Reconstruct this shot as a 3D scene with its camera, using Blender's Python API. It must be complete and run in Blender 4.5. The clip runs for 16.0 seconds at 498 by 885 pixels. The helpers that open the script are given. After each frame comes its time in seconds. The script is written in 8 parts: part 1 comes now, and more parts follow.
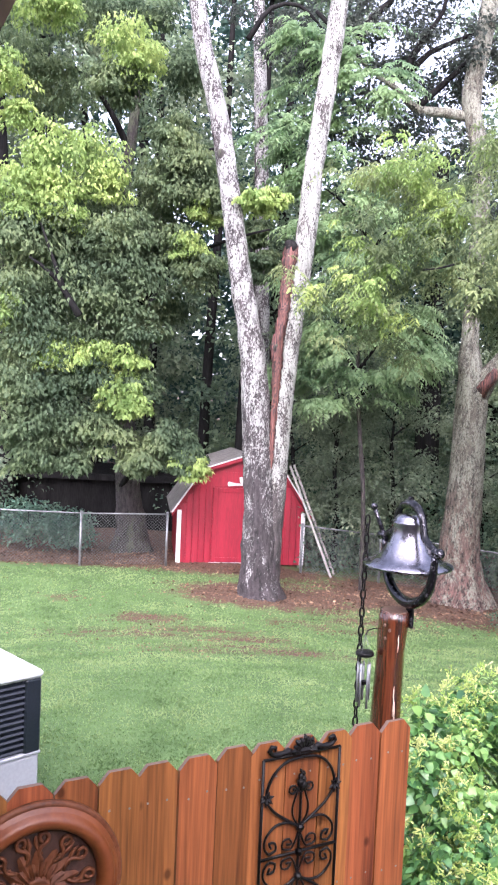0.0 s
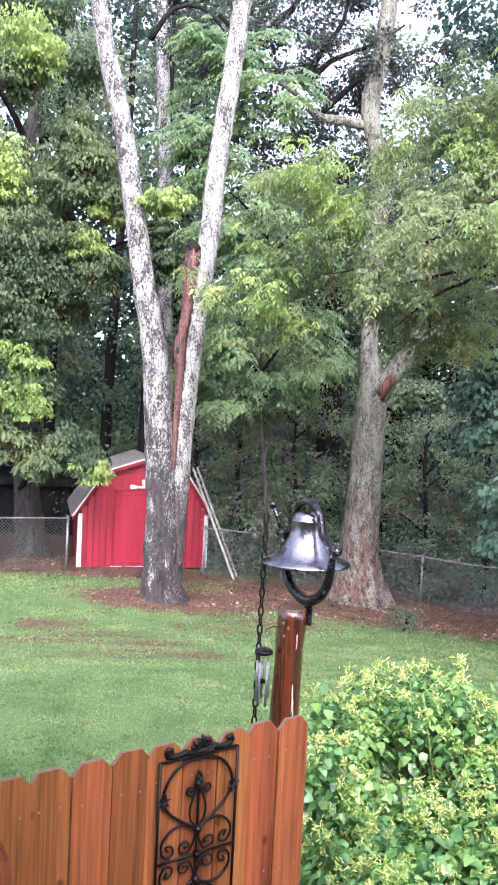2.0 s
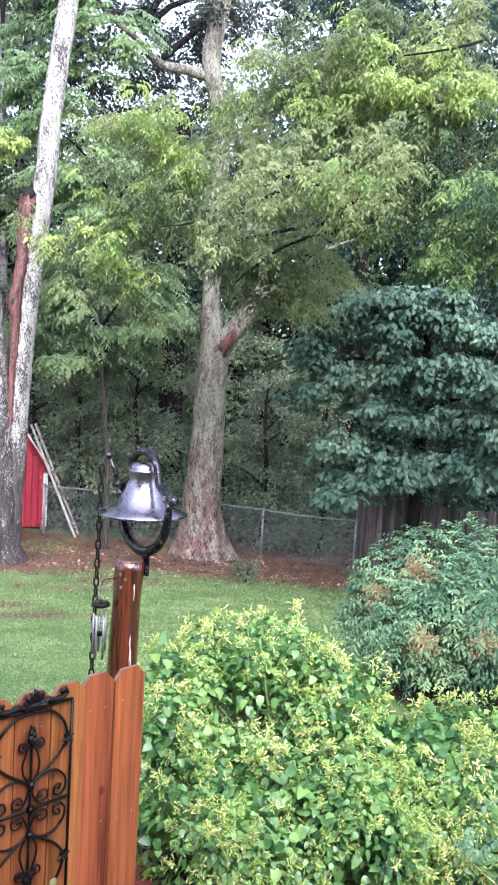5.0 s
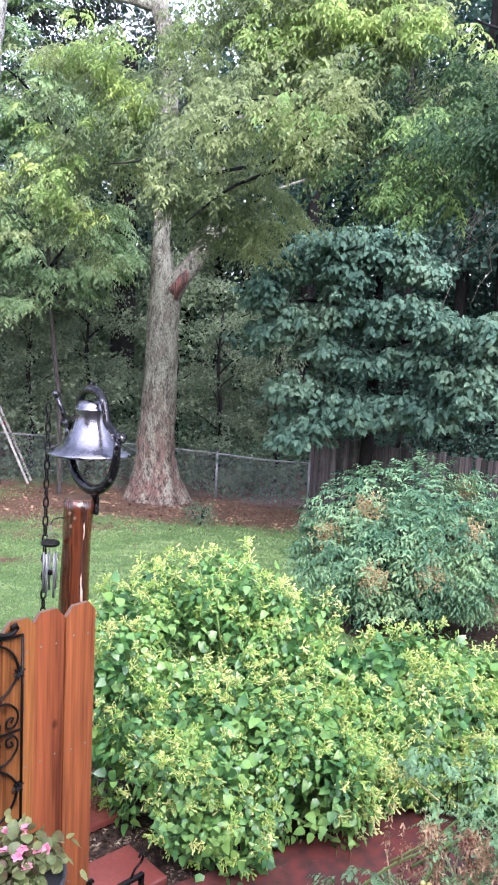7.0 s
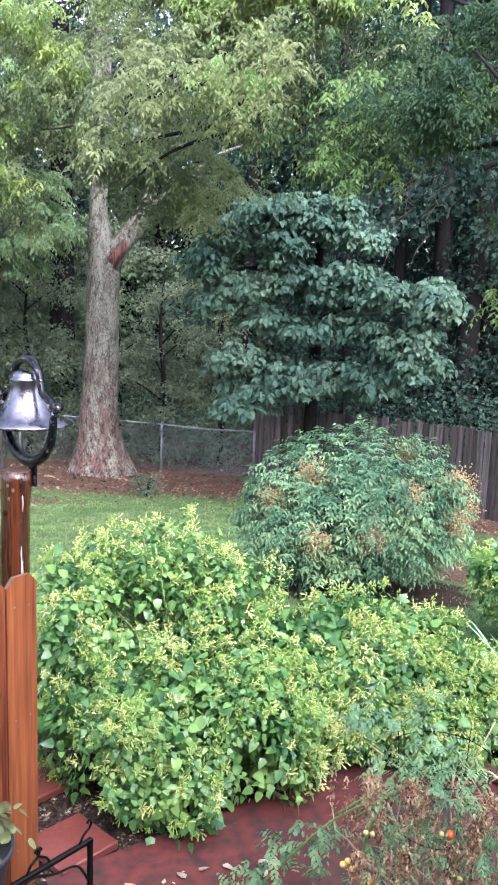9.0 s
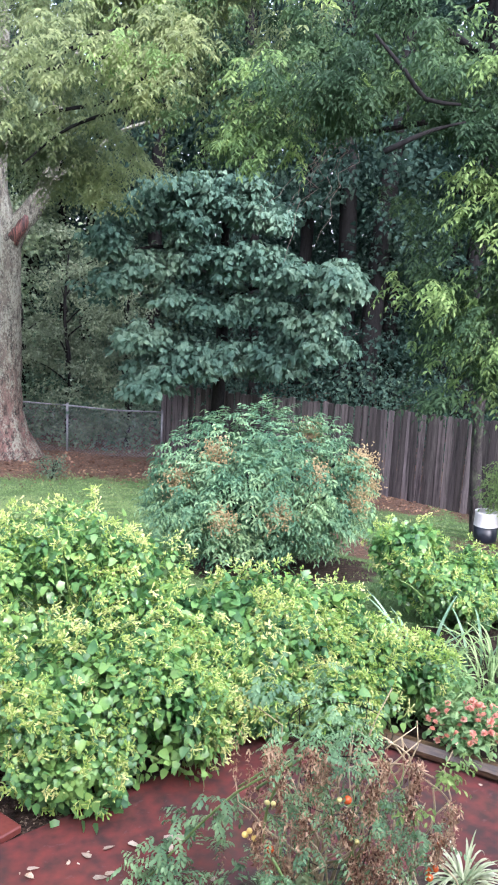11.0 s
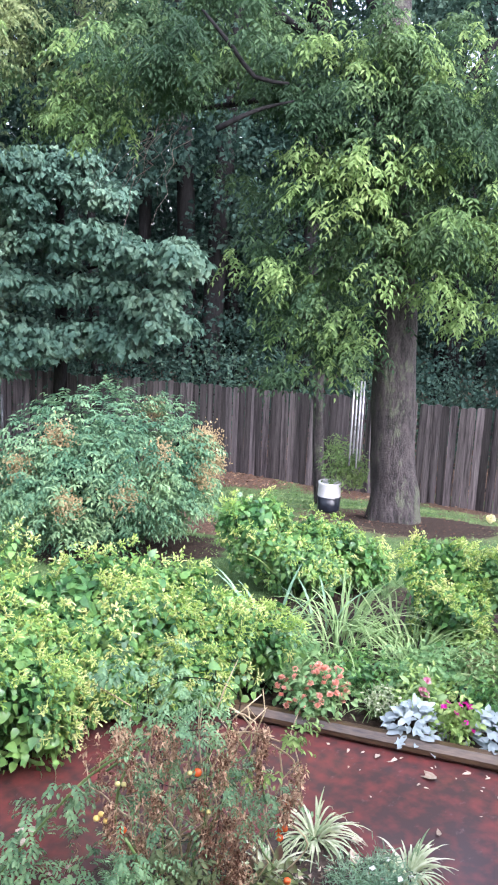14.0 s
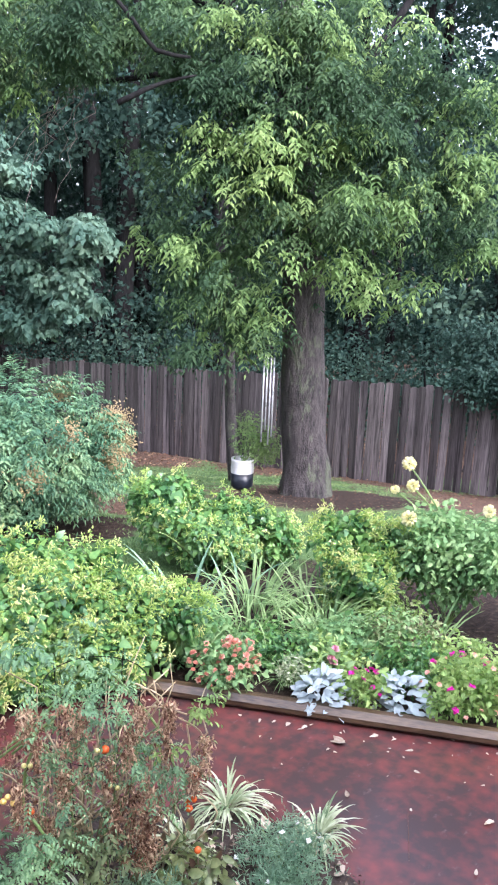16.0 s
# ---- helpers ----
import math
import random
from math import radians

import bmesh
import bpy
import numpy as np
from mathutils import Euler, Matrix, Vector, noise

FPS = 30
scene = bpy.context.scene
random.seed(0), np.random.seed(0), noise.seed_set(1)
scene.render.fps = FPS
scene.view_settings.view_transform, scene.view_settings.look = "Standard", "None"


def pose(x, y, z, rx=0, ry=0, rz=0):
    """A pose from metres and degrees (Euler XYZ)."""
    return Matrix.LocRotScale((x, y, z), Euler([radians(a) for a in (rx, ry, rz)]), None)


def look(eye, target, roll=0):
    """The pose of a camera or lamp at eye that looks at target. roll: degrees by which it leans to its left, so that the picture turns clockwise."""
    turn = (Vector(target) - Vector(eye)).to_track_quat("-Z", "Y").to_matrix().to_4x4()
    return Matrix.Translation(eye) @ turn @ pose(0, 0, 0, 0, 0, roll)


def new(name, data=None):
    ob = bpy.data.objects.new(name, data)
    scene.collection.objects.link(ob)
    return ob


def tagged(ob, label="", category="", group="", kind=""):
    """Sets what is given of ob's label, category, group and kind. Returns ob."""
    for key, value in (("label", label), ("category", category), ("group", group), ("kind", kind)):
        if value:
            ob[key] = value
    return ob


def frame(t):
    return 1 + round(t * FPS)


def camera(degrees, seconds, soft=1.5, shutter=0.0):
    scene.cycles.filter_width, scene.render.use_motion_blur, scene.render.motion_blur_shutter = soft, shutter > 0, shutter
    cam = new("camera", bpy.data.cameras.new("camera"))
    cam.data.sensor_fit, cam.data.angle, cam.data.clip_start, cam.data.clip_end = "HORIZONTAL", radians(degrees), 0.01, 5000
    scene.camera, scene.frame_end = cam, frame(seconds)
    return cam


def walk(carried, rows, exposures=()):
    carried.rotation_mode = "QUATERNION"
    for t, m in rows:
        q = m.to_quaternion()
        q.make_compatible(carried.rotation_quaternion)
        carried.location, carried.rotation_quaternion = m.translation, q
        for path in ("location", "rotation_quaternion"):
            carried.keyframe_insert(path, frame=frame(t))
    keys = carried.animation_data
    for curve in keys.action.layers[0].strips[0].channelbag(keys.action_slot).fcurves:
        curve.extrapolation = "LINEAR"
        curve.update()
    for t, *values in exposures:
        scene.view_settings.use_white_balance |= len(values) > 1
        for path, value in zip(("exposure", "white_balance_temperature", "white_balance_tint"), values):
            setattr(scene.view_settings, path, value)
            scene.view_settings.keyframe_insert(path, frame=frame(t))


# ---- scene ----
cam = camera(32.7, 16.0, 2.05)
PATH = [
    (0, (0.662, 0.244, 2.612), (0.586, 2.24, 2.503), 2.5),
    (0.5, (0.673, 0.238, 2.61), (0.643, 2.236, 2.513), 2.5),
    (1, (0.68, 0.259, 2.6), (0.727, 2.257, 2.509), 2.5),
    (1.5, (0.682, 0.257, 2.596), (0.768, 2.254, 2.506), 2.7),
    (2, (0.688, 0.277, 2.589), (0.837, 2.269, 2.498), 2.8),
    (2.5, (0.693, 0.29, 2.581), (0.911, 2.276, 2.489), 2.8),
    (3, (0.695, 0.301, 2.579), (0.978, 2.279, 2.481), 3.0),
    (3.5, (0.704, 0.31, 2.57), (1.069, 2.274, 2.467), 3.1),
    (4, (0.714, 0.306, 2.562), (1.135, 2.258, 2.437), 3.2),
    (4.5, (0.721, 0.307, 2.559), (1.185, 2.246, 2.41), 3.1),
    (5, (0.729, 0.313, 2.551), (1.243, 2.238, 2.379), 3.2),
    (7.5, (0.766, 0.304, 2.51), (1.411, 2.171, 2.194), 2.9),
    (8, (0.776, 0.304, 2.508), (1.454, 2.157, 2.177), 2.8),
    (8.5, (0.781, 0.299, 2.503), (1.485, 2.139, 2.156), 2.4),
    (11, (0.815, 0.266, 2.495), (1.743, 1.994, 2.101), 2.8),
    (11.5, (0.817, 0.263, 2.496), (1.799, 1.958, 2.094), 3.2),
    (12, (0.828, 0.253, 2.5), (1.868, 1.913, 2.097), 3.4),
    (12.5, (0.837, 0.256, 2.494), (1.928, 1.882, 2.088), 3.3),
    (13, (0.841, 0.252, 2.494), (1.979, 1.844, 2.083), 2.7),
    (13.5, (0.852, 0.246, 2.49), (2.027, 1.809, 2.07), 2.4),
    (14, (0.858, 0.244, 2.49), (2.078, 1.77, 2.065), 2.5),
    (14.5, (0.867, 0.233, 2.485), (2.124, 1.727, 2.051), 2.4),
    (15, (0.877, 0.219, 2.491), (2.177, 1.674, 2.05), 2.2),
    (15.5, (0.885, 0.226, 2.477), (2.216, 1.646, 2.019), 2.1),
    (16, (0.895, 0.193, 2.484), (2.257, 1.582, 2.018), 2.4),
]
EXPOSURES = [(0.0, 2.43, 6000, 26), (0.5, 2.43, 6000, 26), (1.2, 2.36, 5970, 25), (2.5, 2.39, 5920, 24), (5.0, 2.37, 5850, 22), (13.0, 2.38, 5790, 21), (16.0, 2.40, 5780, 21)]
walk(cam, [(t, look(eye, target, roll)) for t, eye, target, roll in PATH], EXPOSURES)

# ---- light ----
world = bpy.data.worlds.new("sky")
scene.world = world
world.use_nodes = True
wn, wl = world.node_tree.nodes, world.node_tree.links
sky = wn.new("ShaderNodeTexSky")
sky.sky_type, sky.sun_disc = "NISHITA", False
sky.sun_elevation, sky.sun_rotation = radians(41), radians(182)
sky.air_density, sky.dust_density = 1.0, 4.0
pale = wn.new("ShaderNodeHueSaturation")          # a thin even cloud cover takes most of the blue out
pale.inputs["Saturation"].default_value = 0.45
wl.new(sky.outputs["Color"], pale.inputs["Color"])
wl.new(pale.outputs["Color"], wn["Background"].inputs["Color"])
wn["Background"].inputs["Strength"].default_value = 0.15

sun_data = bpy.data.lights.new("sun", "SUN")
sun_data.energy, sun_data.angle, sun_data.color = 0.8, radians(120), (1.0, 0.97, 0.92)
sun = new("sun", sun_data)
sun.matrix_world = look((3.5, -9, 15), (4, 8, 0))


# ---- materials ----
def nodes_of(name):
    m = bpy.data.materials.new(name)
    m.use_nodes = True
    return m, m.node_tree.nodes, m.node_tree.links


def ramp(n, stops):
    r = n.new("ShaderNodeValToRGB")
    e = r.color_ramp.elements
    while len(e) < len(stops):
        e.new(0.5)
    for k, (p, c) in enumerate(stops):
        e[k].position, e[k].color = p, (*c, 1)
    return r


def surface(name, dark, light, scale=3.0, fine=40.0, rough=0.6, bump=0.3, metal=0.0, stretch=(1, 1, 1), spread=(0.35, 0.65), step=0.02, piece=0.0, coat=0.0, hue=0.0, knots=0.0, rings=0.0, fleck=None, gloss=0.5):
    """Two-scale noise between two colours, with relief; piece: how much alike pieces differ."""
    m, n, l = nodes_of(name)
    b = n["Principled BSDF"]
    tc = n.new("ShaderNodeTexCoord")
    mp = n.new("ShaderNodeMapping")
    mp.inputs["Scale"].default_value = stretch
    l.new(tc.outputs["Object"], mp.inputs["Vector"])
    if piece:                                          # every piece is cut from another spot of the wood
        oi, far_off = n.new("ShaderNodeObjectInfo"), n.new("ShaderNodeMath")
        far_off.operation = "MULTIPLY"
        far_off.inputs[1].default_value = 61.0
        l.new(oi.outputs["Random"], far_off.inputs[0])
        l.new(far_off.outputs[0], mp.inputs["Location"])
    big, small, mix = n.new("ShaderNodeTexNoise"), n.new("ShaderNodeTexNoise"), n.new("ShaderNodeMath")
    for tex, s, d in ((big, scale, 4.0), (small, fine, 6.0)):
        tex.inputs["Scale"].default_value, tex.inputs["Detail"].default_value = s, d
        l.new(mp.outputs["Vector"], tex.inputs["Vector"])
    mix.operation = "MULTIPLY_ADD"
    l.new(small.outputs["Fac"], mix.inputs[0])
    mix.inputs[1].default_value = 0.45
    sc = n.new("ShaderNodeMath")
    sc.operation = "MULTIPLY"
    sc.inputs[1].default_value = 0.55
    l.new(big.outputs["Fac"], sc.inputs[0])
    l.new(sc.outputs[0], mix.inputs[2])
    r = ramp(n, [(spread[0], dark), (spread[1], light)])
    l.new(mix.outputs[0], r.inputs["Fac"])
    out = r.outputs["Color"]
    if rings:                                          # growth rings cut along the board: long arches
        wm, wv, wr, wx = n.new("ShaderNodeMapping"), n.new("ShaderNodeTexWave"), ramp(n, [(0.04, (0.52, 0.40, 0.32)), (0.42, (1, 1, 1))]), n.new("ShaderNodeMix")
        wm.inputs["Scale"].default_value = (1, 1, 0.13)
        l.new(tc.outputs["Object"], wm.inputs["Vector"])
        if piece:
            l.new(far_off.outputs[0], wm.inputs["Location"])
        wv.inputs["Scale"].default_value, wv.inputs["Distortion"].default_value, wv.inputs["Detail"].default_value, wv.inputs["Detail Scale"].default_value = rings, 12.0, 2.0, 0.55
        l.new(wm.outputs["Vector"], wv.inputs["Vector"])
        l.new(wv.outputs["Fac"], wr.inputs["Fac"])
        wx.data_type, wx.blend_type = "RGBA", "MULTIPLY"
        wx.inputs["Factor"].default_value = 0.27
        l.new(out, wx.inputs["A"])
        l.new(wr.outputs["Color"], wx.inputs["B"])
        out = wx.outputs["Result"]
    if knots:
        mk, vo, kr, km = n.new("ShaderNodeMapping"), n.new("ShaderNodeTexVoronoi"), ramp(n, [(0.05, (0.35, 0.3, 0.28)), (0.11, (1, 1, 1))]), n.new("ShaderNodeMix")
        mk.inputs["Scale"].default_value = (1.5, 0.2, 1.0)
        l.new(tc.outputs["Object"], mk.inputs["Vector"])
        if piece:
            l.new(far_off.outputs[0], mk.inputs["Location"])
        vo.inputs["Scale"].default_value = knots
        l.new(mk.outputs["Vector"], vo.inputs["Vector"])
        l.new(vo.outputs["Distance"], kr.inputs["Fac"])
        km.data_type, km.blend_type = "RGBA", "MULTIPLY"
        km.inputs["Factor"].default_value = 1.0
        l.new(out, km.inputs["A"])
        l.new(kr.outputs["Color"], km.inputs["B"])
        out = km.outputs["Result"]
    if fleck:                                          # dried scuffs and specks
        fx, fr, fm, fs = n.new("ShaderNodeTexNoise"), ramp(n, [(0.60, (0, 0, 0)), (0.82, (0.8, 0.8, 0.8))]), n.new("ShaderNodeMix"), n.new("ShaderNodeMapping")
        fs.inputs["Scale"].default_value = (1.0, 1.7, 1.0)
        l.new(tc.outputs["Object"], fs.inputs["Vector"])
        fx.inputs["Scale"].default_value, fx.inputs["Detail"].default_value, fx.inputs["Roughness"].default_value = 13.0, 9.0, 0.72
        l.new(fs.outputs["Vector"], fx.inputs["Vector"])
        l.new(fx.outputs["Fac"], fr.inputs["Fac"])
        fm.data_type = "RGBA"
        l.new(fr.outputs["Color"], fm.inputs["Factor"])
        l.new(out, fm.inputs["A"])
        fm.inputs["B"].default_value = (*fleck, 1)
        out = fm.outputs["Result"]
    if piece:
        info, hs, mr = n.new("ShaderNodeObjectInfo"), n.new("ShaderNodeHueSaturation"), n.new("ShaderNodeMapRange")
        mr.inputs["To Min"].default_value, mr.inputs["To Max"].default_value = 1 - piece, 1 + piece
        l.new(info.outputs["Random"], mr.inputs["Value"])
        l.new(mr.outputs[0], hs.inputs["Value"])
        if hue:
            white, mh = n.new("ShaderNodeTexWhiteNoise"), n.new("ShaderNodeMapRange")
            white.noise_dimensions = "1D"
            l.new(info.outputs["Random"], white.inputs["W"])
            mh.inputs["To Min"].default_value, mh.inputs["To Max"].default_value = 0.5 - hue, 0.5 + hue
            l.new(white.outputs["Value"], mh.inputs["Value"])
            l.new(mh.outputs[0], hs.inputs["Hue"])
        l.new(out, hs.inputs["Color"])
        out = hs.outputs["Color"]
    l.new(out, b.inputs["Base Color"])
    rr = n.new("ShaderNodeMapRange")
    rr.inputs["To Min"].default_value, rr.inputs["To Max"].default_value = max(rough - 0.15, 0.03), min(rough + 0.15, 1)
    l.new(big.outputs["Fac"], rr.inputs["Value"])
    l.new(rr.outputs[0], b.inputs["Roughness"])
    b.inputs["Metallic"].default_value = metal
    b.inputs["Coat Weight"].default_value = coat
    b.inputs["Specular IOR Level"].default_value = gloss
    bp = n.new("ShaderNodeBump")
    bp.inputs["Strength"].default_value, bp.inputs["Distance"].default_value = bump, step
    l.new(mix.outputs[0], bp.inputs["Height"])
    l.new(bp.outputs["Normal"], b.inputs["Normal"])
    return m


def foliage(name, dark, mid, light, rough=0.45, through_leaf=0.3, patch=0.8, gloss=0.28, each=0.3):
    """Leaves: each differs, and whole sprays run lighter or darker as young and old growth do, with contrast added for
    shade between clumps.
    """
    m, n, l = nodes_of(name)
    b, out = n["Principled BSDF"], n["Material Output"]
    geo, tc, noise_tex, add = n.new("ShaderNodeNewGeometry"), n.new("ShaderNodeTexCoord"), n.new("ShaderNodeTexNoise"), n.new("ShaderNodeMath")
    noise_tex.inputs["Scale"].default_value, noise_tex.inputs["Detail"].default_value, noise_tex.inputs["Roughness"].default_value = patch, 4.0, 0.62
    l.new(tc.outputs["Object"], noise_tex.inputs["Vector"])
    add.operation = "MULTIPLY_ADD"
    l.new(geo.outputs["Random Per Island"], add.inputs[0])
    add.inputs[1].default_value = each
    shift = n.new("ShaderNodeMath")
    shift.operation = "MULTIPLY_ADD"
    shift.inputs[1].default_value, shift.inputs[2].default_value = 2.3, -0.82
    l.new(noise_tex.outputs["Fac"], shift.inputs[0])
    l.new(shift.outputs[0], add.inputs[2])
    r = ramp(n, [(0.15, dark), (0.5, mid), (0.95, light)])
    l.new(add.outputs[0], r.inputs["Fac"])
    l.new(r.outputs["Color"], b.inputs["Base Color"])
    b.inputs["Roughness"].default_value = rough
    b.inputs["Specular IOR Level"].default_value = gloss
    if gloss > 0.5:                                    # quilted skin between the veins
        quilt, bp = n.new("ShaderNodeTexNoise"), n.new("ShaderNodeBump")
        quilt.inputs["Scale"].default_value, quilt.inputs["Detail"].default_value = 70.0, 2.0
        l.new(tc.outputs["Object"], quilt.inputs["Vector"])
        bp.inputs["Strength"].default_value, bp.inputs["Distance"].default_value = 0.6, 0.006
        l.new(quilt.outputs["Fac"], bp.inputs["Height"])
        l.new(bp.outputs["Normal"], b.inputs["Normal"])
    tr, mx = n.new("ShaderNodeBsdfTranslucent"), n.new("ShaderNodeMixShader")
    l.new(r.outputs["Color"], tr.inputs["Color"])
    mx.inputs["Fac"].default_value = through_leaf
    l.new(b.outputs["BSDF"], mx.inputs[1])
    l.new(tr.outputs["BSDF"], mx.inputs[2])
    l.new(mx.outputs["Shader"], out.inputs["Surface"])
    return m


def ground_material():
    """Lawn, with bare litter-strewn earth where the attribute 'bare' says so and dark bed soil where 'bed' does."""
    m, n, l = nodes_of("lawn_and_earth")
    b = n["Principled BSDF"]
    tc = n.new("ShaderNodeTexCoord")

    def tex(scale, detail=5.0):
        t = n.new("ShaderNodeTexNoise")
        t.inputs["Scale"].default_value, t.inputs["Detail"].default_value = scale, detail
        l.new(tc.outputs["Object"], t.inputs["Vector"])
        return t

    def mixed(fac, a, c):
        x = n.new("ShaderNodeMix")
        x.data_type = "RGBA"
        l.new(fac, x.inputs["Factor"])
        l.new(a, x.inputs["A"])
        l.new(c, x.inputs["B"])
        return x.outputs["Result"]

    def edge(name, width):
        at, ns, ad, mr = n.new("ShaderNodeAttribute"), tex(3.5, 6), n.new("ShaderNodeMath"), n.new("ShaderNodeMapRange")
        at.attribute_name = name
        ad.operation = "ADD"
        l.new(at.outputs["Fac"], ad.inputs[0])
        l.new(ns.outputs["Fac"], ad.inputs[1])
        mr.inputs["From Min"].default_value, mr.inputs["From Max"].default_value = 1.0 - width, 1.0 + width
        l.new(ad.outputs[0], mr.inputs["Value"])
        return mr.outputs[0]

    blades, tone, litter = tex(120, 3), tex(2.0, 6), tex(28, 6)
    # darker than the blades: shade in the gaps between them is in this ramp
    grass = ramp(n, [(0.36, (0.053, 0.094, 0.036)), (0.5, (0.082, 0.145, 0.05)), (0.66, (0.13, 0.20, 0.076))])
    half = n.new("ShaderNodeMix")
    l.new(blades.outputs["Fac"], half.inputs["A"])
    l.new(tone.outputs["Fac"], half.inputs["B"])
    half.inputs["Factor"].default_value = 0.45
    l.new(half.outputs["Result"], grass.inputs["Fac"])
    earth = ramp(n, [(0.3, (0.036, 0.023, 0.017)), (0.5, (0.095, 0.056, 0.04)), (0.68, (0.19, 0.12, 0.083)), (0.8, (0.28, 0.205, 0.14))])
    l.new(litter.outputs["Fac"], earth.inputs["Fac"])
    soil = ramp(n, [(0.35, (0.014, 0.009, 0.007)), (0.6, (0.05, 0.033, 0.025)), (0.75, (0.13, 0.095, 0.07))])
    l.new(litter.outputs["Fac"], soil.inputs["Fac"])
    c = mixed(edge("bare", 0.16), grass.outputs["Color"], earth.outputs["Color"])
    c = mixed(edge("bed", 0.06), c, soil.outputs["Color"])
    l.new(c, b.inputs["Base Color"])
    b.inputs["Roughness"].default_value = 0.75
    b.inputs["Specular IOR Level"].default_value = 0.2
    bp = n.new("ShaderNodeBump")
    bp.inputs["Strength"].default_value, bp.inputs["Distance"].default_value = 0.6, 0.03
    l.new(half.outputs["Result"], bp.inputs["Height"])
    l.new(bp.outputs["Normal"], b.inputs["Normal"])
    return m


def lichen_bark(name, bark, lichen, start, full, scale=9.0, foot=None, rim=0.545, most=0.055, least=-0.17):
    """Furrowed dark bark whose pale lichen crust grows denser from the height start up to full."""
    m, n, l = nodes_of(name)
    b = n["Principled BSDF"]
    tc, sep, mr = n.new("ShaderNodeTexCoord"), n.new("ShaderNodeSeparateXYZ"), n.new("ShaderNodeMapRange")
    l.new(tc.outputs["Object"], sep.inputs[0])
    l.new(sep.outputs["Z"], mr.inputs["Value"])
    mr.inputs["From Min"].default_value, mr.inputs["From Max"].default_value = start, full
    mr.inputs["To Min"].default_value, mr.inputs["To Max"].default_value = least, most

    def tex(s, detail, along, rough=0.6):
        mp, t = n.new("ShaderNodeMapping"), n.new("ShaderNodeTexNoise")
        mp.inputs["Scale"].default_value = (1, 1, along)
        l.new(tc.outputs["Object"], mp.inputs["Vector"])
        t.inputs["Scale"].default_value, t.inputs["Detail"].default_value, t.inputs["Roughness"].default_value = s, detail, rough
        l.new(mp.outputs["Vector"], t.inputs["Vector"])
        return t.outputs["Fac"]

    def math_node(op, a, c, k=None):
        x = n.new("ShaderNodeMath")
        x.operation = op
        l.new(a, x.inputs[0])
        if k is None:
            l.new(c, x.inputs[1])
        else:
            x.inputs[1].default_value = k
            l.new(c, x.inputs[2])
        return x.outputs[0]

    def mixed(fac, a, c):
        x = n.new("ShaderNodeMix")
        x.data_type = "RGBA"
        l.new(fac, x.inputs["Factor"])
        l.new(a, x.inputs["A"])
        l.new(c, x.inputs["B"])
        return x.outputs["Result"]

    spots, patches, ridges, grain = tex(scale, 6.0, 0.55, 0.75), tex(scale * 0.16, 4.0, 0.4), tex(15.0, 6.0, 0.3, 0.7), tex(60.0, 4.0, 0.5)
    crust = math_node("MULTIPLY_ADD", patches, math_node("ADD", spots, mr.outputs[0]), 0.6)
    low = n.new("ShaderNodeMath")
    low.operation = "SUBTRACT"
    l.new(crust, low.inputs[0])
    low.inputs[1].default_value = 0.3
    cut = ramp(n, [(0.49, (0, 0, 0)), (rim, (1, 1, 1))])
    l.new(low.outputs[0], cut.inputs["Fac"])
    plates = math_node("MULTIPLY_ADD", grain, ridges, 0.3)
    br = ramp(n, [(0.52, tuple(v * 0.16 for v in bark)), (0.62, tuple(v * 0.8 for v in bark)), (0.78, tuple(v * 1.45 for v in bark))])
    l.new(plates, br.inputs["Fac"])
    bark_out = br.outputs["Color"]
    if foot:                                           # redder scaling bark round the foot
        fr, fh = ramp(n, [(0.55, tuple(v * 0.1 for v in foot)), (0.63, tuple(v * 0.75 for v in foot)), (0.76, tuple(v * 1.5 for v in foot))]), n.new("ShaderNodeMapRange")
        l.new(plates, fr.inputs["Fac"])
        fh.inputs["From Min"].default_value, fh.inputs["From Max"].default_value = 0.9, 3.4
        l.new(math_node("MULTIPLY_ADD", patches, sep.outputs["Z"], 1.2), fh.inputs["Value"])
        bark_out = mixed(fh.outputs[0], fr.outputs["Color"], bark_out)
    li = ramp(n, [(0.5, tuple(v * 0.55 for v in lichen)), (0.7, lichen)])
    l.new(plates, li.inputs["Fac"])
    l.new(mixed(cut.outputs["Color"], bark_out, li.outputs["Color"]), b.inputs["Base Color"])
    b.inputs["Roughness"].default_value = 0.75
    bp = n.new("ShaderNodeBump")
    bp.inputs["Strength"].default_value, bp.inputs["Distance"].default_value = 1.0, 0.07
    l.new(plates, bp.inputs["Height"])
    l.new(bp.outputs["Normal"], b.inputs["Normal"])
    return m


LAWN = ground_material()
RED_SLAB = surface("stained_concrete", (0.054, 0.034, 0.034), (0.178, 0.046, 0.041), 0.75, 14, 0.2, 0.1, step=0.002, spread=(0.41, 0.64), fleck=(0.21, 0.135, 0.13))
PAVER = surface("red_paver", (0.14, 0.035, 0.028), (0.21, 0.06, 0.048), 4, 60, 0.4, 0.2, step=0.004)
SOIL = surface("bed_soil", (0.012, 0.008, 0.006), (0.07, 0.045, 0.032), 5, 45, 0.85, 0.9, step=0.03)
CEDAR = surface("stained_cedar", (0.075, 0.023, 0.009), (0.34, 0.118, 0.038), 0.8, 7, 0.42, 0.4, stretch=(14, 14, 0.45), step=0.006, piece=0.2, spread=(0.33, 0.66), hue=0.012, knots=4.2, rings=6.0, gloss=0.28)
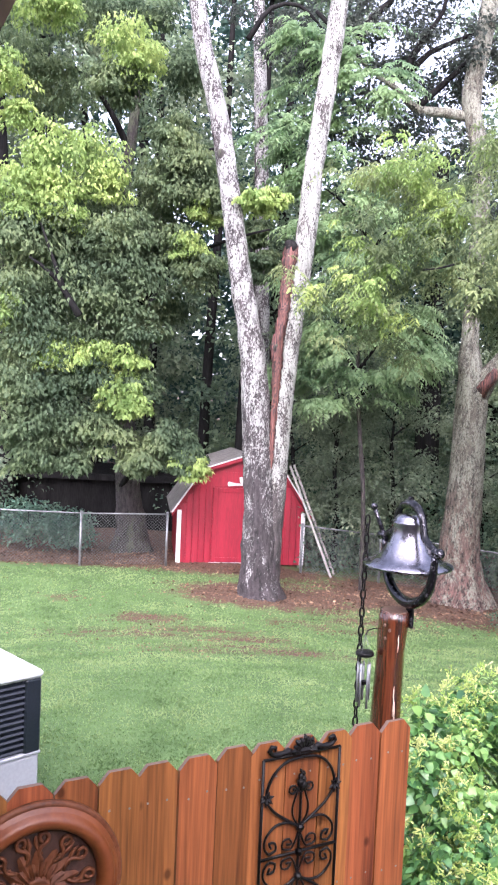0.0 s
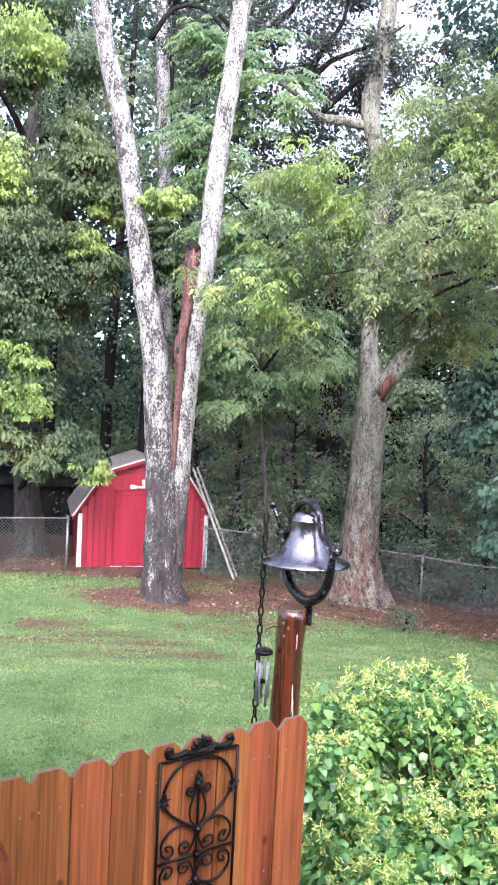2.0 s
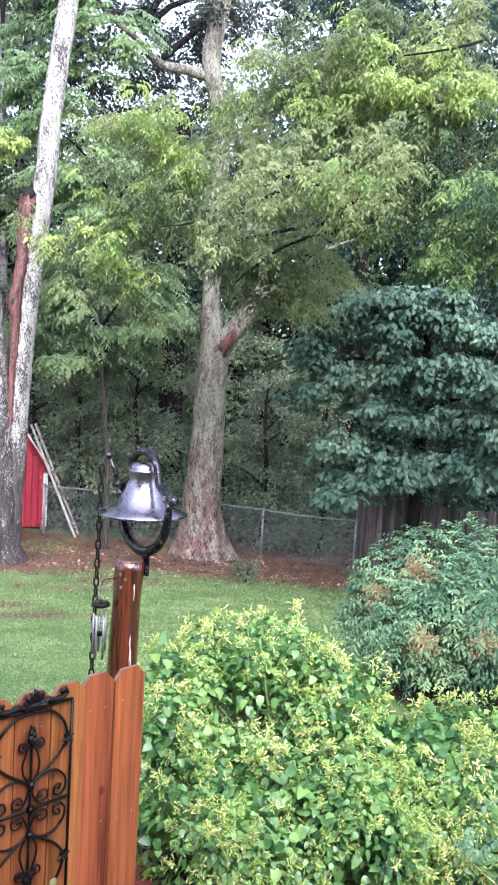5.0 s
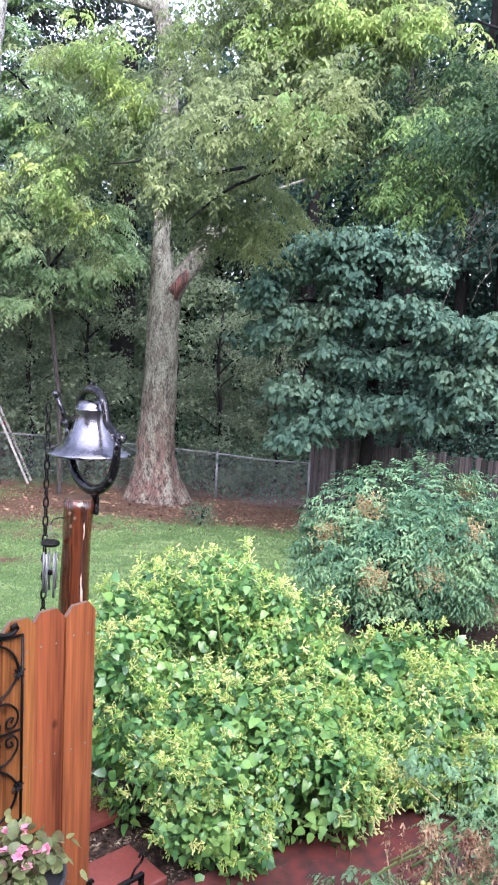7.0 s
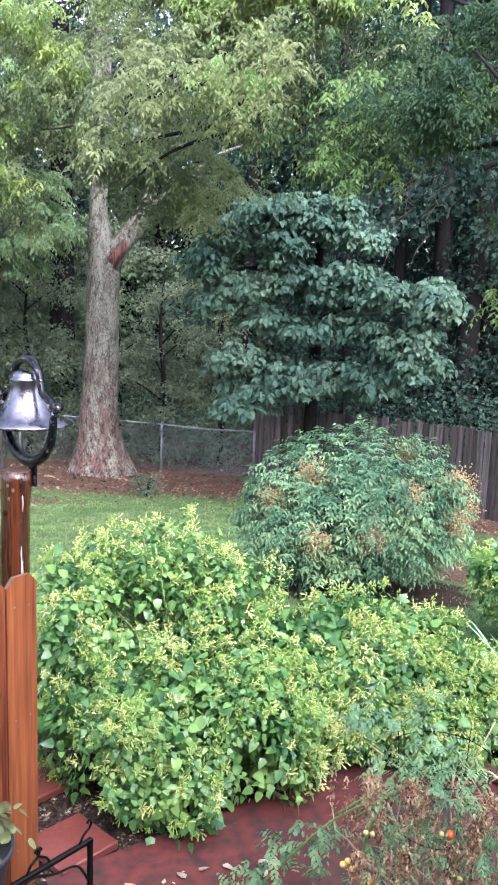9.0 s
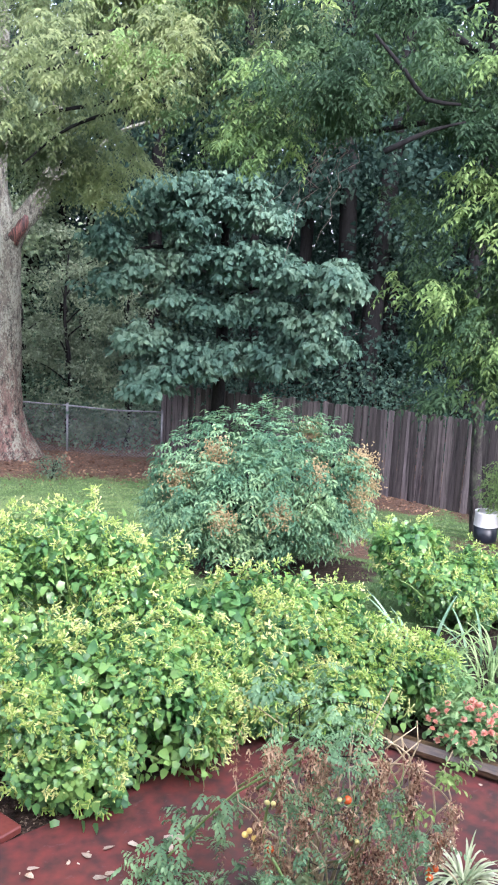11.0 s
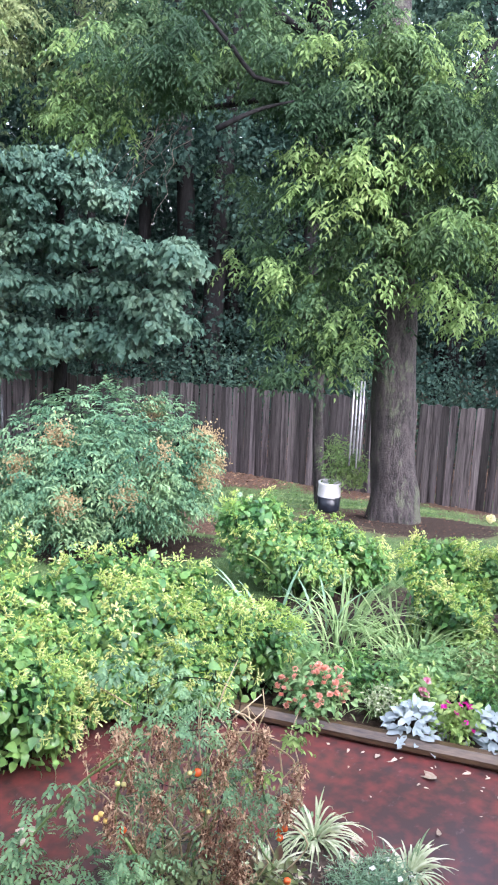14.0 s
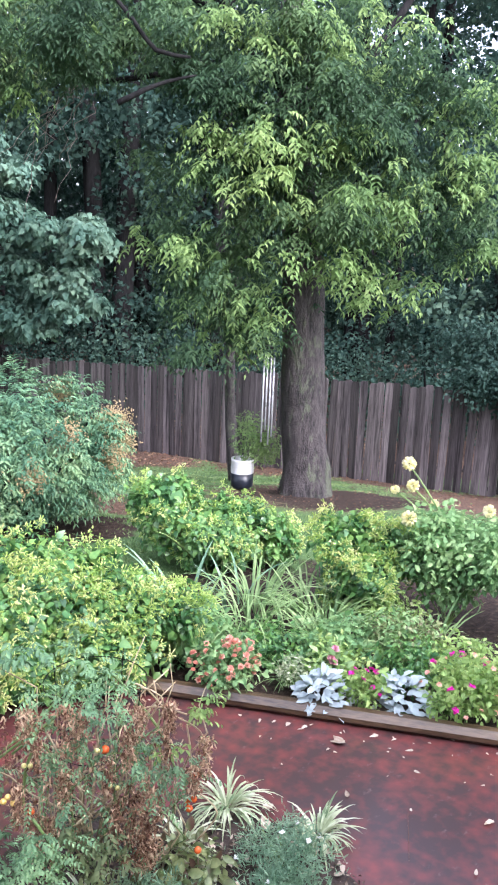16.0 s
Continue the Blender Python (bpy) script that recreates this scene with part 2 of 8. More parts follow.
CEDAR_END = surface("sawn_cedar_edge", (0.075, 0.042, 0.03), (0.16, 0.105, 0.08), 6, 60, 0.6, 0.2, gloss=0.25)
LOG = surface("wet_cedar_log", (0.009, 0.003, 0.002), (0.105, 0.028, 0.011), 1.9, 9, 0.16, 0.7, stretch=(13, 13, 0.4), step=0.014, coat=0.5, spread=(0.40, 0.66))
OLD_BOARD = surface("weathered_board", (0.010, 0.008, 0.009), (0.128, 0.110, 0.112), 1.2, 9, 0.6, 0.5, stretch=(12, 12, 0.4), step=0.01, piece=0.6, spread=(0.37, 0.66), hue=0.02, gloss=0.25)
TIMBER = surface("landscape_timber", (0.026, 0.015, 0.008), (0.125, 0.08, 0.043), 2.0, 16, 0.36, 0.7, stretch=(1, 5, 5), step=0.008, coat=0.2)
IRON = surface("black_iron", (0.003, 0.003, 0.0035), (0.009, 0.008, 0.008), 12, 90, 0.32, 0.4, step=0.003, gloss=0.14)
BELL = surface("black_gloss_enamel", (0.15, 0.147, 0.175), (0.25, 0.245, 0.285), 14, 45, 0.27, 0.3, metal=1.0, step=0.003, spread=(0.36, 0.6))
# pale specks are the sparkle of water drops, painted into the colour
BELL_FRAME = surface("black_iron_paint_with_drop_sparkle", (0.012, 0.012, 0.015), (0.16, 0.155, 0.18), 30, 120, 0.2, 0.5, metal=0.7, step=0.003, spread=(0.53, 0.66))
STEEL = surface("galvanised_steel", (0.13, 0.135, 0.145), (0.24, 0.25, 0.26), 6, 50, 0.45, 0.1, metal=0.5)
WIRE = surface("dull_wire", (0.085, 0.09, 0.095), (0.17, 0.18, 0.185), 6, 50, 0.5, 0.1, metal=0.3)
CHIME_METAL = surface("chime_aluminium", (0.30, 0.31, 0.33), (0.48, 0.48, 0.50), 9, 50, 0.3, 0.05, metal=0.4)
SHED_RED = surface("red_barn_paint", (0.17, 0.004, 0.015), (0.32, 0.010, 0.03), 1.2, 14, 0.5, 0.15, stretch=(5, 5, 0.5), step=0.006, spread=(0.32, 0.62))
WHITE = surface("white_trim_paint", (0.5, 0.5, 0.5), (0.64, 0.64, 0.64), 3, 40, 0.5, 0.1)
SHINGLE = surface("grey_shingles", (0.10, 0.095, 0.09), (0.24, 0.225, 0.21), 4, 60, 0.85, 0.5)
LADDER = surface("grey_ladder_wood", (0.18, 0.17, 0.16), (0.34, 0.33, 0.31), 4, 40, 0.7, 0.2)
LICHEN1 = lichen_bark("dark_bark_with_white_lichen", (0.046, 0.037, 0.040), (0.36, 0.36, 0.35), 0.1, 4.4, 33.0, None, 0.56, 0.035, -0.125)
LICHEN_PALE = lichen_bark("pale_lichen_crusted_bark", (0.06, 0.05, 0.050), (0.38, 0.385, 0.36), 0.9, 3.0, 38.0, None, 0.55, 0.06, -0.13)
LICHEN2 = lichen_bark("furrowed_grey_brown_bark", (0.098, 0.088, 0.068), (0.25, 0.255, 0.205), -9.0, 13.0, 32.0, (0.125, 0.068, 0.057), 0.60, 0.085, -0.08)
LICHEN3 = lichen_bark("mossy_grey_bark", (0.040, 0.032, 0.032), (0.078, 0.090, 0.056), -4.0, 12.0, 9.0, None, 0.60, 0.01, -0.05)
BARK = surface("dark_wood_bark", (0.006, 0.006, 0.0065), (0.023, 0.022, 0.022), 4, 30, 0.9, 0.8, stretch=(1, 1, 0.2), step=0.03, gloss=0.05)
RAW_WOOD = surface("torn_red_heartwood", (0.014, 0.007, 0.007), (0.21, 0.082, 0.068), 2.5, 6, 0.7, 0.5, stretch=(12, 12, 0.22), step=0.03, spread=(0.42, 0.64))
# LEAF_WOODS and LEAF_TIER are paled and greyed: haze put into leaf colour
LEAF_WOODS = foliage("hazed_woodland_leaves", (0.10, 0.15, 0.10), (0.175, 0.245, 0.15), (0.29, 0.365, 0.21), 0.5, 0.48, 0.35, 0.15)
# LEAF_DEEP is darkened and blued to carry the shade under the canopy
LEAF_DEEP = foliage("shade_darkened_bluish_leaves", (0.022, 0.050, 0.041), (0.042, 0.082, 0.064), (0.082, 0.133, 0.090), 0.55, 0.38, 0.35, 0.1)
LEAF_TIER = foliage("hazed_grey_green_leaves", (0.15, 0.19, 0.135), (0.225, 0.285, 0.19), (0.33, 0.385, 0.25), 0.55, 0.5, 0.6, 0.1)
LEAF_MAPLE = foliage("maple_leaves", (0.070, 0.107, 0.065), (0.121, 0.169, 0.093), (0.219, 0.274, 0.135), 0.6, 0.48, 0.6, 0.08, each=0.3)
LEAF_YOUNG = foliage("young_yellow_green_leaves", (0.18, 0.275, 0.095), (0.29, 0.40, 0.135), (0.45, 0.54, 0.19), 0.45, 0.5, 1.1, 0.15, each=0.3)
# LEAF_ASH is darkened: the shade under the boughs is in its colour
LEAF_ASH = foliage("canopy_shaded_leaflets", (0.032, 0.066, 0.036), (0.062, 0.115, 0.055), (0.121, 0.189, 0.074), 0.5, 0.45, 0.6, 0.15, each=0.25)
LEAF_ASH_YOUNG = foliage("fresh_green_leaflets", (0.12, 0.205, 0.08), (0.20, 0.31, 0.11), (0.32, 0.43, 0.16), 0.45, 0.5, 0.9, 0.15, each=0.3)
# grey in place of green: haze round the high crown put into the colour
LEAF_HIGH = foliage("hazed_high_leaves", (0.045, 0.055, 0.05), (0.075, 0.09, 0.078), (0.13, 0.15, 0.12), 0.6, 0.4, 0.8, 0.1)
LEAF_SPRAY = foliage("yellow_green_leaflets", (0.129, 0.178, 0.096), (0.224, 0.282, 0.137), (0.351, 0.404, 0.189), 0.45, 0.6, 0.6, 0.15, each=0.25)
LEAF_FERN = foliage("bright_feathered_leaves", (0.175, 0.276, 0.156), (0.267, 0.386, 0.198), (0.377, 0.497, 0.239), 0.5, 0.58, 0.6, 0.15, each=0.2)
LEAF_BLUE = foliage("broad_bluish_leaves", (0.056, 0.113, 0.087), (0.106, 0.189, 0.140), (0.181, 0.273, 0.188), 0.5, 0.3, 0.9, 0.08, each=0.35)
LEAF_IVY = foliage("grey_green_undergrowth_leaves", (0.06, 0.115, 0.08), (0.12, 0.19, 0.125), (0.22, 0.29, 0.175), 0.5, 0.42, 0.8, 0.2)
LEAF_BUSH = foliage("heart_shaped_leaves", (0.036, 0.115, 0.042), (0.10, 0.24, 0.072), (0.245, 0.42, 0.115), 0.3, 0.32, 4.0, 0.5, each=0.5)
BUD = foliage("yellow_green_buds", (0.24, 0.40, 0.085), (0.43, 0.565, 0.155), (0.74, 0.74, 0.35), 0.4, 0.45, 3.0, each=0.55)
LEAF_NANDINA = foliage("fine_bluish_leaflets", (0.048, 0.119, 0.072), (0.114, 0.222, 0.124), (0.276, 0.412, 0.210), 0.45, 0.32, 2.2, 0.12, each=0.4)
PLUME = foliage("tan_orange_plumes", (0.281, 0.213, 0.108), (0.391, 0.303, 0.160), (0.510, 0.418, 0.248), 0.6, 0.35, 3.0)
GRASS = foliage("lawn_blades", (0.095, 0.163, 0.061), (0.158, 0.251, 0.095), (0.252, 0.330, 0.149), 0.5, 0.35, 1.3, each=0.5)
BLACK_PANEL = surface("black_louvre_paint", (0.006, 0.009, 0.015), (0.016, 0.02, 0.03), 3, 60, 0.35, 0.1)
PALE_PANEL = surface("pale_grey_sheet_metal", (0.30, 0.31, 0.34), (0.38, 0.39, 0.42), 2, 50, 0.4, 0.1)
LID = surface("white_sheet_metal", (0.5, 0.51, 0.53), (0.62, 0.63, 0.65), 2, 50, 0.3, 0.1)
TERRACOTTA = surface("polished_brown_clay", (0.105, 0.027, 0.009), (0.19, 0.056, 0.018), 3, 40, 0.34, 0.15, gloss=0.35)
CARVED = surface("carved_clay", (0.06, 0.020, 0.009), (0.165, 0.056, 0.023), 6, 50, 0.5, 0.3, gloss=0.2)
CARVED_DEEP = surface("dark_clay_ground", (0.024, 0.010, 0.007), (0.07, 0.028, 0.017), 6, 50, 0.6, 0.3)
TWIG = surface("grey_brown_twig", (0.12, 0.09, 0.08), (0.27, 0.21, 0.18), 6, 40, 0.8, 0.3)


# ---- building helpers ----

class Shape:
    """Collects vertices and faces of one mesh."""

    def __init__(self):
        self.v, self.f = [], []

    def add(self, verts, faces):
        k = len(self.v)
        self.v += [tuple(p) for p in verts]
        self.f += [tuple(i + k for i in f) for f in faces]
        return self

    def box(self, size, m=None, bevel=0.0):
        x, y, z = (s / 2 for s in size)
        if bevel:
            b = min(bevel, 0.45 * min(size))
            pts, faces = [], []
            for sz in (-1, 1):
                for ix, iy in ((-1, -1), (1, -1), (1, 1), (-1, 1)):
                    pts.append((ix * (x - b), iy * (y - b), sz * z))
            for sz in (-1, 1):
                for ix, iy in ((-1, -1), (1, -1), (1, 1), (-1, 1)):
                    pts.append((ix * (x - b), iy * y, sz * (z - b)))
                    pts.append((ix * x, iy * (y - b), sz * (z - b)))
            lo, hi = 8, 16
            rl, rh = [lo + r for r in (0, 2, 3, 5, 4, 6, 7, 1)], [hi + r for r in (0, 2, 3, 5, 4, 6, 7, 1)]
            for a in range(8):
                c = (a + 1) % 8
                faces.append((rl[a], rl[c], rh[c], rh[a]))
            faces += [(3, 2, 1, 0), (4, 5, 6, 7)]
            for cap, base, flip in ((rl, 0, True), (rh, 4, False)):
                for side, (a, c) in enumerate(((0, 1), (2, 3), (4, 5), (6, 7))):
                    f = (cap[a], cap[c], base + (side + 1) % 4, base + side)
                    faces.append(f[::-1] if flip else f)
                for corner in range(4):
                    f = (cap[(2 * corner - 1) % 8], cap[2 * corner], base + corner)
                    faces.append(f[::-1] if flip else f)
        else:
            pts = [(ix * x, iy * y, iz * z) for iz in (-1, 1) for ix, iy in ((-1, -1), (1, -1), (1, 1), (-1, 1))]
            faces = [(3, 2, 1, 0), (4, 5, 6, 7), (0, 1, 5, 4), (1, 2, 6, 5), (2, 3, 7, 6), (3, 0, 4, 7)]
        m = m or Matrix()
        return self.add([m @ Vector(p) for p in pts], faces)

    def prism(self, outline, depth, m=None):
        """A flat outline in x and z, extruded along y."""
        k, m = len(outline), m or Matrix()
        pts = [m @ Vector((x, y, z)) for y in (-depth / 2, depth / 2) for x, z in outline]
        faces = [tuple(range(k)), tuple(range(2 * k - 1, k - 1, -1))]
        faces += [(a + k, (a + 1) % k + k, (a + 1) % k, a) for a in range(k)]
        return self.add(pts, faces)

    def tube(self, path, radius, sides=8, rough=0.0, closed=False, cap=True):
        """A round bar along a path; radius is one number or one for each point; rough: uneven girth."""
        path = [Vector(p) for p in path]
        count = len(path)
        rad = list(radius) if hasattr(radius, "__len__") else [radius] * count
        rings, up = [], None
        for i, p in enumerate(path):
            a, b = path[(i - 1) % count] if closed or i else p, path[(i + 1) % count] if closed or i < count - 1 else p
            d = (b - a).normalized() if (b - a).length > 1e-9 else Vector((0, 0, 1))
            if up is None:
                up = d.orthogonal().normalized()
            up = (up - d * up.dot(d)).normalized()
            side = d.cross(up)
            ring = []
            for s in range(sides):
                w = 2 * math.pi * s / sides
                r = rad[i]
                if rough:
                    q = p + (up * math.cos(w) + side * math.sin(w)) * r
                    r *= 1 + rough * noise.noise(q * (1.1 / max(rad[0], 0.05)) ) + 0.5 * rough * noise.noise(q * (3.7 / max(rad[0], 0.05)))
                ring.append(p + (up * math.cos(w) + side * math.sin(w)) * r)
            rings.append(ring)
        faces = []
        for i in range(count if closed else count - 1):
            j = (i + 1) % count
            faces += [(i * sides + s, i * sides + (s + 1) % sides, j * sides + (s + 1) % sides, j * sides + s) for s in range(sides)]
        if cap and not closed:
            faces += [tuple(range(sides))[::-1], tuple((count - 1) * sides + s for s in range(sides))]
        return self.add([p for r in rings for p in r], faces)

    def lathe(self, profile, sides=32, m=None):
        """A profile of (radius, height) turned round z."""
        m, k = m or Matrix(), len(profile)
        pts = [m @ Vector((r * math.cos(2 * math.pi * s / sides), r * math.sin(2 * math.pi * s / sides), z)) for s in range(sides) for r, z in profile]
        faces = [(s * k + i, ((s + 1) % sides) * k + i, ((s + 1) % sides) * k + i + 1, s * k + i + 1) for s in range(sides) for i in range(k - 1)]
        return self.add(pts, faces)

    def ball(self, centre, r, sides=10, rings=6, squash=1.0):
        prof = [(max(r * math.sin(math.pi * i / rings), 1e-4), -r * squash * math.cos(math.pi * i / rings)) for i in range(rings + 1)]
        return self.lathe(prof, sides, Matrix.Translation(centre))

    def mesh(self, name, smooth=False):
        me = bpy.data.meshes.new(name)
        me.from_pydata(self.v, [], self.f)
        if smooth:
            me.shade_smooth()
        me.update()
        return me


def part(name, shape, material, parent=None, label="", smooth=False):
    """One mesh object, under a thing or a part if given."""
    me = shape.mesh(name, smooth) if isinstance(shape, Shape) else shape
    if not me.materials:
        me.materials.append(material)
    ob = new(name, me)
    if parent:
        ob.parent = parent
    return tagged(ob, label)


def thing(name, at, label, category, group="", kind="", turn=0.0):
    ob = new(name)
    ob.empty_display_size = 0.1
    ob.matrix_basis = pose(*at, 0, 0, turn)
    return tagged(ob, label, category, group, kind)


def unit(a):
    return a / np.maximum(np.linalg.norm(a, axis=-1, keepdims=True), 1e-9)


def leaves(name, P, A, N, L, W, material, parent=None, broad=False, fold=0.22, curl=0.18, label="", oval=False, lobed=False, rounded=False):
    """Leaves as one mesh: base, direction along, face normal, length and width of each."""
    P, A = np.asarray(P, float), unit(np.asarray(A, float))
    N = unit(N - (N * A).sum(1, keepdims=True) * A)
    S = np.cross(A, N)
    k = len(P)
    L, W = (np.broadcast_to(np.asarray(q, float), (k,))[:, None] for q in (L, W))
    if rounded:                                        # nearly round, a little cupped
        rim = [(0.06, 0.2), (0.3, 0.48), (0.62, 0.5), (0.9, 0.3), (1.0, 0.0), (0.9, -0.3), (0.62, -0.5), (0.3, -0.48), (0.06, -0.2)]
        pts = [P + A * L * 0.4 - N * L * 0.05] + [P + A * L * u + S * W * v + N * W * fold * abs(v) - N * L * curl * u * u for u, v in rim]
        faces = [(0, k + 1, (k + 1) % 9 + 1) for k in range(9)]
    elif lobed:                                        # three pointed lobes
        pts = [P, P + A * L * 0.45, P + A * L - N * L * curl,
               P + A * L * 0.12 + S * W * 0.42 + N * W * fold * 0.5, P + A * L * 0.58 + S * W * 0.62 + N * W * fold - N * L * curl * 0.4, P + A * L * 0.62 + S * W * 0.2,
               P + A * L * 0.12 - S * W * 0.42 + N * W * fold * 0.5, P + A * L * 0.58 - S * W * 0.62 + N * W * fold - N * L * curl * 0.4, P + A * L * 0.62 - S * W * 0.2]
        faces = [(0, 1, 3), (3, 1, 4), (1, 5, 4), (1, 2, 5), (0, 6, 1), (6, 7, 1), (1, 7, 8), (1, 8, 2)]
    elif oval:
        pts = [P, P + A * L * 0.5 - N * L * 0.02, P + A * L - N * L * curl,
               P + A * L * 0.32 + S * W * 0.45 + N * W * fold, P + A * L * 0.74 + S * W * 0.42 + N * W * fold * 0.6 - N * L * curl * 0.4,
               P + A * L * 0.32 - S * W * 0.45 + N * W * fold, P + A * L * 0.74 - S * W * 0.42 + N * W * fold * 0.6 - N * L * curl * 0.4]
        faces = [(0, 1, 3), (3, 1, 4), (1, 2, 4), (0, 5, 1), (5, 6, 1), (1, 6, 2)]
    elif broad:
        pts = [P, P + A * L * 0.52 - N * L * 0.02, P + A * L - N * L * curl,
               P + A * L * 0.18 + S * W * 0.5 + N * W * fold, P + A * L * 0.6 + S * W * 0.38 + N * W * fold * 0.6 - N * L * curl * 0.3,
               P + A * L * 0.18 - S * W * 0.5 + N * W * fold, P + A * L * 0.6 - S * W * 0.38 + N * W * fold * 0.6 - N * L * curl * 0.3]
        faces = [(0, 1, 3), (3, 1, 4), (1, 2, 4), (0, 5, 1), (5, 6, 1), (1, 6, 2)]
    else:
        mid = P + A * L * 0.42
        pts = [P, mid + S * W * 0.5 + N * W * fold, P + A * L - N * L * curl, mid - S * W * 0.5 + N * W * fold]
        faces = [(0, 2, 1), (0, 3, 2)]
    n = len(pts)
    co = np.stack(pts, 1).reshape(-1, 3)
    idx = (np.arange(k)[:, None, None] * n + np.array(faces)[None]).reshape(-1)
    me = bpy.data.meshes.new(name)
    me.vertices.add(len(co))
    me.vertices.foreach_set("co", co.astype(np.float32).ravel())
    me.loops.add(len(idx))
    me.loops.foreach_set("vertex_index", idx.astype(np.int32))
    count = len(idx) // 3
    me.polygons.add(count)
    me.polygons.foreach_set("loop_start", np.arange(0, 3 * count, 3, dtype=np.int32))
    me.polygons.foreach_set("loop_total", np.full(count, 3, dtype=np.int32))
    if len(faces) > 2:
        me.shade_smooth()
    me.update(calc_edges=True)
    return part(name, me, material, parent, label)


def clump_leaves(tips, spread, per, length, rng, droop=0.4, flat=0.55, width=0.62, up=0.9):
    """Leaves scattered round twig tips: base, along, normal, length and width."""
    k = len(tips)
    off = rng.normal(size=(k, per, 3)) * np.array([spread, spread, spread * flat])
    P = (tips[:, None] + off).reshape(-1, 3)
    A = unit(off.reshape(-1, 3)) + rng.normal(size=(k * per, 3)) * 0.5
    A[:, 2] -= droop
    N = rng.normal(size=(k * per, 3)) * 0.55
    N[:, 2] += up
    L = length * rng.uniform(0.65, 1.25, k * per)
    return P, A, N, L, L * width * rng.uniform(0.8, 1.15, k * per)


def dome_leaves(rng, spots, sub, per, length, width=0.75, flat=0.6, droop=0.7, loose=0.3):
    """Leaves that overlap like shingles over small rounded sprays; spots: centre and radius of each bough's end."""
    C, R = [], []
    for c, r in spots:
        d = unit(rng.normal(size=(sub, 3)) * np.array([1, 1, 0.7]) + np.array([0, 0, 0.15]))
        C.append(np.array(c) + d * r * rng.uniform(0.35, 0.95, (sub, 1)))
        R.append(r * rng.uniform(0.28, 0.52, sub))
    C, R = np.concatenate(C), np.concatenate(R)
    k = len(C)
    d = rng.normal(size=(k, per, 3))
    d[..., 2] = np.abs(d[..., 2]) * 0.9 - 0.25
    d = unit(d)
    P = (C[:, None] + d * R[:, None, None] * np.array([1, 1, flat]) * rng.uniform(0.75, 1.08, (k, per, 1))).reshape(-1, 3)
    d = d.reshape(-1, 3)
    N = d * np.array([1, 1, 1.3]) + np.array([0, 0, 0.35]) + rng.normal(size=d.shape) * loose
    A = d * np.array([1, 1, 0.2]) - np.array([0, 0, droop]) + rng.normal(size=d.shape) * 0.4
    L = length * rng.uniform(0.7, 1.25, len(P))
    return P, A, N, L, L * width * rng.uniform(0.85, 1.1, len(P))


def frond_leaves(base, way, length, pairs, leaflet, rng, droop=0.5, width=0.3):
    """Feathered leaves: pairs of leaflets along a drooping stalk, and one at its end."""
    k = len(base)
    way = unit(way)
    side = unit(np.cross(way, np.array([0, 0, 1.0])) + 1e-6)
    length = length * rng.uniform(0.7, 1.25, (k, 1))
    P, A, N, L = [], [], [], []
    for j in range(pairs + 1):
        s = 0.18 + 0.82 * j / pairs
        stem = base + way * length * s - np.array([0, 0, 1.0]) * length * droop * s * s
        along = way - np.array([0, 0, 1.0]) * 2 * droop * s
        for hand in ((-1, 1) if j < pairs else (0,)):
            P.append(stem)
            A.append(unit(side * hand * 0.9 + unit(along) * 0.6 + rng.normal(size=(k, 3)) * 0.16 - np.array([0, 0, 0.3])))
            N.append(np.array([0, 0, 1.0]) + unit(along) * 0.3 + rng.normal(size=(k, 3)) * 0.25)
            L.append(leaflet * rng.uniform(0.75, 1.2, k) * (0.75 + 0.5 * math.sin(math.pi * min(s, 0.9))))
    P, A, N, L = (np.concatenate(q) for q in (P, A, N, L))
    return P, A, N, L, L * width


def blobs(rng, count, lumps, inner=0.6, lo=None):
    """Points in the outer part of a set of ellipsoids (centre, radii), by volume."""
    vol = np.array([r[0] * r[1] * r[2] for _, r in lumps]) ** 0.67
    pick = rng.choice(len(lumps), count, p=vol / vol.sum())
    c, r = np.array([l[0] for l in lumps])[pick], np.array([l[1] for l in lumps])[pick]
    d = unit(rng.normal(size=(count, 3)))
    p = c + d * r * rng.uniform(inner, 1.0, (count, 1))
    return p if lo is None else p[p[:, 2] > lo]


def smooth(a, b, v):
    k = np.clip((v - a) / (b - a), 0, 1)
    return k * k * (3 - 2 * k)


def level(x, y):
    """Height of the ground: flat by the house, falling away over the lawn and a little more to the east."""
    d = np.hypot(x - 0.8, y - 0.4)
    return -1.2 * smooth(5.5, 15, d) - 0.08 * np.clip(x, 0, 7) * smooth(10, 18, d)


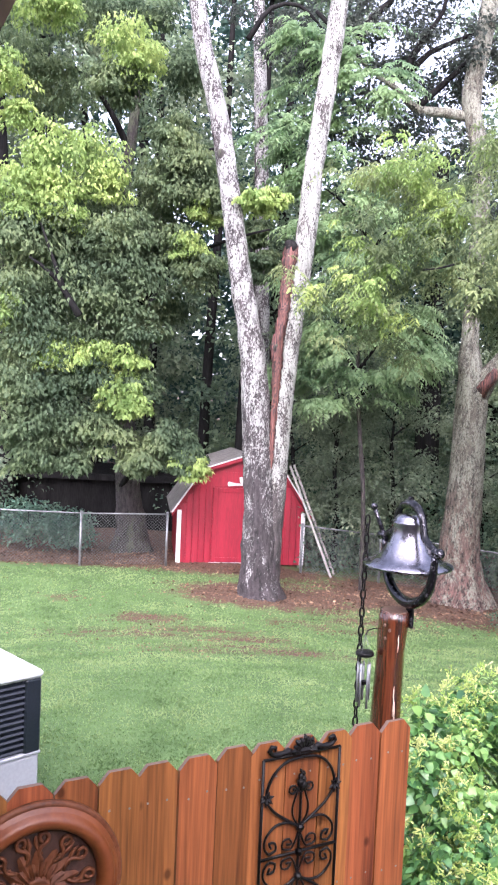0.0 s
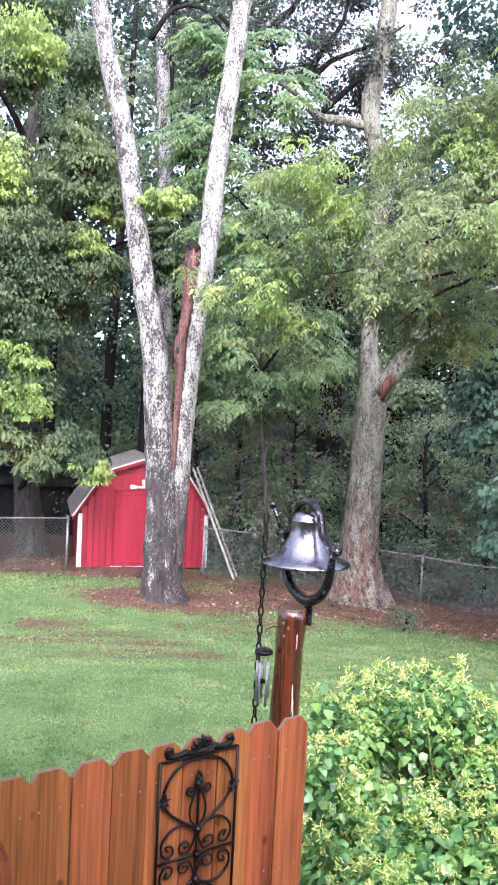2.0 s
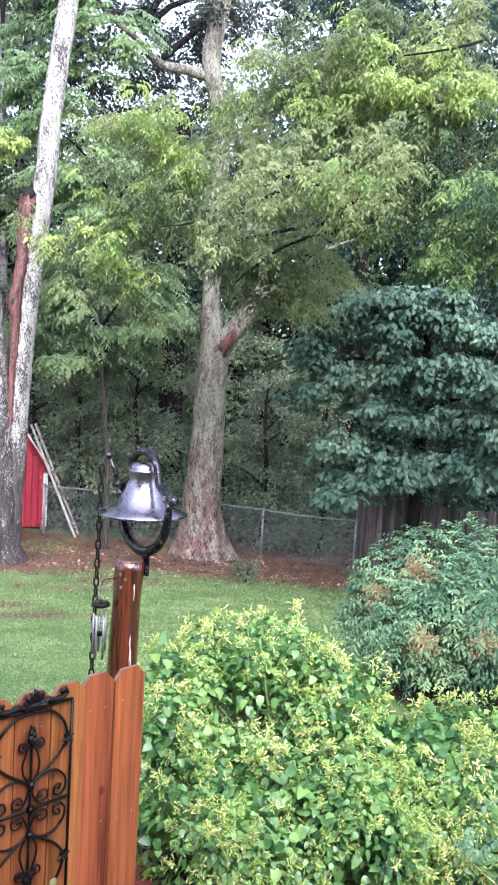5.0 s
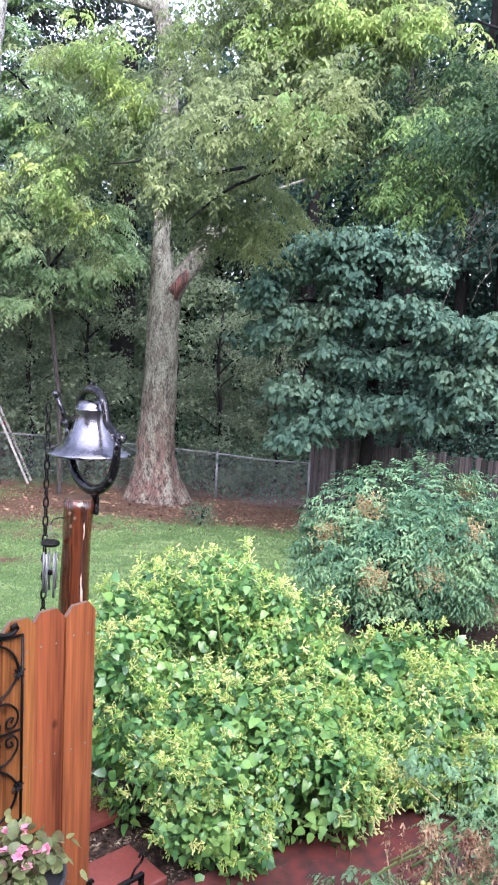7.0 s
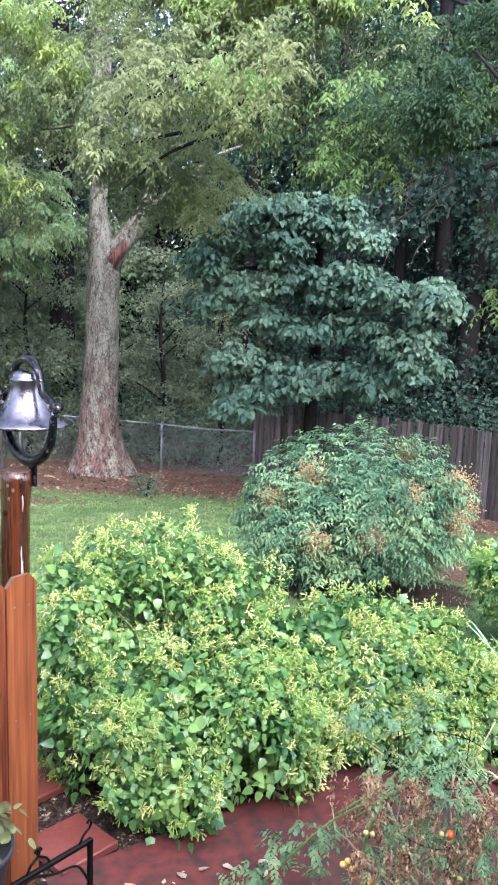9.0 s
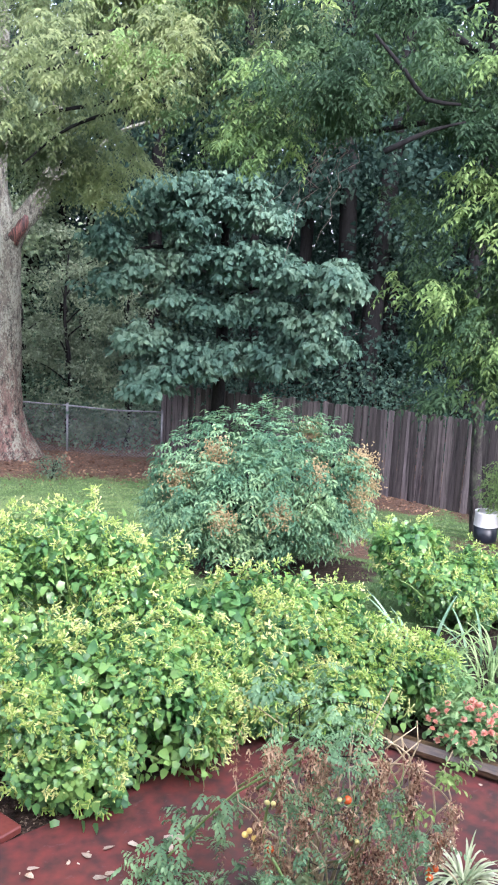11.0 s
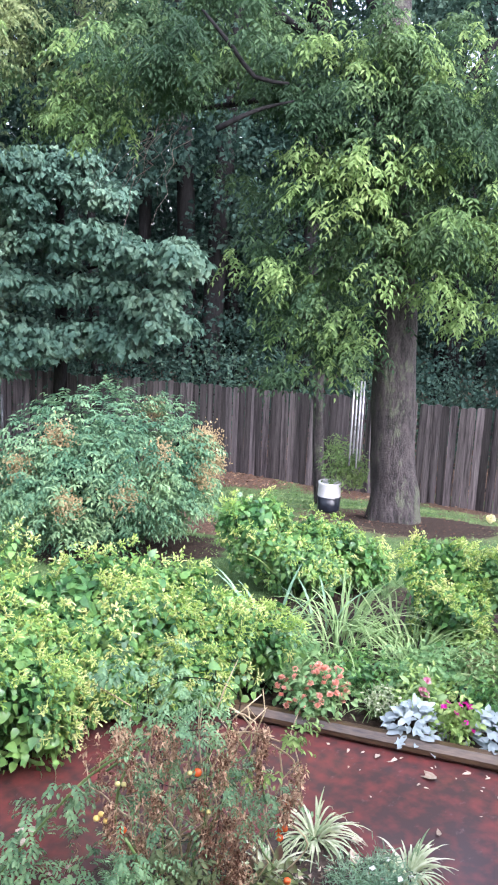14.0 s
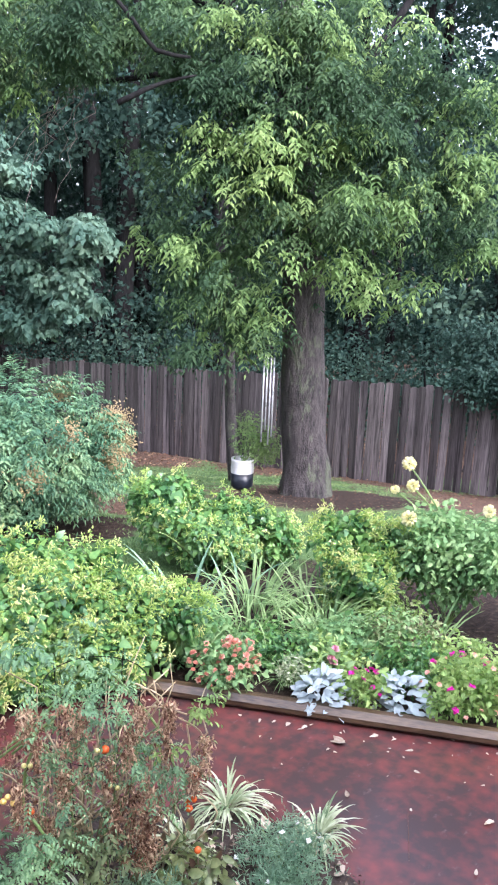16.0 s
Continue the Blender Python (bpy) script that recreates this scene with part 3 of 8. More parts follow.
# ---- ground ----
def build_ground():
    fine = 0.14
    xs = np.concatenate([[-900, -300, -120, -60, -36, -24, -16, -11], np.arange(-8, 16, fine), [17, 20, 25, 34, 50, 90, 200, 500, 900]])
    ys = np.concatenate([[-900, -300, -100, -40, -15, -6, -2], np.arange(0, 22, fine), [23, 25, 28, 34, 45, 70, 150, 400, 900]])
    X, Y = np.meshgrid(xs, ys)
    Z = level(X, Y) - 0.025
    rough_ground = np.array([noise.noise(Vector((x * 0.9, y * 0.9, 3))) + 0.5 * noise.noise(Vector((x * 2.7, y * 2.7, 9))) for x, y in zip(X.ravel(), Y.ravel())]).reshape(X.shape)
    Z = Z + 0.03 * rough_ground * (np.hypot(X - 2, Y - 2) > 4.5)
    bare, bed = np.zeros(X.shape), np.zeros(X.shape)

    def spot(into, x, y, rx, ry, full=1.0):
        d = np.hypot((X - x) / rx, (Y - y) / ry)
        np.maximum(into, full * np.clip(1.35 - d * 0.85, 0, 1), out=into)

    for x, y, rx, ry, f in ((0.6, 16.6, 2.0, 1.1, 0.95), (4.7, 18.0, 3.6, 2.0, 1), (-0.3, 19.0, 2.6, 0.9, 0.9), (7.0, 17.0, 2.0, 1.3, 0.8), (2.4, 17.4, 1.6, 1.0, 0.8),
                            (-5, 18.9, 6, 0.6, 0.9), (-5, 19.9, 6, 1.0, 1), (-1.4, 14.3, 0.9, 0.55, 0.62), (0.3, 12.6, 0.9, 0.6, 0.64), (0.9, 11.4, 0.9, 0.5, 0.62), (-0.6, 13.4, 1.4, 0.6, 0.56), (2.6, 15.4, 1.2, 0.6, 0.58), (-3.2, 15.6, 0.5, 0.4, 0.5), (0.4, 11.4, 2.4, 0.9, 0.51), (-1.4, 12.8, 1.8, 0.8, 0.50), (1.6, 14.6, 1.5, 0.9, 0.48),
                            (8.7, 6.9, 1.5, 1.3, 1), (6.1, 7.6, 0.5, 2.0, 0.9), (10.6, 12.6, 0.9, 1.2, 0.9), (10.4, 5.6, 1.6, 1.0, 0.85), (12.0, 6.2, 1.4, 2.0, 0.9), (12.4, 8.6, 0.7, 1.6, 0.8), (11.6, 10.8, 0.8, 1.4, 0.85), (9.4, 15.6, 0.9, 1.5, 0.9)):
        spot(bare, x, y, rx, ry, f)
    bare[np.hypot(X - 0.8, Y - 0.4) > 20.3] = 1
    beyond = (X - 8.0) * 4.4 + (Y - 17.9) * 2.85
    bare[(beyond > 0) & (Y > 8)] = 1
    # the last spot, under the ash-like tree, is dark soil with its shade painted in
    for x, y, rx, ry in ((2.6, 4.6, 1.9, 1.2), (4.7, 3.7, 1.5, 1.2), (1.4, 4.0, 0.5, 0.6), (5.6, 2.3, 1.2, 1.6), (4.6, 6.6, 0.9, 0.7), (8.8, 6.7, 1.3, 1.0)):
        spot(bed, x, y, rx, ry)
    nx, ny = len(xs), len(ys)
    me = bpy.data.meshes.new("ground")
    faces = [(j * nx + i, j * nx + i + 1, (j + 1) * nx + i + 1, (j + 1) * nx + i) for j in range(ny - 1) for i in range(nx - 1)]
    me.from_pydata(np.stack([X, Y, Z], -1).reshape(-1, 3).tolist(), [], faces)
    for name, data in (("bare", bare), ("bed", bed)):
        me.attributes.new(name, "FLOAT", "POINT").data.foreach_set("value", data.astype(np.float32).ravel())
    me.shade_smooth()
    ob = part("ground", me, LAWN)
    tagged(ob, "sloping lawn with worn brown patches and leaf litter under trees", "ground", kind="structure")

    def how_bare(x, y):
        i, j = np.clip(np.searchsorted(xs, x), 0, nx - 1), np.clip(np.searchsorted(ys, y), 0, ny - 1)
        return np.maximum(bare[j, i], bed[j, i])

    def height(x, y):
        i, j = np.clip(np.searchsorted(xs, x) - 1, 0, nx - 2), np.clip(np.searchsorted(ys, y) - 1, 0, ny - 2)
        u, v = (x - xs[i]) / (xs[i + 1] - xs[i]), (y - ys[j]) / (ys[j + 1] - ys[j])
        return (Z[j, i] * (1 - u) + Z[j, i + 1] * u) * (1 - v) + (Z[j + 1, i] * (1 - u) + Z[j + 1, i + 1] * u) * v
    return how_bare, height


HOW_BARE, TURF = build_ground()

# stained concrete walk with a bed cut into it
walk_slab = Shape()
walk_slab.prism([(1.25, -3.55), (2.9, -3.95), (3.42, -3.86), (5.9, -0.25), (5.9, 1.2), (1.0, 1.2), (1.0, -2.2), (1.25, -2.6)], 0.1, Matrix.Translation((0, 0, -0.04)) @ Matrix.Rotation(radians(90), 4, "X"))
tagged(part("patio", walk_slab, RED_SLAB), "wet dark red stained concrete walk with scattered fallen leaves", "patio", kind="structure")


# ---- trees ----
def shelves(rng, centres, n, spread, r, rz):
    """Several flattened sprays of leaves round each centre, with gaps between them."""
    out = []
    for c in centres:
        for _ in range(n):
            p = np.array(c) + rng.normal(size=3) * spread * np.array([1, 1, 0.55])
            s = rng.uniform(0.55, 1.3)
            out.append((tuple(p), (r * s, r * s, rz * s)))
    return out


def bend(a, b, sag, n=8, wob=0.0, seed=0):
    a, b = Vector(a), Vector(b)
    return [a.lerp(b, k / n) + Vector((wob * noise.noise(Vector((k * 0.7, seed, 1))), wob * noise.noise(Vector((k * 0.7, seed, 5))), -sag * 4 * (k / n) * (1 - k / n))) for k in range(n + 1)]


def refine(path, radii, step=0.25):
    """A smooth path through the given points, with its radii."""
    pts, out, rad = [Vector(p) for p in path], [], []
    for i in range(len(pts) - 1):
        p0, p1, p2, p3 = pts[max(i - 1, 0)], pts[i], pts[i + 1], pts[min(i + 2, len(pts) - 1)]
        k = max(2, int((p2 - p1).length / step))
        for j in range(k):
            t = j / k
            out.append(0.5 * ((2 * p1) + (p2 - p0) * t + (2 * p0 - 5 * p1 + 4 * p2 - p3) * t * t + (3 * p1 - p0 - 3 * p2 + p3) * t ** 3))
            rad.append(radii[i] + (radii[i + 1] - radii[i]) * t)
    return out + [pts[-1]], rad + [radii[-1]]


def stem(path, radii, sides=18, rough=0.1, step=0.22):
    p, r = refine(path, radii, step)
    return Shape().tube(p, r, sides, rough)


def roots(shape, centre, r, count, reach, seed):
    rng = random.Random(seed)
    for k in range(count):
        w = 2 * math.pi * (k + rng.uniform(-0.3, 0.3)) / count
        d = Vector((math.cos(w), math.sin(w), 0))
        c = Vector(centre)
        far = reach * rng.uniform(0.7, 1.2)
        e = c + d * (r + far)
        path = [c + d * r * 0.55 + Vector((0, 0, 0.55)), c + d * (r + far * 0.2) + Vector((0, 0, 0.2)), c + d * (r + far * 0.55) + Vector((0, 0, 0.05)), e + Vector((0, 0, -0.06))]
        p, q = refine(path, [r * 0.35, r * 0.3, r * 0.2, r * 0.08], 0.12)
        shape.tube(p, q, 8, 0.15)


def flare(shape, centre, r, height, spread, lobes, seed, lean=(0, 0), sides=56):
    """The widening foot of a trunk, folded into root swells that die into the ground."""
    c, rng = Vector(centre), random.Random(seed)
    turns = [(rng.uniform(0, 6.3), rng.uniform(0.6, 1.2)) for _ in range(lobes)]
    rings = []
    for k in range(15):
        f = k / 14
        low = (1 - f) ** 2.6
        ring = []
        for s in range(sides):
            w = 2 * math.pi * s / sides
            swell = max(max(0.0, math.cos(w - a)) ** 14 * g for a, g in turns)
            q = r * (1 + low * (0.28 + spread * swell)) * (1 + 0.05 * noise.noise(Vector((3 * math.cos(w), 3 * math.sin(w), f * 6 + seed))))
            q *= 1 - 0.24 * f ** 3
            ring.append(c + Vector((q * math.cos(w) + lean[0] * f, q * math.sin(w) + lean[1] * f, height * f)))
        rings.append(ring)
    faces = [(i * sides + s, i * sides + (s + 1) % sides, (i + 1) * sides + (s + 1) % sides, (i + 1) * sides + s) for i in range(14) for s in range(sides)]
    shape.add([p for q in rings for p in q], faces)


def dead_tree():
    """Twin-stemmed tree, one stem torn open."""
    t = thing("tree", (0.40, 16.6, -1.25), "tall twin-trunked tree crusted with white lichen, one stem split", "tree")
    off = Vector((-0.40, -16.6, 1.25))
    left = [(0.35, 16.60, -1.59), (0.34, 16.60, -1.09), (0.32, 16.60, -0.48), (0.28, 16.60, 0.67), (0.20, 16.60, 1.55), (0.12, 16.60, 2.64), (-0.02, 16.60, 3.71), (-0.24, 16.60, 4.78), (-0.42, 16.60, 5.84), (-0.61, 16.60, 6.90), (-0.81, 16.60, 7.94), (-1.10, 16.60, 8.98), (-1.30, 16.60, 10.02), (-1.62, 16.60, 11.46)]
    s = stem([Vector(p) + off for p in left], [0.429, 0.396, 0.341, 0.297, 0.286, 0.275, 0.231, 0.214, 0.198, 0.187, 0.181, 0.170, 0.160, 0.137], 26, 0.10, 0.12)
    flare(s, (-0.02, 0.02, -0.12), 0.36, 0.7, 0.35, 9, 3)
    part("trunk", s, LICHEN1, t, "dark-based trunk with white lichen crust", True)
    right = [(0.53, 16.66, -1.32), (0.54, 16.66, -0.48), (0.59, 16.66, 0.67), (0.62, 16.66, 1.57), (0.67, 16.66, 2.66), (0.75, 16.66, 3.75), (0.86, 16.66, 4.83), (0.98, 16.66, 5.90), (1.04, 16.66, 6.97), (1.16, 16.66, 8.02), (1.28, 16.66, 9.07), (1.39, 16.66, 10.11), (1.56, 16.66, 11.56)]
    part("trunk", stem([Vector(p) + off for p in right], [0.242, 0.209, 0.198, 0.198, 0.198, 0.198, 0.198, 0.198, 0.187, 0.181, 0.176, 0.170, 0.143], 22, 0.10, 0.12), LICHEN_PALE, t, "leaning pale trunk with white lichen crust", True)
    tear = [(0.47, 16.50, 1.13), (0.48, 16.50, 1.57), (0.51, 16.50, 2.65), (0.52, 16.50, 3.30), (0.50, 16.50, 3.57), (0.59, 16.50, 4.16), (0.63, 16.50, 4.80), (0.68, 16.50, 5.33), (0.68, 16.50, 5.48)]
    part("torn_stub", stem([Vector(p) + off for p in tear], [0.033, 0.049, 0.071, 0.104, 0.121, 0.099, 0.121, 0.137, 0.110], 16, 0.55, 0.07), RAW_WOOD, t, "torn reddish-brown exposed wood", True)
    top = Vector(tear[-1]) + off
    part("stub_cap", stem([top + Vector(q) for q in ((-0.01, 0.0, -0.14), (0.0, 0.0, 0.02), (0.02, 0.02, 0.10))], [0.10, 0.13, 0.05], 12, 0.4, 0.05), BARK, t, "dark callused bark knob", True)
    for k, r in ((5, 0.10), (6, 0.12), (9, 0.13)):
        p = Vector(left[k]) + off
        part("knot", Shape().ball(p + Vector((-0.10 if k > 5 else 0.08, -0.11, 0.25)), r * 0.7, 12, 8, 1.4), LICHEN3, t, "dark bark knot", True)
    p = Vector(tear[4]) + off
    part("knot", Shape().ball(p + Vector((-0.03, -0.04, 0)), 0.075, 12, 8, 1.3), LICHEN3, t, "dark bark knot", True)


dead_tree()


def big_tree():
    t = thing("tree", (4.7, 18.5, -1.62), "large old tree with furrowed reddish-grey trunk and spreading roots", "tree")
    off = Vector((-4.7, -18.5, 1.62))
    main = [(4.72, 18.5, -1.95), (4.62, 18.5, -1.1), (4.58, 18.5, -0.4), (4.63, 18.49, 0.81), (4.65, 18.49, 1.93), (4.66, 18.48, 2.92), (4.55, 18.51, 3.9), (4.6, 18.5, 5.12), (4.6, 18.5, 7.54), (4.32, 18.56, 8.96), (4.47, 18.53, 10.15), (4.6, 18.5, 11.6), (4.5, 18.5, 14)]
    s = stem([Vector(p) + off for p in main], [0.46, 0.46, 0.43, 0.37, 0.35, 0.33, 0.19, 0.18, 0.18, 0.20, 0.19, 0.17, 0.1], 26, 0.1)
    flare(s, (-0.07, 0, -0.15), 0.46, 1.5, 0.9, 9, 5, (-0.045, 0))
    part("trunk", s, LICHEN2, t, "furrowed reddish-grey trunk", True)
    for path, rad in (([(4.70, 18.46, 2.6), (4.83, 18.36, 3.04), (5.14, 18.25, 3.49), (5.37, 18.19, 3.86), (5.54, 18.14, 4.29), (5.61, 18.12, 4.84), (5.64, 18.12, 5.38), (5.82, 18.06, 6.16), (6.27, 17.93, 6.81), (7.4, 17.5, 7.3)], [0.27, 0.27, 0.24, 0.21, 0.18, 0.15, 0.13, 0.10, 0.06, 0.03]),
                      ([(4.31, 18.60, 8.66), (3.81, 18.60, 8.74), (3.27, 18.60, 8.77), (2.99, 18.60, 8.95), (2.75, 18.60, 9.20), (2.41, 18.60, 9.42), (1.98, 18.60, 9.74)], [0.15, 0.12, 0.11, 0.10, 0.08, 0.06, 0.04]),
                      ([(5.45, 18.16, 4.05), (6.1, 18.0, 4.5), (6.9, 17.8, 5.2), (8.0, 17.4, 5.6)], [0.09, 0.06, 0.045, 0.02])):
        part("limb", stem([Vector(p) + off for p in path], [q * 0.85 for q in rad], 12, 0.16), LICHEN2, t, smooth=True)
    part("stub", stem([Vector(p) + off for p in ((4.80, 18.28, 2.90), (4.90, 18.13, 3.12), (5.02, 18.06, 3.40))], [0.15, 0.12, 0.04], 12, 0.5, 0.06), RAW_WOOD, t, "reddish torn wound in the fork", True)
    rng = np.random.default_rng(31)
    for path, rad in (([(2.91, 18.70, 9.45), (3.03, 18.70, 9.86), (3.34, 18.70, 10.40), (3.65, 18.70, 10.87), (3.77, 18.70, 11.80)], [0.07, 0.055, 0.045, 0.035, 0.02]), ([(3.00, 18.90, 9.62), (3.43, 18.90, 10.07), (4.01, 18.90, 10.36), (4.48, 18.90, 10.57), (5.04, 18.90, 10.99)], [0.06, 0.045, 0.035, 0.025, 0.015]), ([(3.29, 19.00, 9.00), (3.84, 19.00, 9.53), (4.35, 19.00, 10.02), (4.86, 19.00, 10.44)], [0.06, 0.05, 0.035, 0.02]),
                      ([(2.86, 18.70, 9.50), (2.59, 18.70, 9.58), (2.44, 18.70, 9.85)], [0.05, 0.04, 0.02]), ([(1.95, 19.20, 10.45), (2.24, 19.20, 10.96), (2.57, 19.20, 11.24), (3.01, 19.20, 12.02)], [0.07, 0.06, 0.05, 0.03]), ([(-0.46, 19.20, 10.38), (0.01, 19.20, 11.06), (0.62, 19.20, 11.13), (1.13, 19.20, 10.67)], [0.05, 0.04, 0.03, 0.015]), ([(2.01, 19.00, 9.89), (1.49, 19.00, 10.47), (0.99, 19.00, 10.93)], [0.06, 0.05, 0.03])):
        part("limb", stem([Vector(p) + off for p in path], [1.35 * r for r in rad], 9, 0.12), BARK, t, smooth=True)
    # sparse high crown against the sky
    spots = [(2.00, 19.50, 10.94), (2.66, 19.54, 10.36), (2.20, 19.48, 9.35), (2.87, 19.62, 8.92), (3.27, 19.27, 9.67), (3.80, 19.39, 9.37), (3.95, 19.26, 10.65), (4.51, 19.46, 10.14), (3.44, 19.34, 11.27), (2.60, 19.65, 11.75), (4.52, 19.36, 11.66), (1.89, 19.81, 8.70), (2.42, 19.76, 8.08), (3.16, 19.68, 8.21), (5.00, 19.05, 8.33), (4.85, 19.19, 7.40), (1.25, 19.63, 11.10), (0.52, 19.84, 10.80), (-0.14, 19.83, 11.27), (1.06, 20.04, 10.27), (3.91, 19.57, 12.47), (5.19, 19.21, 9.94)]
    tips = blobs(rng, 1900, shelves(rng, spots, 7, 0.55, 0.30, 0.2), 0.0)
    P, A, N, L, W = clump_leaves(tips + np.array(off), 0.13, 11, 0.10, rng, 0.3)
    leaves("crown", P, A, N, L, W, LEAF_HIGH, t, label="thin high crown of dark leaves")


big_tree()


def maple():
    t = thing("tree", (-2.85, 20.45, -1.2), "broad maple with bright yellow-green sprays, standing behind the wire fence", "tree")
    off = Vector((2.85, -20.45, 1.2))
    s = stem([Vector(p) + off for p in [(-2.8, 20.44, -1.45), (-2.88, 20.44, -0.6), (-2.99, 20.42, 0.48), (-3.19, 20.38, 2.5), (-3.45, 20.33, 4.36), (-3.3, 20.3, 7), (-3.0, 20.3, 10)]], [0.36, 0.34, 0.29, 0.26, 0.22, 0.16, 0.08], 18, 0.12)
    flare(s, (0, 0, -0.12), 0.36, 1.1, 0.6, 8, 8)
    part("trunk", s, LICHEN3, t, smooth=True)
    for e, r in (((-5.4, 18.6, 5.4), 0.13), ((-1.2, 18.8, 5.6), 0.11), ((-4.8, 18.4, 2.8), 0.09), ((-1.6, 18.4, 1.6), 0.08), ((-5.6, 19, 7.4), 0.1), ((-1.0, 19, 8), 0.1), ((0.2, 18.7, 6.2), 0.07), ((-4.2, 19.0, 9.6), 0.09)):
        part("limb", stem([p + off for p in bend((-3.2, 20.36, e[2] - 1.4), e, -0.25, 6)], [r * (1 - 0.12 * k) for k in range(7)], 8, 0.1), BARK, t, smooth=True)
    part("limb", stem([Vector(p) + off for p in ((-3.42, 16.90, 4.04), (-3.90, 16.78, 4.77), (-4.37, 16.64, 5.12))], [0.08, 0.05, 0.02], 8, 0.1), BARK, t, smooth=True)
    part("limb", stem([Vector(p) + off for p in ((-3.67, 16.84, 4.41), (-3.91, 16.77, 5.05), (-4.18, 16.70, 5.78))], [0.06, 0.04, 0.015], 8, 0.1), BARK, t, smooth=True)
    rng = np.random.default_rng(32)
    old = [((-4.5, 17.4, 5.5), 0.90), ((-3.7, 17.7, 5.6), 0.90), ((-3.0, 17.9, 5.8), 0.80), ((-4.7, 17.3, 4.4), 0.90), ((-3.7, 17.7, 4.4), 1.00), ((-2.8, 18.0, 4.9), 0.80), ((-2.5, 18.0, 3.9), 0.60), ((-4.4, 17.3, 3.4), 0.80), ((-3.4, 17.7, 2.6), 0.80), ((-4.3, 17.3, 2.4), 0.80), ((-4.7, 17.2, 1.7), 0.70), ((-3.8, 17.5, 1.7), 0.65), ((-3.1, 17.7, 1.8), 0.60), ((-2.4, 17.9, 2.6), 0.45), ((-4.4, 17.3, 1.1), 0.50), ((-3.6, 17.5, 1.1), 0.35), ((-1.7, 17.9, 1.5), 0.55), ((-2.3, 17.8, 1.1), 0.45), ((-1.3, 17.8, 1.2), 0.40), ((-4.8, 17.2, 2.7), 0.70), ((-2.1, 18.3, 7.0), 0.70), ((-1.5, 18.5, 7.4), 0.70), ((-1.0, 18.6, 6.8), 0.60), ((-1.9, 18.5, 5.7), 0.60), ((-1.3, 18.5, 5.2), 0.50), ((-1.8, 18.6, 8.1), 0.60), ((-4.9, 17.2, 5.6), 0.70), ((-3.1, 18.0, 8.8), 0.60)]
    inner = [((-4.5, 19.1, 5.3), 1.10), ((-3.3, 19.4, 4.3), 1.00), ((-4.9, 19.0, 3.9), 1.10), ((-3.9, 19.3, 3.2), 1.00), ((-2.7, 19.8, 5.8), 1.00), ((-1.9, 19.9, 7.0), 0.90), ((-5.0, 19.0, 6.4), 1.00), ((-3.8, 19.3, 6.9), 1.00), ((0.0, 19.2, 5.5), 0.45), ((-0.2, 19.4, 6.2), 0.40), ((-5.5, 18.6, 9.7), 0.90), ((-4.2, 19.2, 10.8), 0.90), ((-2.9, 19.7, 10.9), 0.80), ((-2.0, 20.1, 9.9), 0.80), ((-4.7, 19.1, 9.2), 0.80), ((-2.2, 20.0, 4.4), 0.60)]
    young = [((-4.5, 17.3, 6.9), 0.60), ((-4.0, 17.3, 7.3), 0.65), ((-3.4, 17.5, 7.2), 0.60), ((-4.0, 17.2, 6.4), 0.60), ((-4.8, 17.1, 6.3), 0.50), ((-3.1, 17.6, 6.7), 0.40), ((-3.9, 17.3, 6.0), 0.35), ((-2.9, 17.8, 9.6), 0.60), ((-2.5, 17.9, 9.3), 0.45), ((-4.6, 17.2, 10.2), 0.50), ((-4.2, 17.5, 10.1), 0.40), ((-5.1, 17.0, 8.6), 0.45), ((-4.8, 17.2, 8.0), 0.30), ((-3.9, 17.4, 3.2), 0.40), ((-3.3, 17.5, 3.3), 0.45), ((-2.5, 17.7, 3.2), 0.40), ((-2.6, 17.5, 2.5), 0.40), ((-2.4, 17.6, 2.3), 0.30), ((-5.0, 16.9, 4.2), 0.40), ((-1.2, 17.7, 1.1), 0.30), ((-0.0, 16.5, 6.3), 0.30), ((0.3, 16.5, 6.3), 0.25), ((-1.5, 18.3, 5.7), 0.35), ((-1.1, 18.5, 6.4), 0.35)]
    place = lambda spots: [(np.array(c) + np.array(off), r) for c, r in spots]
    leaves("crown", *dome_leaves(rng, place(old), 34, 62, 0.112, 0.55, 0.8, 1.1, 0.5), LEAF_MAPLE, t, label="layered hanging green leaves")
    leaves("inner_crown", *dome_leaves(rng, place(inner), 40, 50, 0.11, 0.55, 0.6, 1.0), LEAF_MAPLE, t)
    leaves("young_spray", *dome_leaves(rng, [(c, 1.2 * r) for c, r in place(young)], 22, 52, 0.108, 0.52, 0.75, 1.1, 0.5), LEAF_YOUNG, t, label="bright yellow-green young leaves")


maple()


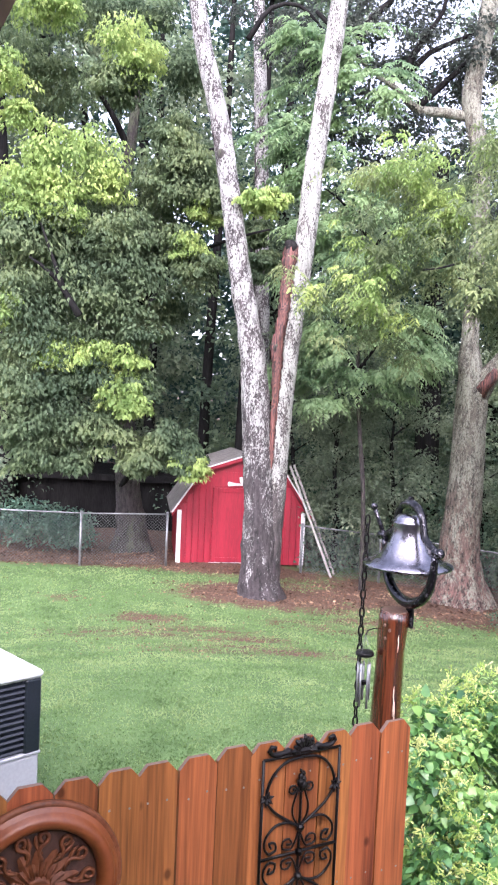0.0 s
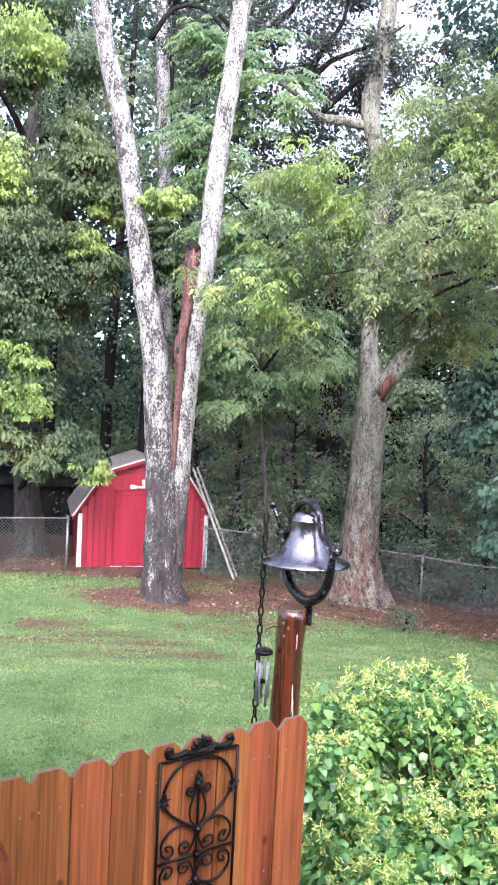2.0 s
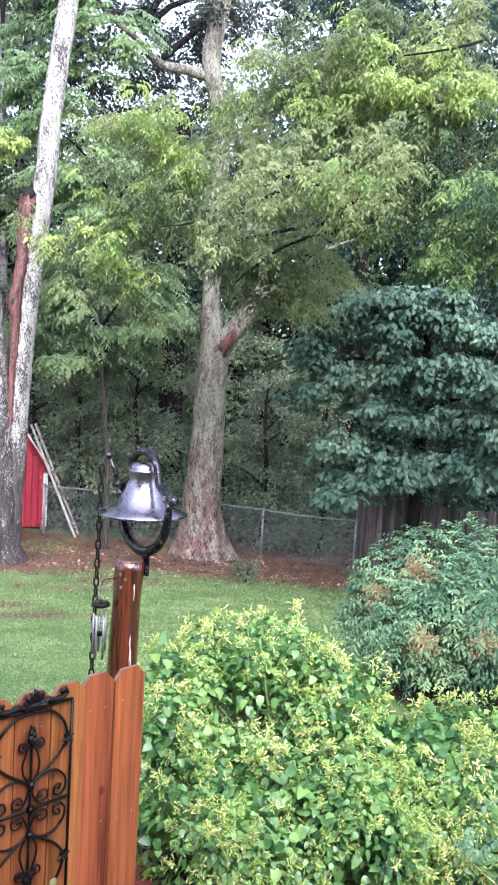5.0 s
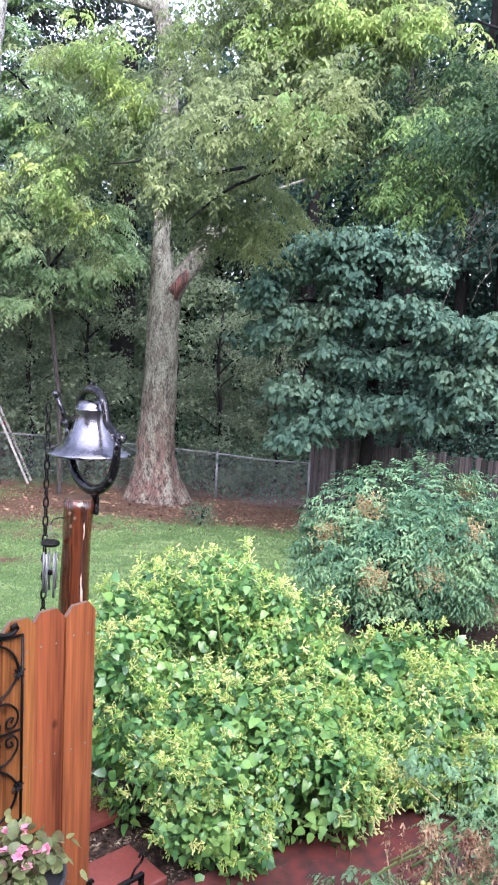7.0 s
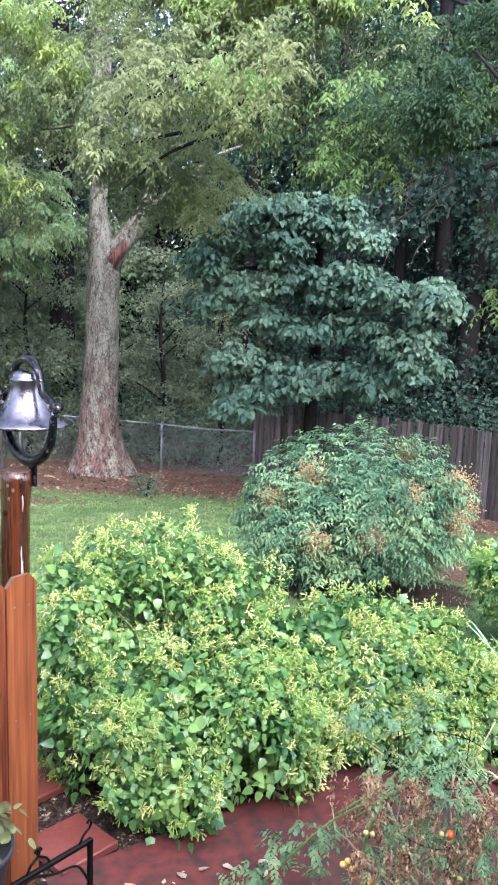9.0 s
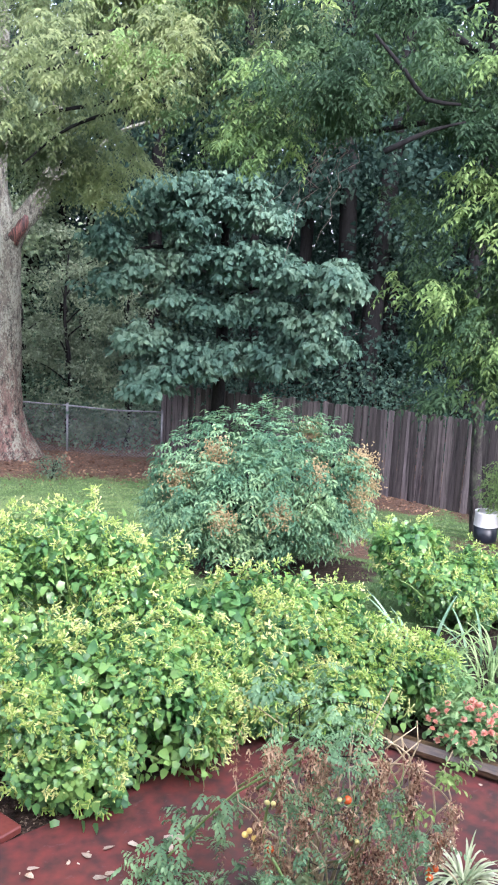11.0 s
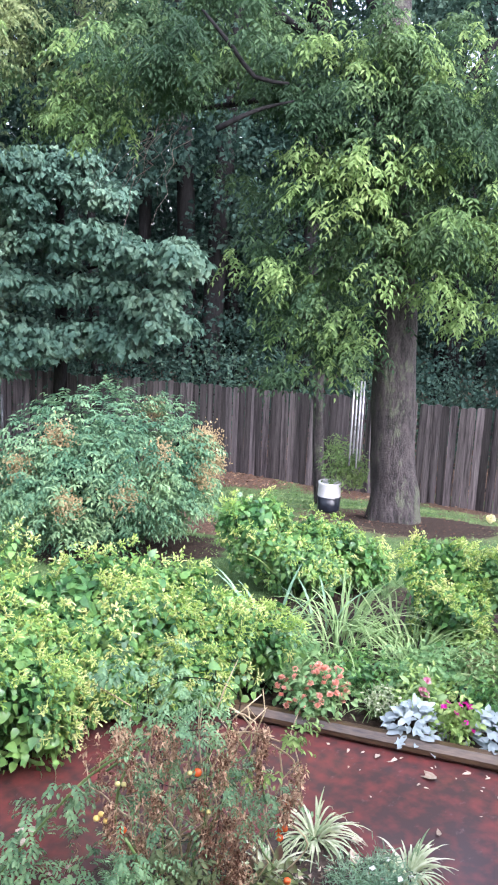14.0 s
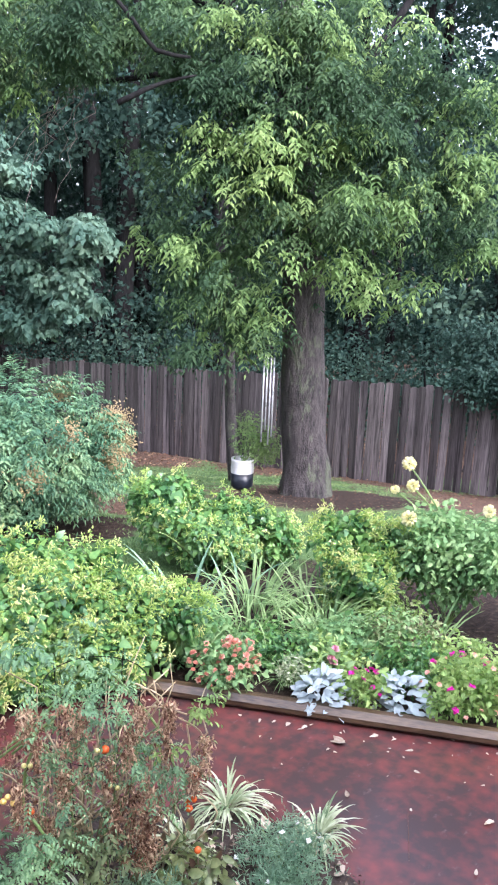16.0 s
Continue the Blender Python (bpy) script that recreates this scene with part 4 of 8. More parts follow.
def feather_tree():
    t = thing("tree", (2.45, 17.9, -1.4), "slender tree with bright green feathered leaves, between two big trunks", "tree")
    off = Vector((-2.45, -17.9, 1.4))
    part("trunk", stem([Vector(p) + off for p in [(2.5, 18.3, -1.6), (2.46, 18.3, 0.46), (2.33, 18.4, 1.86), (2.21, 18.4, 3.24), (2.2, 18.4, 5.6), (2.0, 18.4, 7.6)]], [0.055, 0.048, 0.045, 0.04, 0.03, 0.02], 10, 0.1), LICHEN3, t, smooth=True)
    for e in ((1.2, 17.7, 5.4), (3.1, 17.6, 4.2), (1.4, 17.7, 4.0), (2.9, 17.7, 6.4), (1.3, 17.7, 7.0)):
        part("limb", stem([p + off for p in bend((2.25, 18.4, e[2] - 0.9), (e[0], 18.2, e[2]), -0.12, 5)], [0.04, 0.035, 0.03, 0.025, 0.02, 0.01], 7, 0.1), BARK, t, smooth=True)
    rng = np.random.default_rng(33)
    spots = [(1.18, 18.54, 9.11), (1.67, 18.52, 8.65), (2.11, 18.49, 9.35), (1.60, 18.52, 7.71), (1.15, 18.54, 7.11), (2.10, 18.49, 7.13), (1.68, 18.52, 6.06), (1.20, 18.54, 6.05), (2.27, 18.47, 6.08), (1.38, 18.53, 4.86), (1.98, 18.50, 4.88), (2.65, 18.44, 5.49), (1.31, 18.53, 3.90), (1.91, 18.50, 3.80), (2.50, 18.45, 3.95), (2.94, 18.40, 4.43), (1.83, 18.51, 2.96), (1.22, 18.54, 3.18), (2.43, 18.46, 2.86), (2.88, 18.41, 3.36), (3.33, 18.35, 3.62), (1.25, 18.53, 9.92), (1.73, 18.51, 9.93), (2.84, 18.41, 6.44), (0.86, 18.54, 8.16)]
    base = blobs(rng, 1900, shelves(rng, spots, 6, 0.42, 0.34, 0.18), 0.0)
    way = base - np.array([2.2, 19.4, 0])
    way[:, 2] = 0.1
    way = unit(way) + rng.normal(size=base.shape) * np.array([0.5, 0.5, 0.1])
    P, A, N, L, W = frond_leaves(base + np.array(off), way, 0.60, 8, 0.13, rng, 0.5, 0.34)
    leaves("crown", P, A, N, L, W, LEAF_FERN, t, label="bright green feathered leaves")


feather_tree()


def hanging_tree():
    """The tree by the board fence whose long drooping boughs reach over the garden."""
    t = thing("tree", (8.7, 7.05, -0.62), "large ash-like tree with drooping leafy boughs, beside the board fence", "tree")
    off = Vector((-8.7, -7.05, 0.62))
    s = stem([Vector(p) + off for p in [(8.72, 7.03, -0.95), (8.69, 7.08, -0.3), (8.65, 7.14, 0.15), (8.61, 7.18, 1.2), (8.57, 7.22, 2.21), (8.5, 7.3, 3.18), (8.43, 7.37, 4.11), (8.5, 7.5, 6), (8.6, 7.5, 8)]], [0.31, 0.30, 0.275, 0.26, 0.25, 0.22, 0.2, 0.16, 0.1], 22, 0.07)
    flare(s, (0, 0, -0.14), 0.28, 0.9, 0.4, 9, 12, (-0.05, 0.08))
    part("trunk", s, LICHEN3, t, smooth=True)
    for path, rad in (([(8.5, 7.3, 3.4), (7.9, 8.6, 4.5), (7.4, 10.2, 4.9), (6.4, 11.9, 5.0), (5.2, 13.2, 4.9), (3.6, 13.9, 4.5)], [0.12, 0.085, 0.065, 0.05, 0.035, 0.015]),
                      ([(8.45, 7.35, 4.0), (7.6, 7.9, 4.9), (6.9, 8.6, 5.5), (6.2, 9.4, 6.0)], [0.07, 0.045, 0.03, 0.012]),
                      ([(8.0, 8.4, 4.3), (8.06, 9.2, 4.71), (7.54, 9.6, 5.27)], [0.06, 0.05, 0.03]),
                      ([(8.13, 9.15, 4.5), (7.27, 9.7, 4.3), (7.0, 9.94, 4.5)], [0.045, 0.03, 0.012]),
                      ([(6.4, 11.9, 5.0), (5.2, 12.6, 5.6), (4.3, 12.9, 5.4), (3.4, 13.2, 4.9)], [0.05, 0.04, 0.03, 0.012]),
                      ([(5.6, 12.9, 4.9), (4.6, 13.4, 4.5), (3.9, 13.6, 3.9)], [0.035, 0.025, 0.012]),
                      ([(8.5, 7.4, 5), (9.2, 9.2, 6.2), (9.8, 11, 6.4)], [0.07, 0.05, 0.02]),
                      ([(8.5, 7.3, 3.6), (9.2, 6.9, 4.6), (9.8, 6.6, 5.6)], [0.08, 0.06, 0.03])):
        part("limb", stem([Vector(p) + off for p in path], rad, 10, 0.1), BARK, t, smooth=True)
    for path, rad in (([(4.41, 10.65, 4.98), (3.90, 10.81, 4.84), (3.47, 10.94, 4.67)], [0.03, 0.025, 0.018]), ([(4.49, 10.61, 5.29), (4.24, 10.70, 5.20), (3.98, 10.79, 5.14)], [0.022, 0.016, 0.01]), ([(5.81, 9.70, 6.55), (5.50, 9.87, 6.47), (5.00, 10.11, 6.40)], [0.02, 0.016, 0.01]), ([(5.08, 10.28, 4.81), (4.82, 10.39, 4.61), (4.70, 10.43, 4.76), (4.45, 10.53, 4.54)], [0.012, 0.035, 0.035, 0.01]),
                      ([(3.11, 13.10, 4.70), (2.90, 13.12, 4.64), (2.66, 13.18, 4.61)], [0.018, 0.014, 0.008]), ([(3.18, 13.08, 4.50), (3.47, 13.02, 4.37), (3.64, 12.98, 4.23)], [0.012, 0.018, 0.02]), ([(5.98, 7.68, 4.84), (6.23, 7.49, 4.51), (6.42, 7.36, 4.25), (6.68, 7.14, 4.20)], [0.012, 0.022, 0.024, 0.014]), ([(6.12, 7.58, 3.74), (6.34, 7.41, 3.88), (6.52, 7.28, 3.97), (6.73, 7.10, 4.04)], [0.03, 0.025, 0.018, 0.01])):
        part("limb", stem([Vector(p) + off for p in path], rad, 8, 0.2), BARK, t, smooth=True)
    rng = np.random.default_rng(34)
    for k in range(11):                                # bare drooping twigs under the boughs
        a = Vector((rng.uniform(6.7, 7.4), rng.uniform(9.6, 10.3), rng.uniform(3.9, 4.5)))
        e = a + Vector((rng.uniform(-0.9, -0.2), rng.uniform(0.0, 0.4), rng.uniform(-1.3, -0.4)))
        part("twig", Shape().tube([p + off for p in bend(a, e, -0.08, 7, 0.2, k)], [0.006, 0.006, 0.005, 0.005, 0.004, 0.004, 0.003, 0.002], 4), TWIG, t)
    for k in range(7):                                 # dead twigs low over the fence
        a = Vector((8.9 + rng.uniform(-0.2, 0.3), 8.4 + rng.uniform(-0.3, 0.3), 1.9 + rng.uniform(-0.2, 0.5)))
        e = a + Vector((rng.uniform(-0.9, -0.4), rng.uniform(0.3, 0.7), rng.uniform(-0.7, -0.1)))
        part("twig", Shape().tube([p + off for p in bend(a, e, 0.1, 5, 0.25, k + 40)], [0.008, 0.007, 0.006, 0.005, 0.004, 0.003], 4), TWIG, t)
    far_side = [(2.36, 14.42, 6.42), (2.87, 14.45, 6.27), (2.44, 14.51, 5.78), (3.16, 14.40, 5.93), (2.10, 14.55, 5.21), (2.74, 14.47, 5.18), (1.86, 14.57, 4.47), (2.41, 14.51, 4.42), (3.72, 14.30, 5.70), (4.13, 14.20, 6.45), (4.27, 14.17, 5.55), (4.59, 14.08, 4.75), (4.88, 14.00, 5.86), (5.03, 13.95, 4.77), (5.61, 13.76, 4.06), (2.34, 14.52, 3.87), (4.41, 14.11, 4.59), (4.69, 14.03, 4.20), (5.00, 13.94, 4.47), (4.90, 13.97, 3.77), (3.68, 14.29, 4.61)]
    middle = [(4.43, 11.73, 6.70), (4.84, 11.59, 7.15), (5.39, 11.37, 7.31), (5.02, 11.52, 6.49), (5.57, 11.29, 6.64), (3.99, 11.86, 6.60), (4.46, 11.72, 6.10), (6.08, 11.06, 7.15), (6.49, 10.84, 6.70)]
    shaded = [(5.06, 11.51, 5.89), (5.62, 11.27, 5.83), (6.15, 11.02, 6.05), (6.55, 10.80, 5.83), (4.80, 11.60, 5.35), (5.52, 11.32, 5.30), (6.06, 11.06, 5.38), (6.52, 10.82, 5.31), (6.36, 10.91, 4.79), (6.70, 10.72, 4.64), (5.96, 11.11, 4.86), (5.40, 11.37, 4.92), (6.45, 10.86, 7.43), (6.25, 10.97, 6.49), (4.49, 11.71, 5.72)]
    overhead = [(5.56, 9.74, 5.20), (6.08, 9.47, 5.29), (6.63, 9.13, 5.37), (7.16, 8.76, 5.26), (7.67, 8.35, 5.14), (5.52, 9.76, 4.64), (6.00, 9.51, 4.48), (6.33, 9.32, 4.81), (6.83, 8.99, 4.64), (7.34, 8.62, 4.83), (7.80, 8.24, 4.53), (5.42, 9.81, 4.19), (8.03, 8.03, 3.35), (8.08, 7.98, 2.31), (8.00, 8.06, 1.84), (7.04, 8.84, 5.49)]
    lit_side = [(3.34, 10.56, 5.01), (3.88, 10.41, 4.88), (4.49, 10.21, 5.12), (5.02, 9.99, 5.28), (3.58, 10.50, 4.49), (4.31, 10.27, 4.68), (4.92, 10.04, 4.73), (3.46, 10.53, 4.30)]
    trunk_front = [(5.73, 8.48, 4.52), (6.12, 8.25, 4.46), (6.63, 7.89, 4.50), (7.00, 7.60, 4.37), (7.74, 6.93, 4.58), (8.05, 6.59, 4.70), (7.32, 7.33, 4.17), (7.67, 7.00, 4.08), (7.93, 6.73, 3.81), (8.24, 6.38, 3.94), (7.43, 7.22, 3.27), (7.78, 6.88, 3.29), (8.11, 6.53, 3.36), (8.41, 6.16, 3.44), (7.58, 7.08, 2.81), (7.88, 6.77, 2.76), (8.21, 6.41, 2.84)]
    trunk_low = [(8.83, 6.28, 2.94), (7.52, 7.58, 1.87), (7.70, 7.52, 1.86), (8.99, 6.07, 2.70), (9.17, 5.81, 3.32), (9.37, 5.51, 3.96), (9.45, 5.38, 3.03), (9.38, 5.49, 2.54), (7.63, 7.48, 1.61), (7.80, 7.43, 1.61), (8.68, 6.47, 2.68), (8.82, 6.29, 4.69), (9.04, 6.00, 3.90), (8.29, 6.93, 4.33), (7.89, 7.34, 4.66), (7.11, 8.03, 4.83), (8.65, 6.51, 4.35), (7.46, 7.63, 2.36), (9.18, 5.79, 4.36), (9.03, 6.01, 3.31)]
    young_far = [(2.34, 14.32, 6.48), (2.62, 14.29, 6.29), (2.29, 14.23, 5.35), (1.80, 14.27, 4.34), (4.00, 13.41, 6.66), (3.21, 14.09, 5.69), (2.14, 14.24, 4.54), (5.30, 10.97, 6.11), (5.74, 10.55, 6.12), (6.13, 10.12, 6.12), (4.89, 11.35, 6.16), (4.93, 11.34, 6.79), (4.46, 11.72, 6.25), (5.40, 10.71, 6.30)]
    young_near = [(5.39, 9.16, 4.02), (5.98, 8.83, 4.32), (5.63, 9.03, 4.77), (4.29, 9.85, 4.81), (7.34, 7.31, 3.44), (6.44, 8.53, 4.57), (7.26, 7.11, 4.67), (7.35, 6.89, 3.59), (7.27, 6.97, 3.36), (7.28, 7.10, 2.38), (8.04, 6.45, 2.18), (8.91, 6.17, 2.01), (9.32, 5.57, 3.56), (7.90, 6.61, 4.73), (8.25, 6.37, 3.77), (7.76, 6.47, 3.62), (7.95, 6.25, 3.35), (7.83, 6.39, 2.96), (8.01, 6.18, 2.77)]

    def boughs(name, groups, leaflet, mat, label):
        """Sprays of feathered leaves that hang from each bough's end."""
        base = np.concatenate([blobs(rng, n * len(c), shelves(rng, c, 7, spread, 0.85 * spread, 0.6 * spread), 0.0) for c, n, spread in groups])
        way = rng.normal(size=base.shape) * np.array([1, 1, 0.3]) + np.array([-0.45, -0.4, 0.05])
        P, A, N, L, W = frond_leaves(base + np.array(off), way, 0.26, 4, leaflet, rng, 0.65, 0.37)
        leaves(name, P, A, N, L, W, mat, t, label=label)

    # boughs sorted by brightness; their light and shade sit in the leaf colours
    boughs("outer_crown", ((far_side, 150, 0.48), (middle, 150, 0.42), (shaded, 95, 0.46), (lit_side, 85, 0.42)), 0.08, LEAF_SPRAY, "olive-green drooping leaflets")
    boughs("crown", ((overhead, 125, 0.42), (trunk_front, 150, 0.34), (trunk_low, 80, 0.34)), 0.074, LEAF_ASH, "drooping narrow green leaflets, canopy shade in their dark colour")
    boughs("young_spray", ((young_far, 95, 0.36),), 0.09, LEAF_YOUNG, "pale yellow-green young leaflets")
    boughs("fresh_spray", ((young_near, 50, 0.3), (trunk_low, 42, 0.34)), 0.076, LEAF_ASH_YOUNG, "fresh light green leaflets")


hanging_tree()


def blue_tree():
    t = thing("tree", (8.5, 16.2, -1.6), "small tree with large drooping bluish-green leaves over the fence corner", "tree")
    off = Vector((-8.5, -16.2, 1.6))
    part("trunk", stem([Vector(p) + off for p in [(8.9, 17.0, -1.9), (8.7, 16.4, 0.5), (8.4, 15.8, 2.5), (8.2, 15.4, 4)]], [0.16, 0.13, 0.1, 0.05], 10, 0.1), BARK, t, smooth=True)
    for e in ((6.4, 15.6, 2.8), (9.4, 14.2, 2.2), (7.0, 15.4, 0.9), (9.0, 14.6, 1.1)):
        part("limb", stem([p + off for p in bend((8.5, 15.9, e[2] - 0.3), e, -0.2, 5)], [0.06, 0.05, 0.045, 0.04, 0.03, 0.015], 8, 0.1), BARK, t, smooth=True)
    rng = np.random.default_rng(35)
    spots = [(6.0, 15.6, 2.9), (6.4, 15.5, 3.4), (7.0, 15.3, 3.8), (7.6, 15.0, 3.8), (8.1, 14.7, 3.6), (8.6, 14.3, 3.4), (6.7, 15.4, 2.5), (7.4, 15.1, 2.7), (8.0, 14.8, 2.6), (8.5, 14.5, 2.6), (8.9, 13.8, 2.4), (9.2, 13.2, 1.8), (9.1, 13.6, 1.4), (8.7, 14.2, 1.8), (8.2, 14.7, 1.7), (7.7, 15.0, 1.7), (7.1, 15.2, 1.9), (6.6, 15.4, 1.1), (7.0, 15.2, 0.5), (6.7, 15.4, 0.2), (7.5, 15.0, 0.8), (8.1, 14.8, 0.8), (8.6, 14.4, 0.9), (8.9, 13.9, 0.8), (9.3, 13.2, 1.1), (8.3, 14.7, 4.0), (7.3, 15.1, 3.3), (9.3, 13.0, 2.3), (6.1, 15.6, 2.1)]
    front = [(np.array(c) + np.array(off), rng.uniform(0.34, 0.5)) for c in spots]
    back = [(c + np.array([0.2, 0.8, 0.0]), 0.6) for c, r in front]
    leaves("crown", *dome_leaves(rng, front, 24, 34, 0.125, 0.76, 0.75, 0.8, 0.35), LEAF_BLUE, t, label="large drooping bluish-green leaves", broad=True)
    leaves("inner_crown", *dome_leaves(rng, back, 10, 26, 0.15, 0.76), LEAF_BLUE, t)


blue_tree()


# ---- woods behind the fences ----
GAPS = [(25.5, 4.9, 1.00), (26.2, 3.9, 0.70), (29.7, 5.0, 1.00), (31.1, 4.4, 0.70), (33.5, 3.8, 0.50), (35.1, 3.7, 0.50), (35.1, 1.6, 0.50), (52.3, 13.8, 1.87), (51.7, 12.7, 1.02), (56.1, 10.9, 1.19), (58.1, 9.7, 1.02), (53.9, 12.9, 1.02), (26.3, 3.5, 0.60), (31.5, 4.2, 0.70), (32.5, 3.3, 0.40), (-14.9, 17.5, 0.30), (-16.6, 15.7, 0.36), (-10.6, 12.7, 0.36), (-8.0, 17.8, 0.30), (-5.5, 11.1, 0.24), (-18.4, 14.7, 0.30)]    # where sky shows between the crowns: bearing, height and radius in degrees


def closed(P):
    """Which leaves of the wood do not grow in one of the gaps."""
    d = P - np.array([0.8, 0.4, 1.6])
    az, el = np.degrees(np.arctan2(d[:, 0], d[:, 1])), np.degrees(np.arctan2(d[:, 2], np.hypot(d[:, 0], d[:, 1])))
    near = np.min([np.hypot(az - a, el - h) / r for a, h, r in GAPS], 0)
    return near + 0.5 * np.array([noise.noise(Vector((a * 1.5, h * 1.5, 0))) for a, h in zip(az, el)]) > 0.9


def woods():
    rng = np.random.default_rng(40)
    for k in range(46):
        az, d = -33 + 108 * (k + rng.uniform(0, 1)) / 46, rng.uniform(21.8, 30)
        if az > 20:
            d = rng.uniform(19.5, 27)
        x, y = 0.8 + d * math.sin(radians(az)), 0.4 + d * math.cos(radians(az))
        z, r = float(level(x, y)), rng.uniform(0.10, 0.26)
        t = thing("tree", (x, y, z), "woodland tree behind the fences, with haze and shade in its leaf colours", "tree", "woodland trees")
        lean = rng.uniform(-0.8, 0.8, 2)
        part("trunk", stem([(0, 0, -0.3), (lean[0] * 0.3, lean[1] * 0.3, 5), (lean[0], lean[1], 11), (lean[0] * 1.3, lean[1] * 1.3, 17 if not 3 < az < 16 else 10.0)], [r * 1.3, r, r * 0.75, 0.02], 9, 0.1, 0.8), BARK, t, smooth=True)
        top = rng.uniform(14, 17) if not 3 < az < 16 else rng.uniform(9.4, 11.6)
        lumps = [((rng.normal() * 1.5, rng.normal() * 1.3, h), (rng.uniform(0.8, 1.5), rng.uniform(0.8, 1.5), rng.uniform(0.35, 0.7))) for h in np.linspace(1.6, top, 18)]
        tips = blobs(rng, 410, lumps, 0.2)
        gx, gy = tips[:, 0] + x, tips[:, 1] + y
        tips = tips[np.where(az > 20, (gx - 8.0) * 4.4 + (gy - 17.9) * 2.85 > 2.5, gy > np.where(np.abs(np.degrees(np.arctan2(gx - 0.8, gy - 0.4)) + 3.0) < 2.2, 22.9, 20.0))]
        tips = tips[closed(tips + np.array([x, y, z]))]
        P, A, N, L, W = clump_leaves(tips, 0.24, 12, 0.158, rng, 0.45, width=0.8)
        # leaf colour goes by bearing: shade-dark to the east, paler elsewhere
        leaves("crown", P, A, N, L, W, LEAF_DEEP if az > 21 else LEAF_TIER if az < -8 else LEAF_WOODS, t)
    for x, y, r, h, bark in ((0.05, 22.7, 0.20, 16.0, LICHEN1), (-7.0, 23.0, 0.27, 15.0, BARK)):
        z = float(level(x, y))
        t = thing("tree", (x, y, z), "tall straight grey trunk rising behind the maple", "tree", "woodland trees")
        part("trunk", stem([(0.2, 0, -0.3), (0.0, 0, 5), (-0.3, 0, 11), (-0.6, 0, h)], [r * 1.3, r, r * 0.9, r * 0.5], 12, 0.1, 0.5), bark, t, smooth=True)
        P, A, N, L, W = clump_leaves(blobs(rng, 260, [((0, 0.8, h - 1.0), (1.6, 1.2, 0.8)), ((0.6, 1.2, h - 3), (1.2, 1, 0.6))], 0.2), 0.27, 13, 0.155, rng, 0.45, width=0.8)
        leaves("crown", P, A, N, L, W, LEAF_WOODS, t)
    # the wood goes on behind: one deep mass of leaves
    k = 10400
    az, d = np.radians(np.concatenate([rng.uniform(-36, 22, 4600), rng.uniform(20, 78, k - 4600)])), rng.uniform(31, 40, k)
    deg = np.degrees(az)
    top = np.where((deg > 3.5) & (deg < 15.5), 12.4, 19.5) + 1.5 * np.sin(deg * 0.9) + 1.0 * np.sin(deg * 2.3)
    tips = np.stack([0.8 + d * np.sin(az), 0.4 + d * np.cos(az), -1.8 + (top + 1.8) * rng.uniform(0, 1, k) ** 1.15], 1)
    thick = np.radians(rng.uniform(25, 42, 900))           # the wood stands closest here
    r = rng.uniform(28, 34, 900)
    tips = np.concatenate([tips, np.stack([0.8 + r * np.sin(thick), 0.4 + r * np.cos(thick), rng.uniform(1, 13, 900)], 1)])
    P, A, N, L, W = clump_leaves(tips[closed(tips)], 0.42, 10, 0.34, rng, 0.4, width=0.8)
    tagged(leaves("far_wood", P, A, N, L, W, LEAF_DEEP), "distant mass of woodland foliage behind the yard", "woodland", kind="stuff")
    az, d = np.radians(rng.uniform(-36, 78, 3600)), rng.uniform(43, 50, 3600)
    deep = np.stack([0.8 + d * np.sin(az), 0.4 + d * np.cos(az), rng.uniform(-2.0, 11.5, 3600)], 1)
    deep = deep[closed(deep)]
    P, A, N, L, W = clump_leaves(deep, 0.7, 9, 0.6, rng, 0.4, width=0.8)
    tagged(leaves("far_wood", P, A, N, L, W, LEAF_DEEP), "backdrop leaves behind the nearer trees, darkened as the wood's shaded depth", "woodland", kind="stuff")
    # undergrowth
    tips = []
    for az in np.arange(-34, 76, 0.45):
        for layer in range(4):
            d = rng.uniform(20.6, 22.4) + layer * 1.8
            if az > 24:
                d = d - 20 + 17.6
            x, y = 0.8 + d * math.sin(radians(az)), 0.4 + d * math.cos(radians(az))
            if az > 22 and (x - 8.0) * 4.4 + (y - 17.9) * 2.85 < 3.0:
                continue
            if az < -4 and (layer < 1 and rng.random() < 0.6 or -19 < az < -6):
                continue
            h = (rng.uniform(0.8, 2.0) if layer < 2 else rng.uniform(2.0, 3.6)) * (1.25 if az > -4 else 0.8)
            for q in range(15):
                tips.append((x + rng.normal() * 0.5, y + rng.normal() * 0.4, float(level(x, y)) + h * rng.uniform(0, 1) ** 0.8))
    for a, b in (((1.4, 19.3), (3.0, 19.5)), ((3.0, 19.5), (6.08, 18.95)), ((6.08, 18.95), (8.1, 18.2)), ((-9.0, 18.9), (-6.2, 18.9))):
        for q in range(300):
            s, o = rng.uniform(), 0.25 + abs(rng.normal()) * 0.8
            x, y = a[0] + (b[0] - a[0]) * s + 0.15 * o, a[1] + (b[1] - a[1]) * s + o
            tips.append((x, y, float(level(x, y)) + rng.uniform(0, 1.0 + 0.5 * o)))
    tips = np.array(tips)
    # past 23 degrees the undergrowth takes the leaf colour with shade in it
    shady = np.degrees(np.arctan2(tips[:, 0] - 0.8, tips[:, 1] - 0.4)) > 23
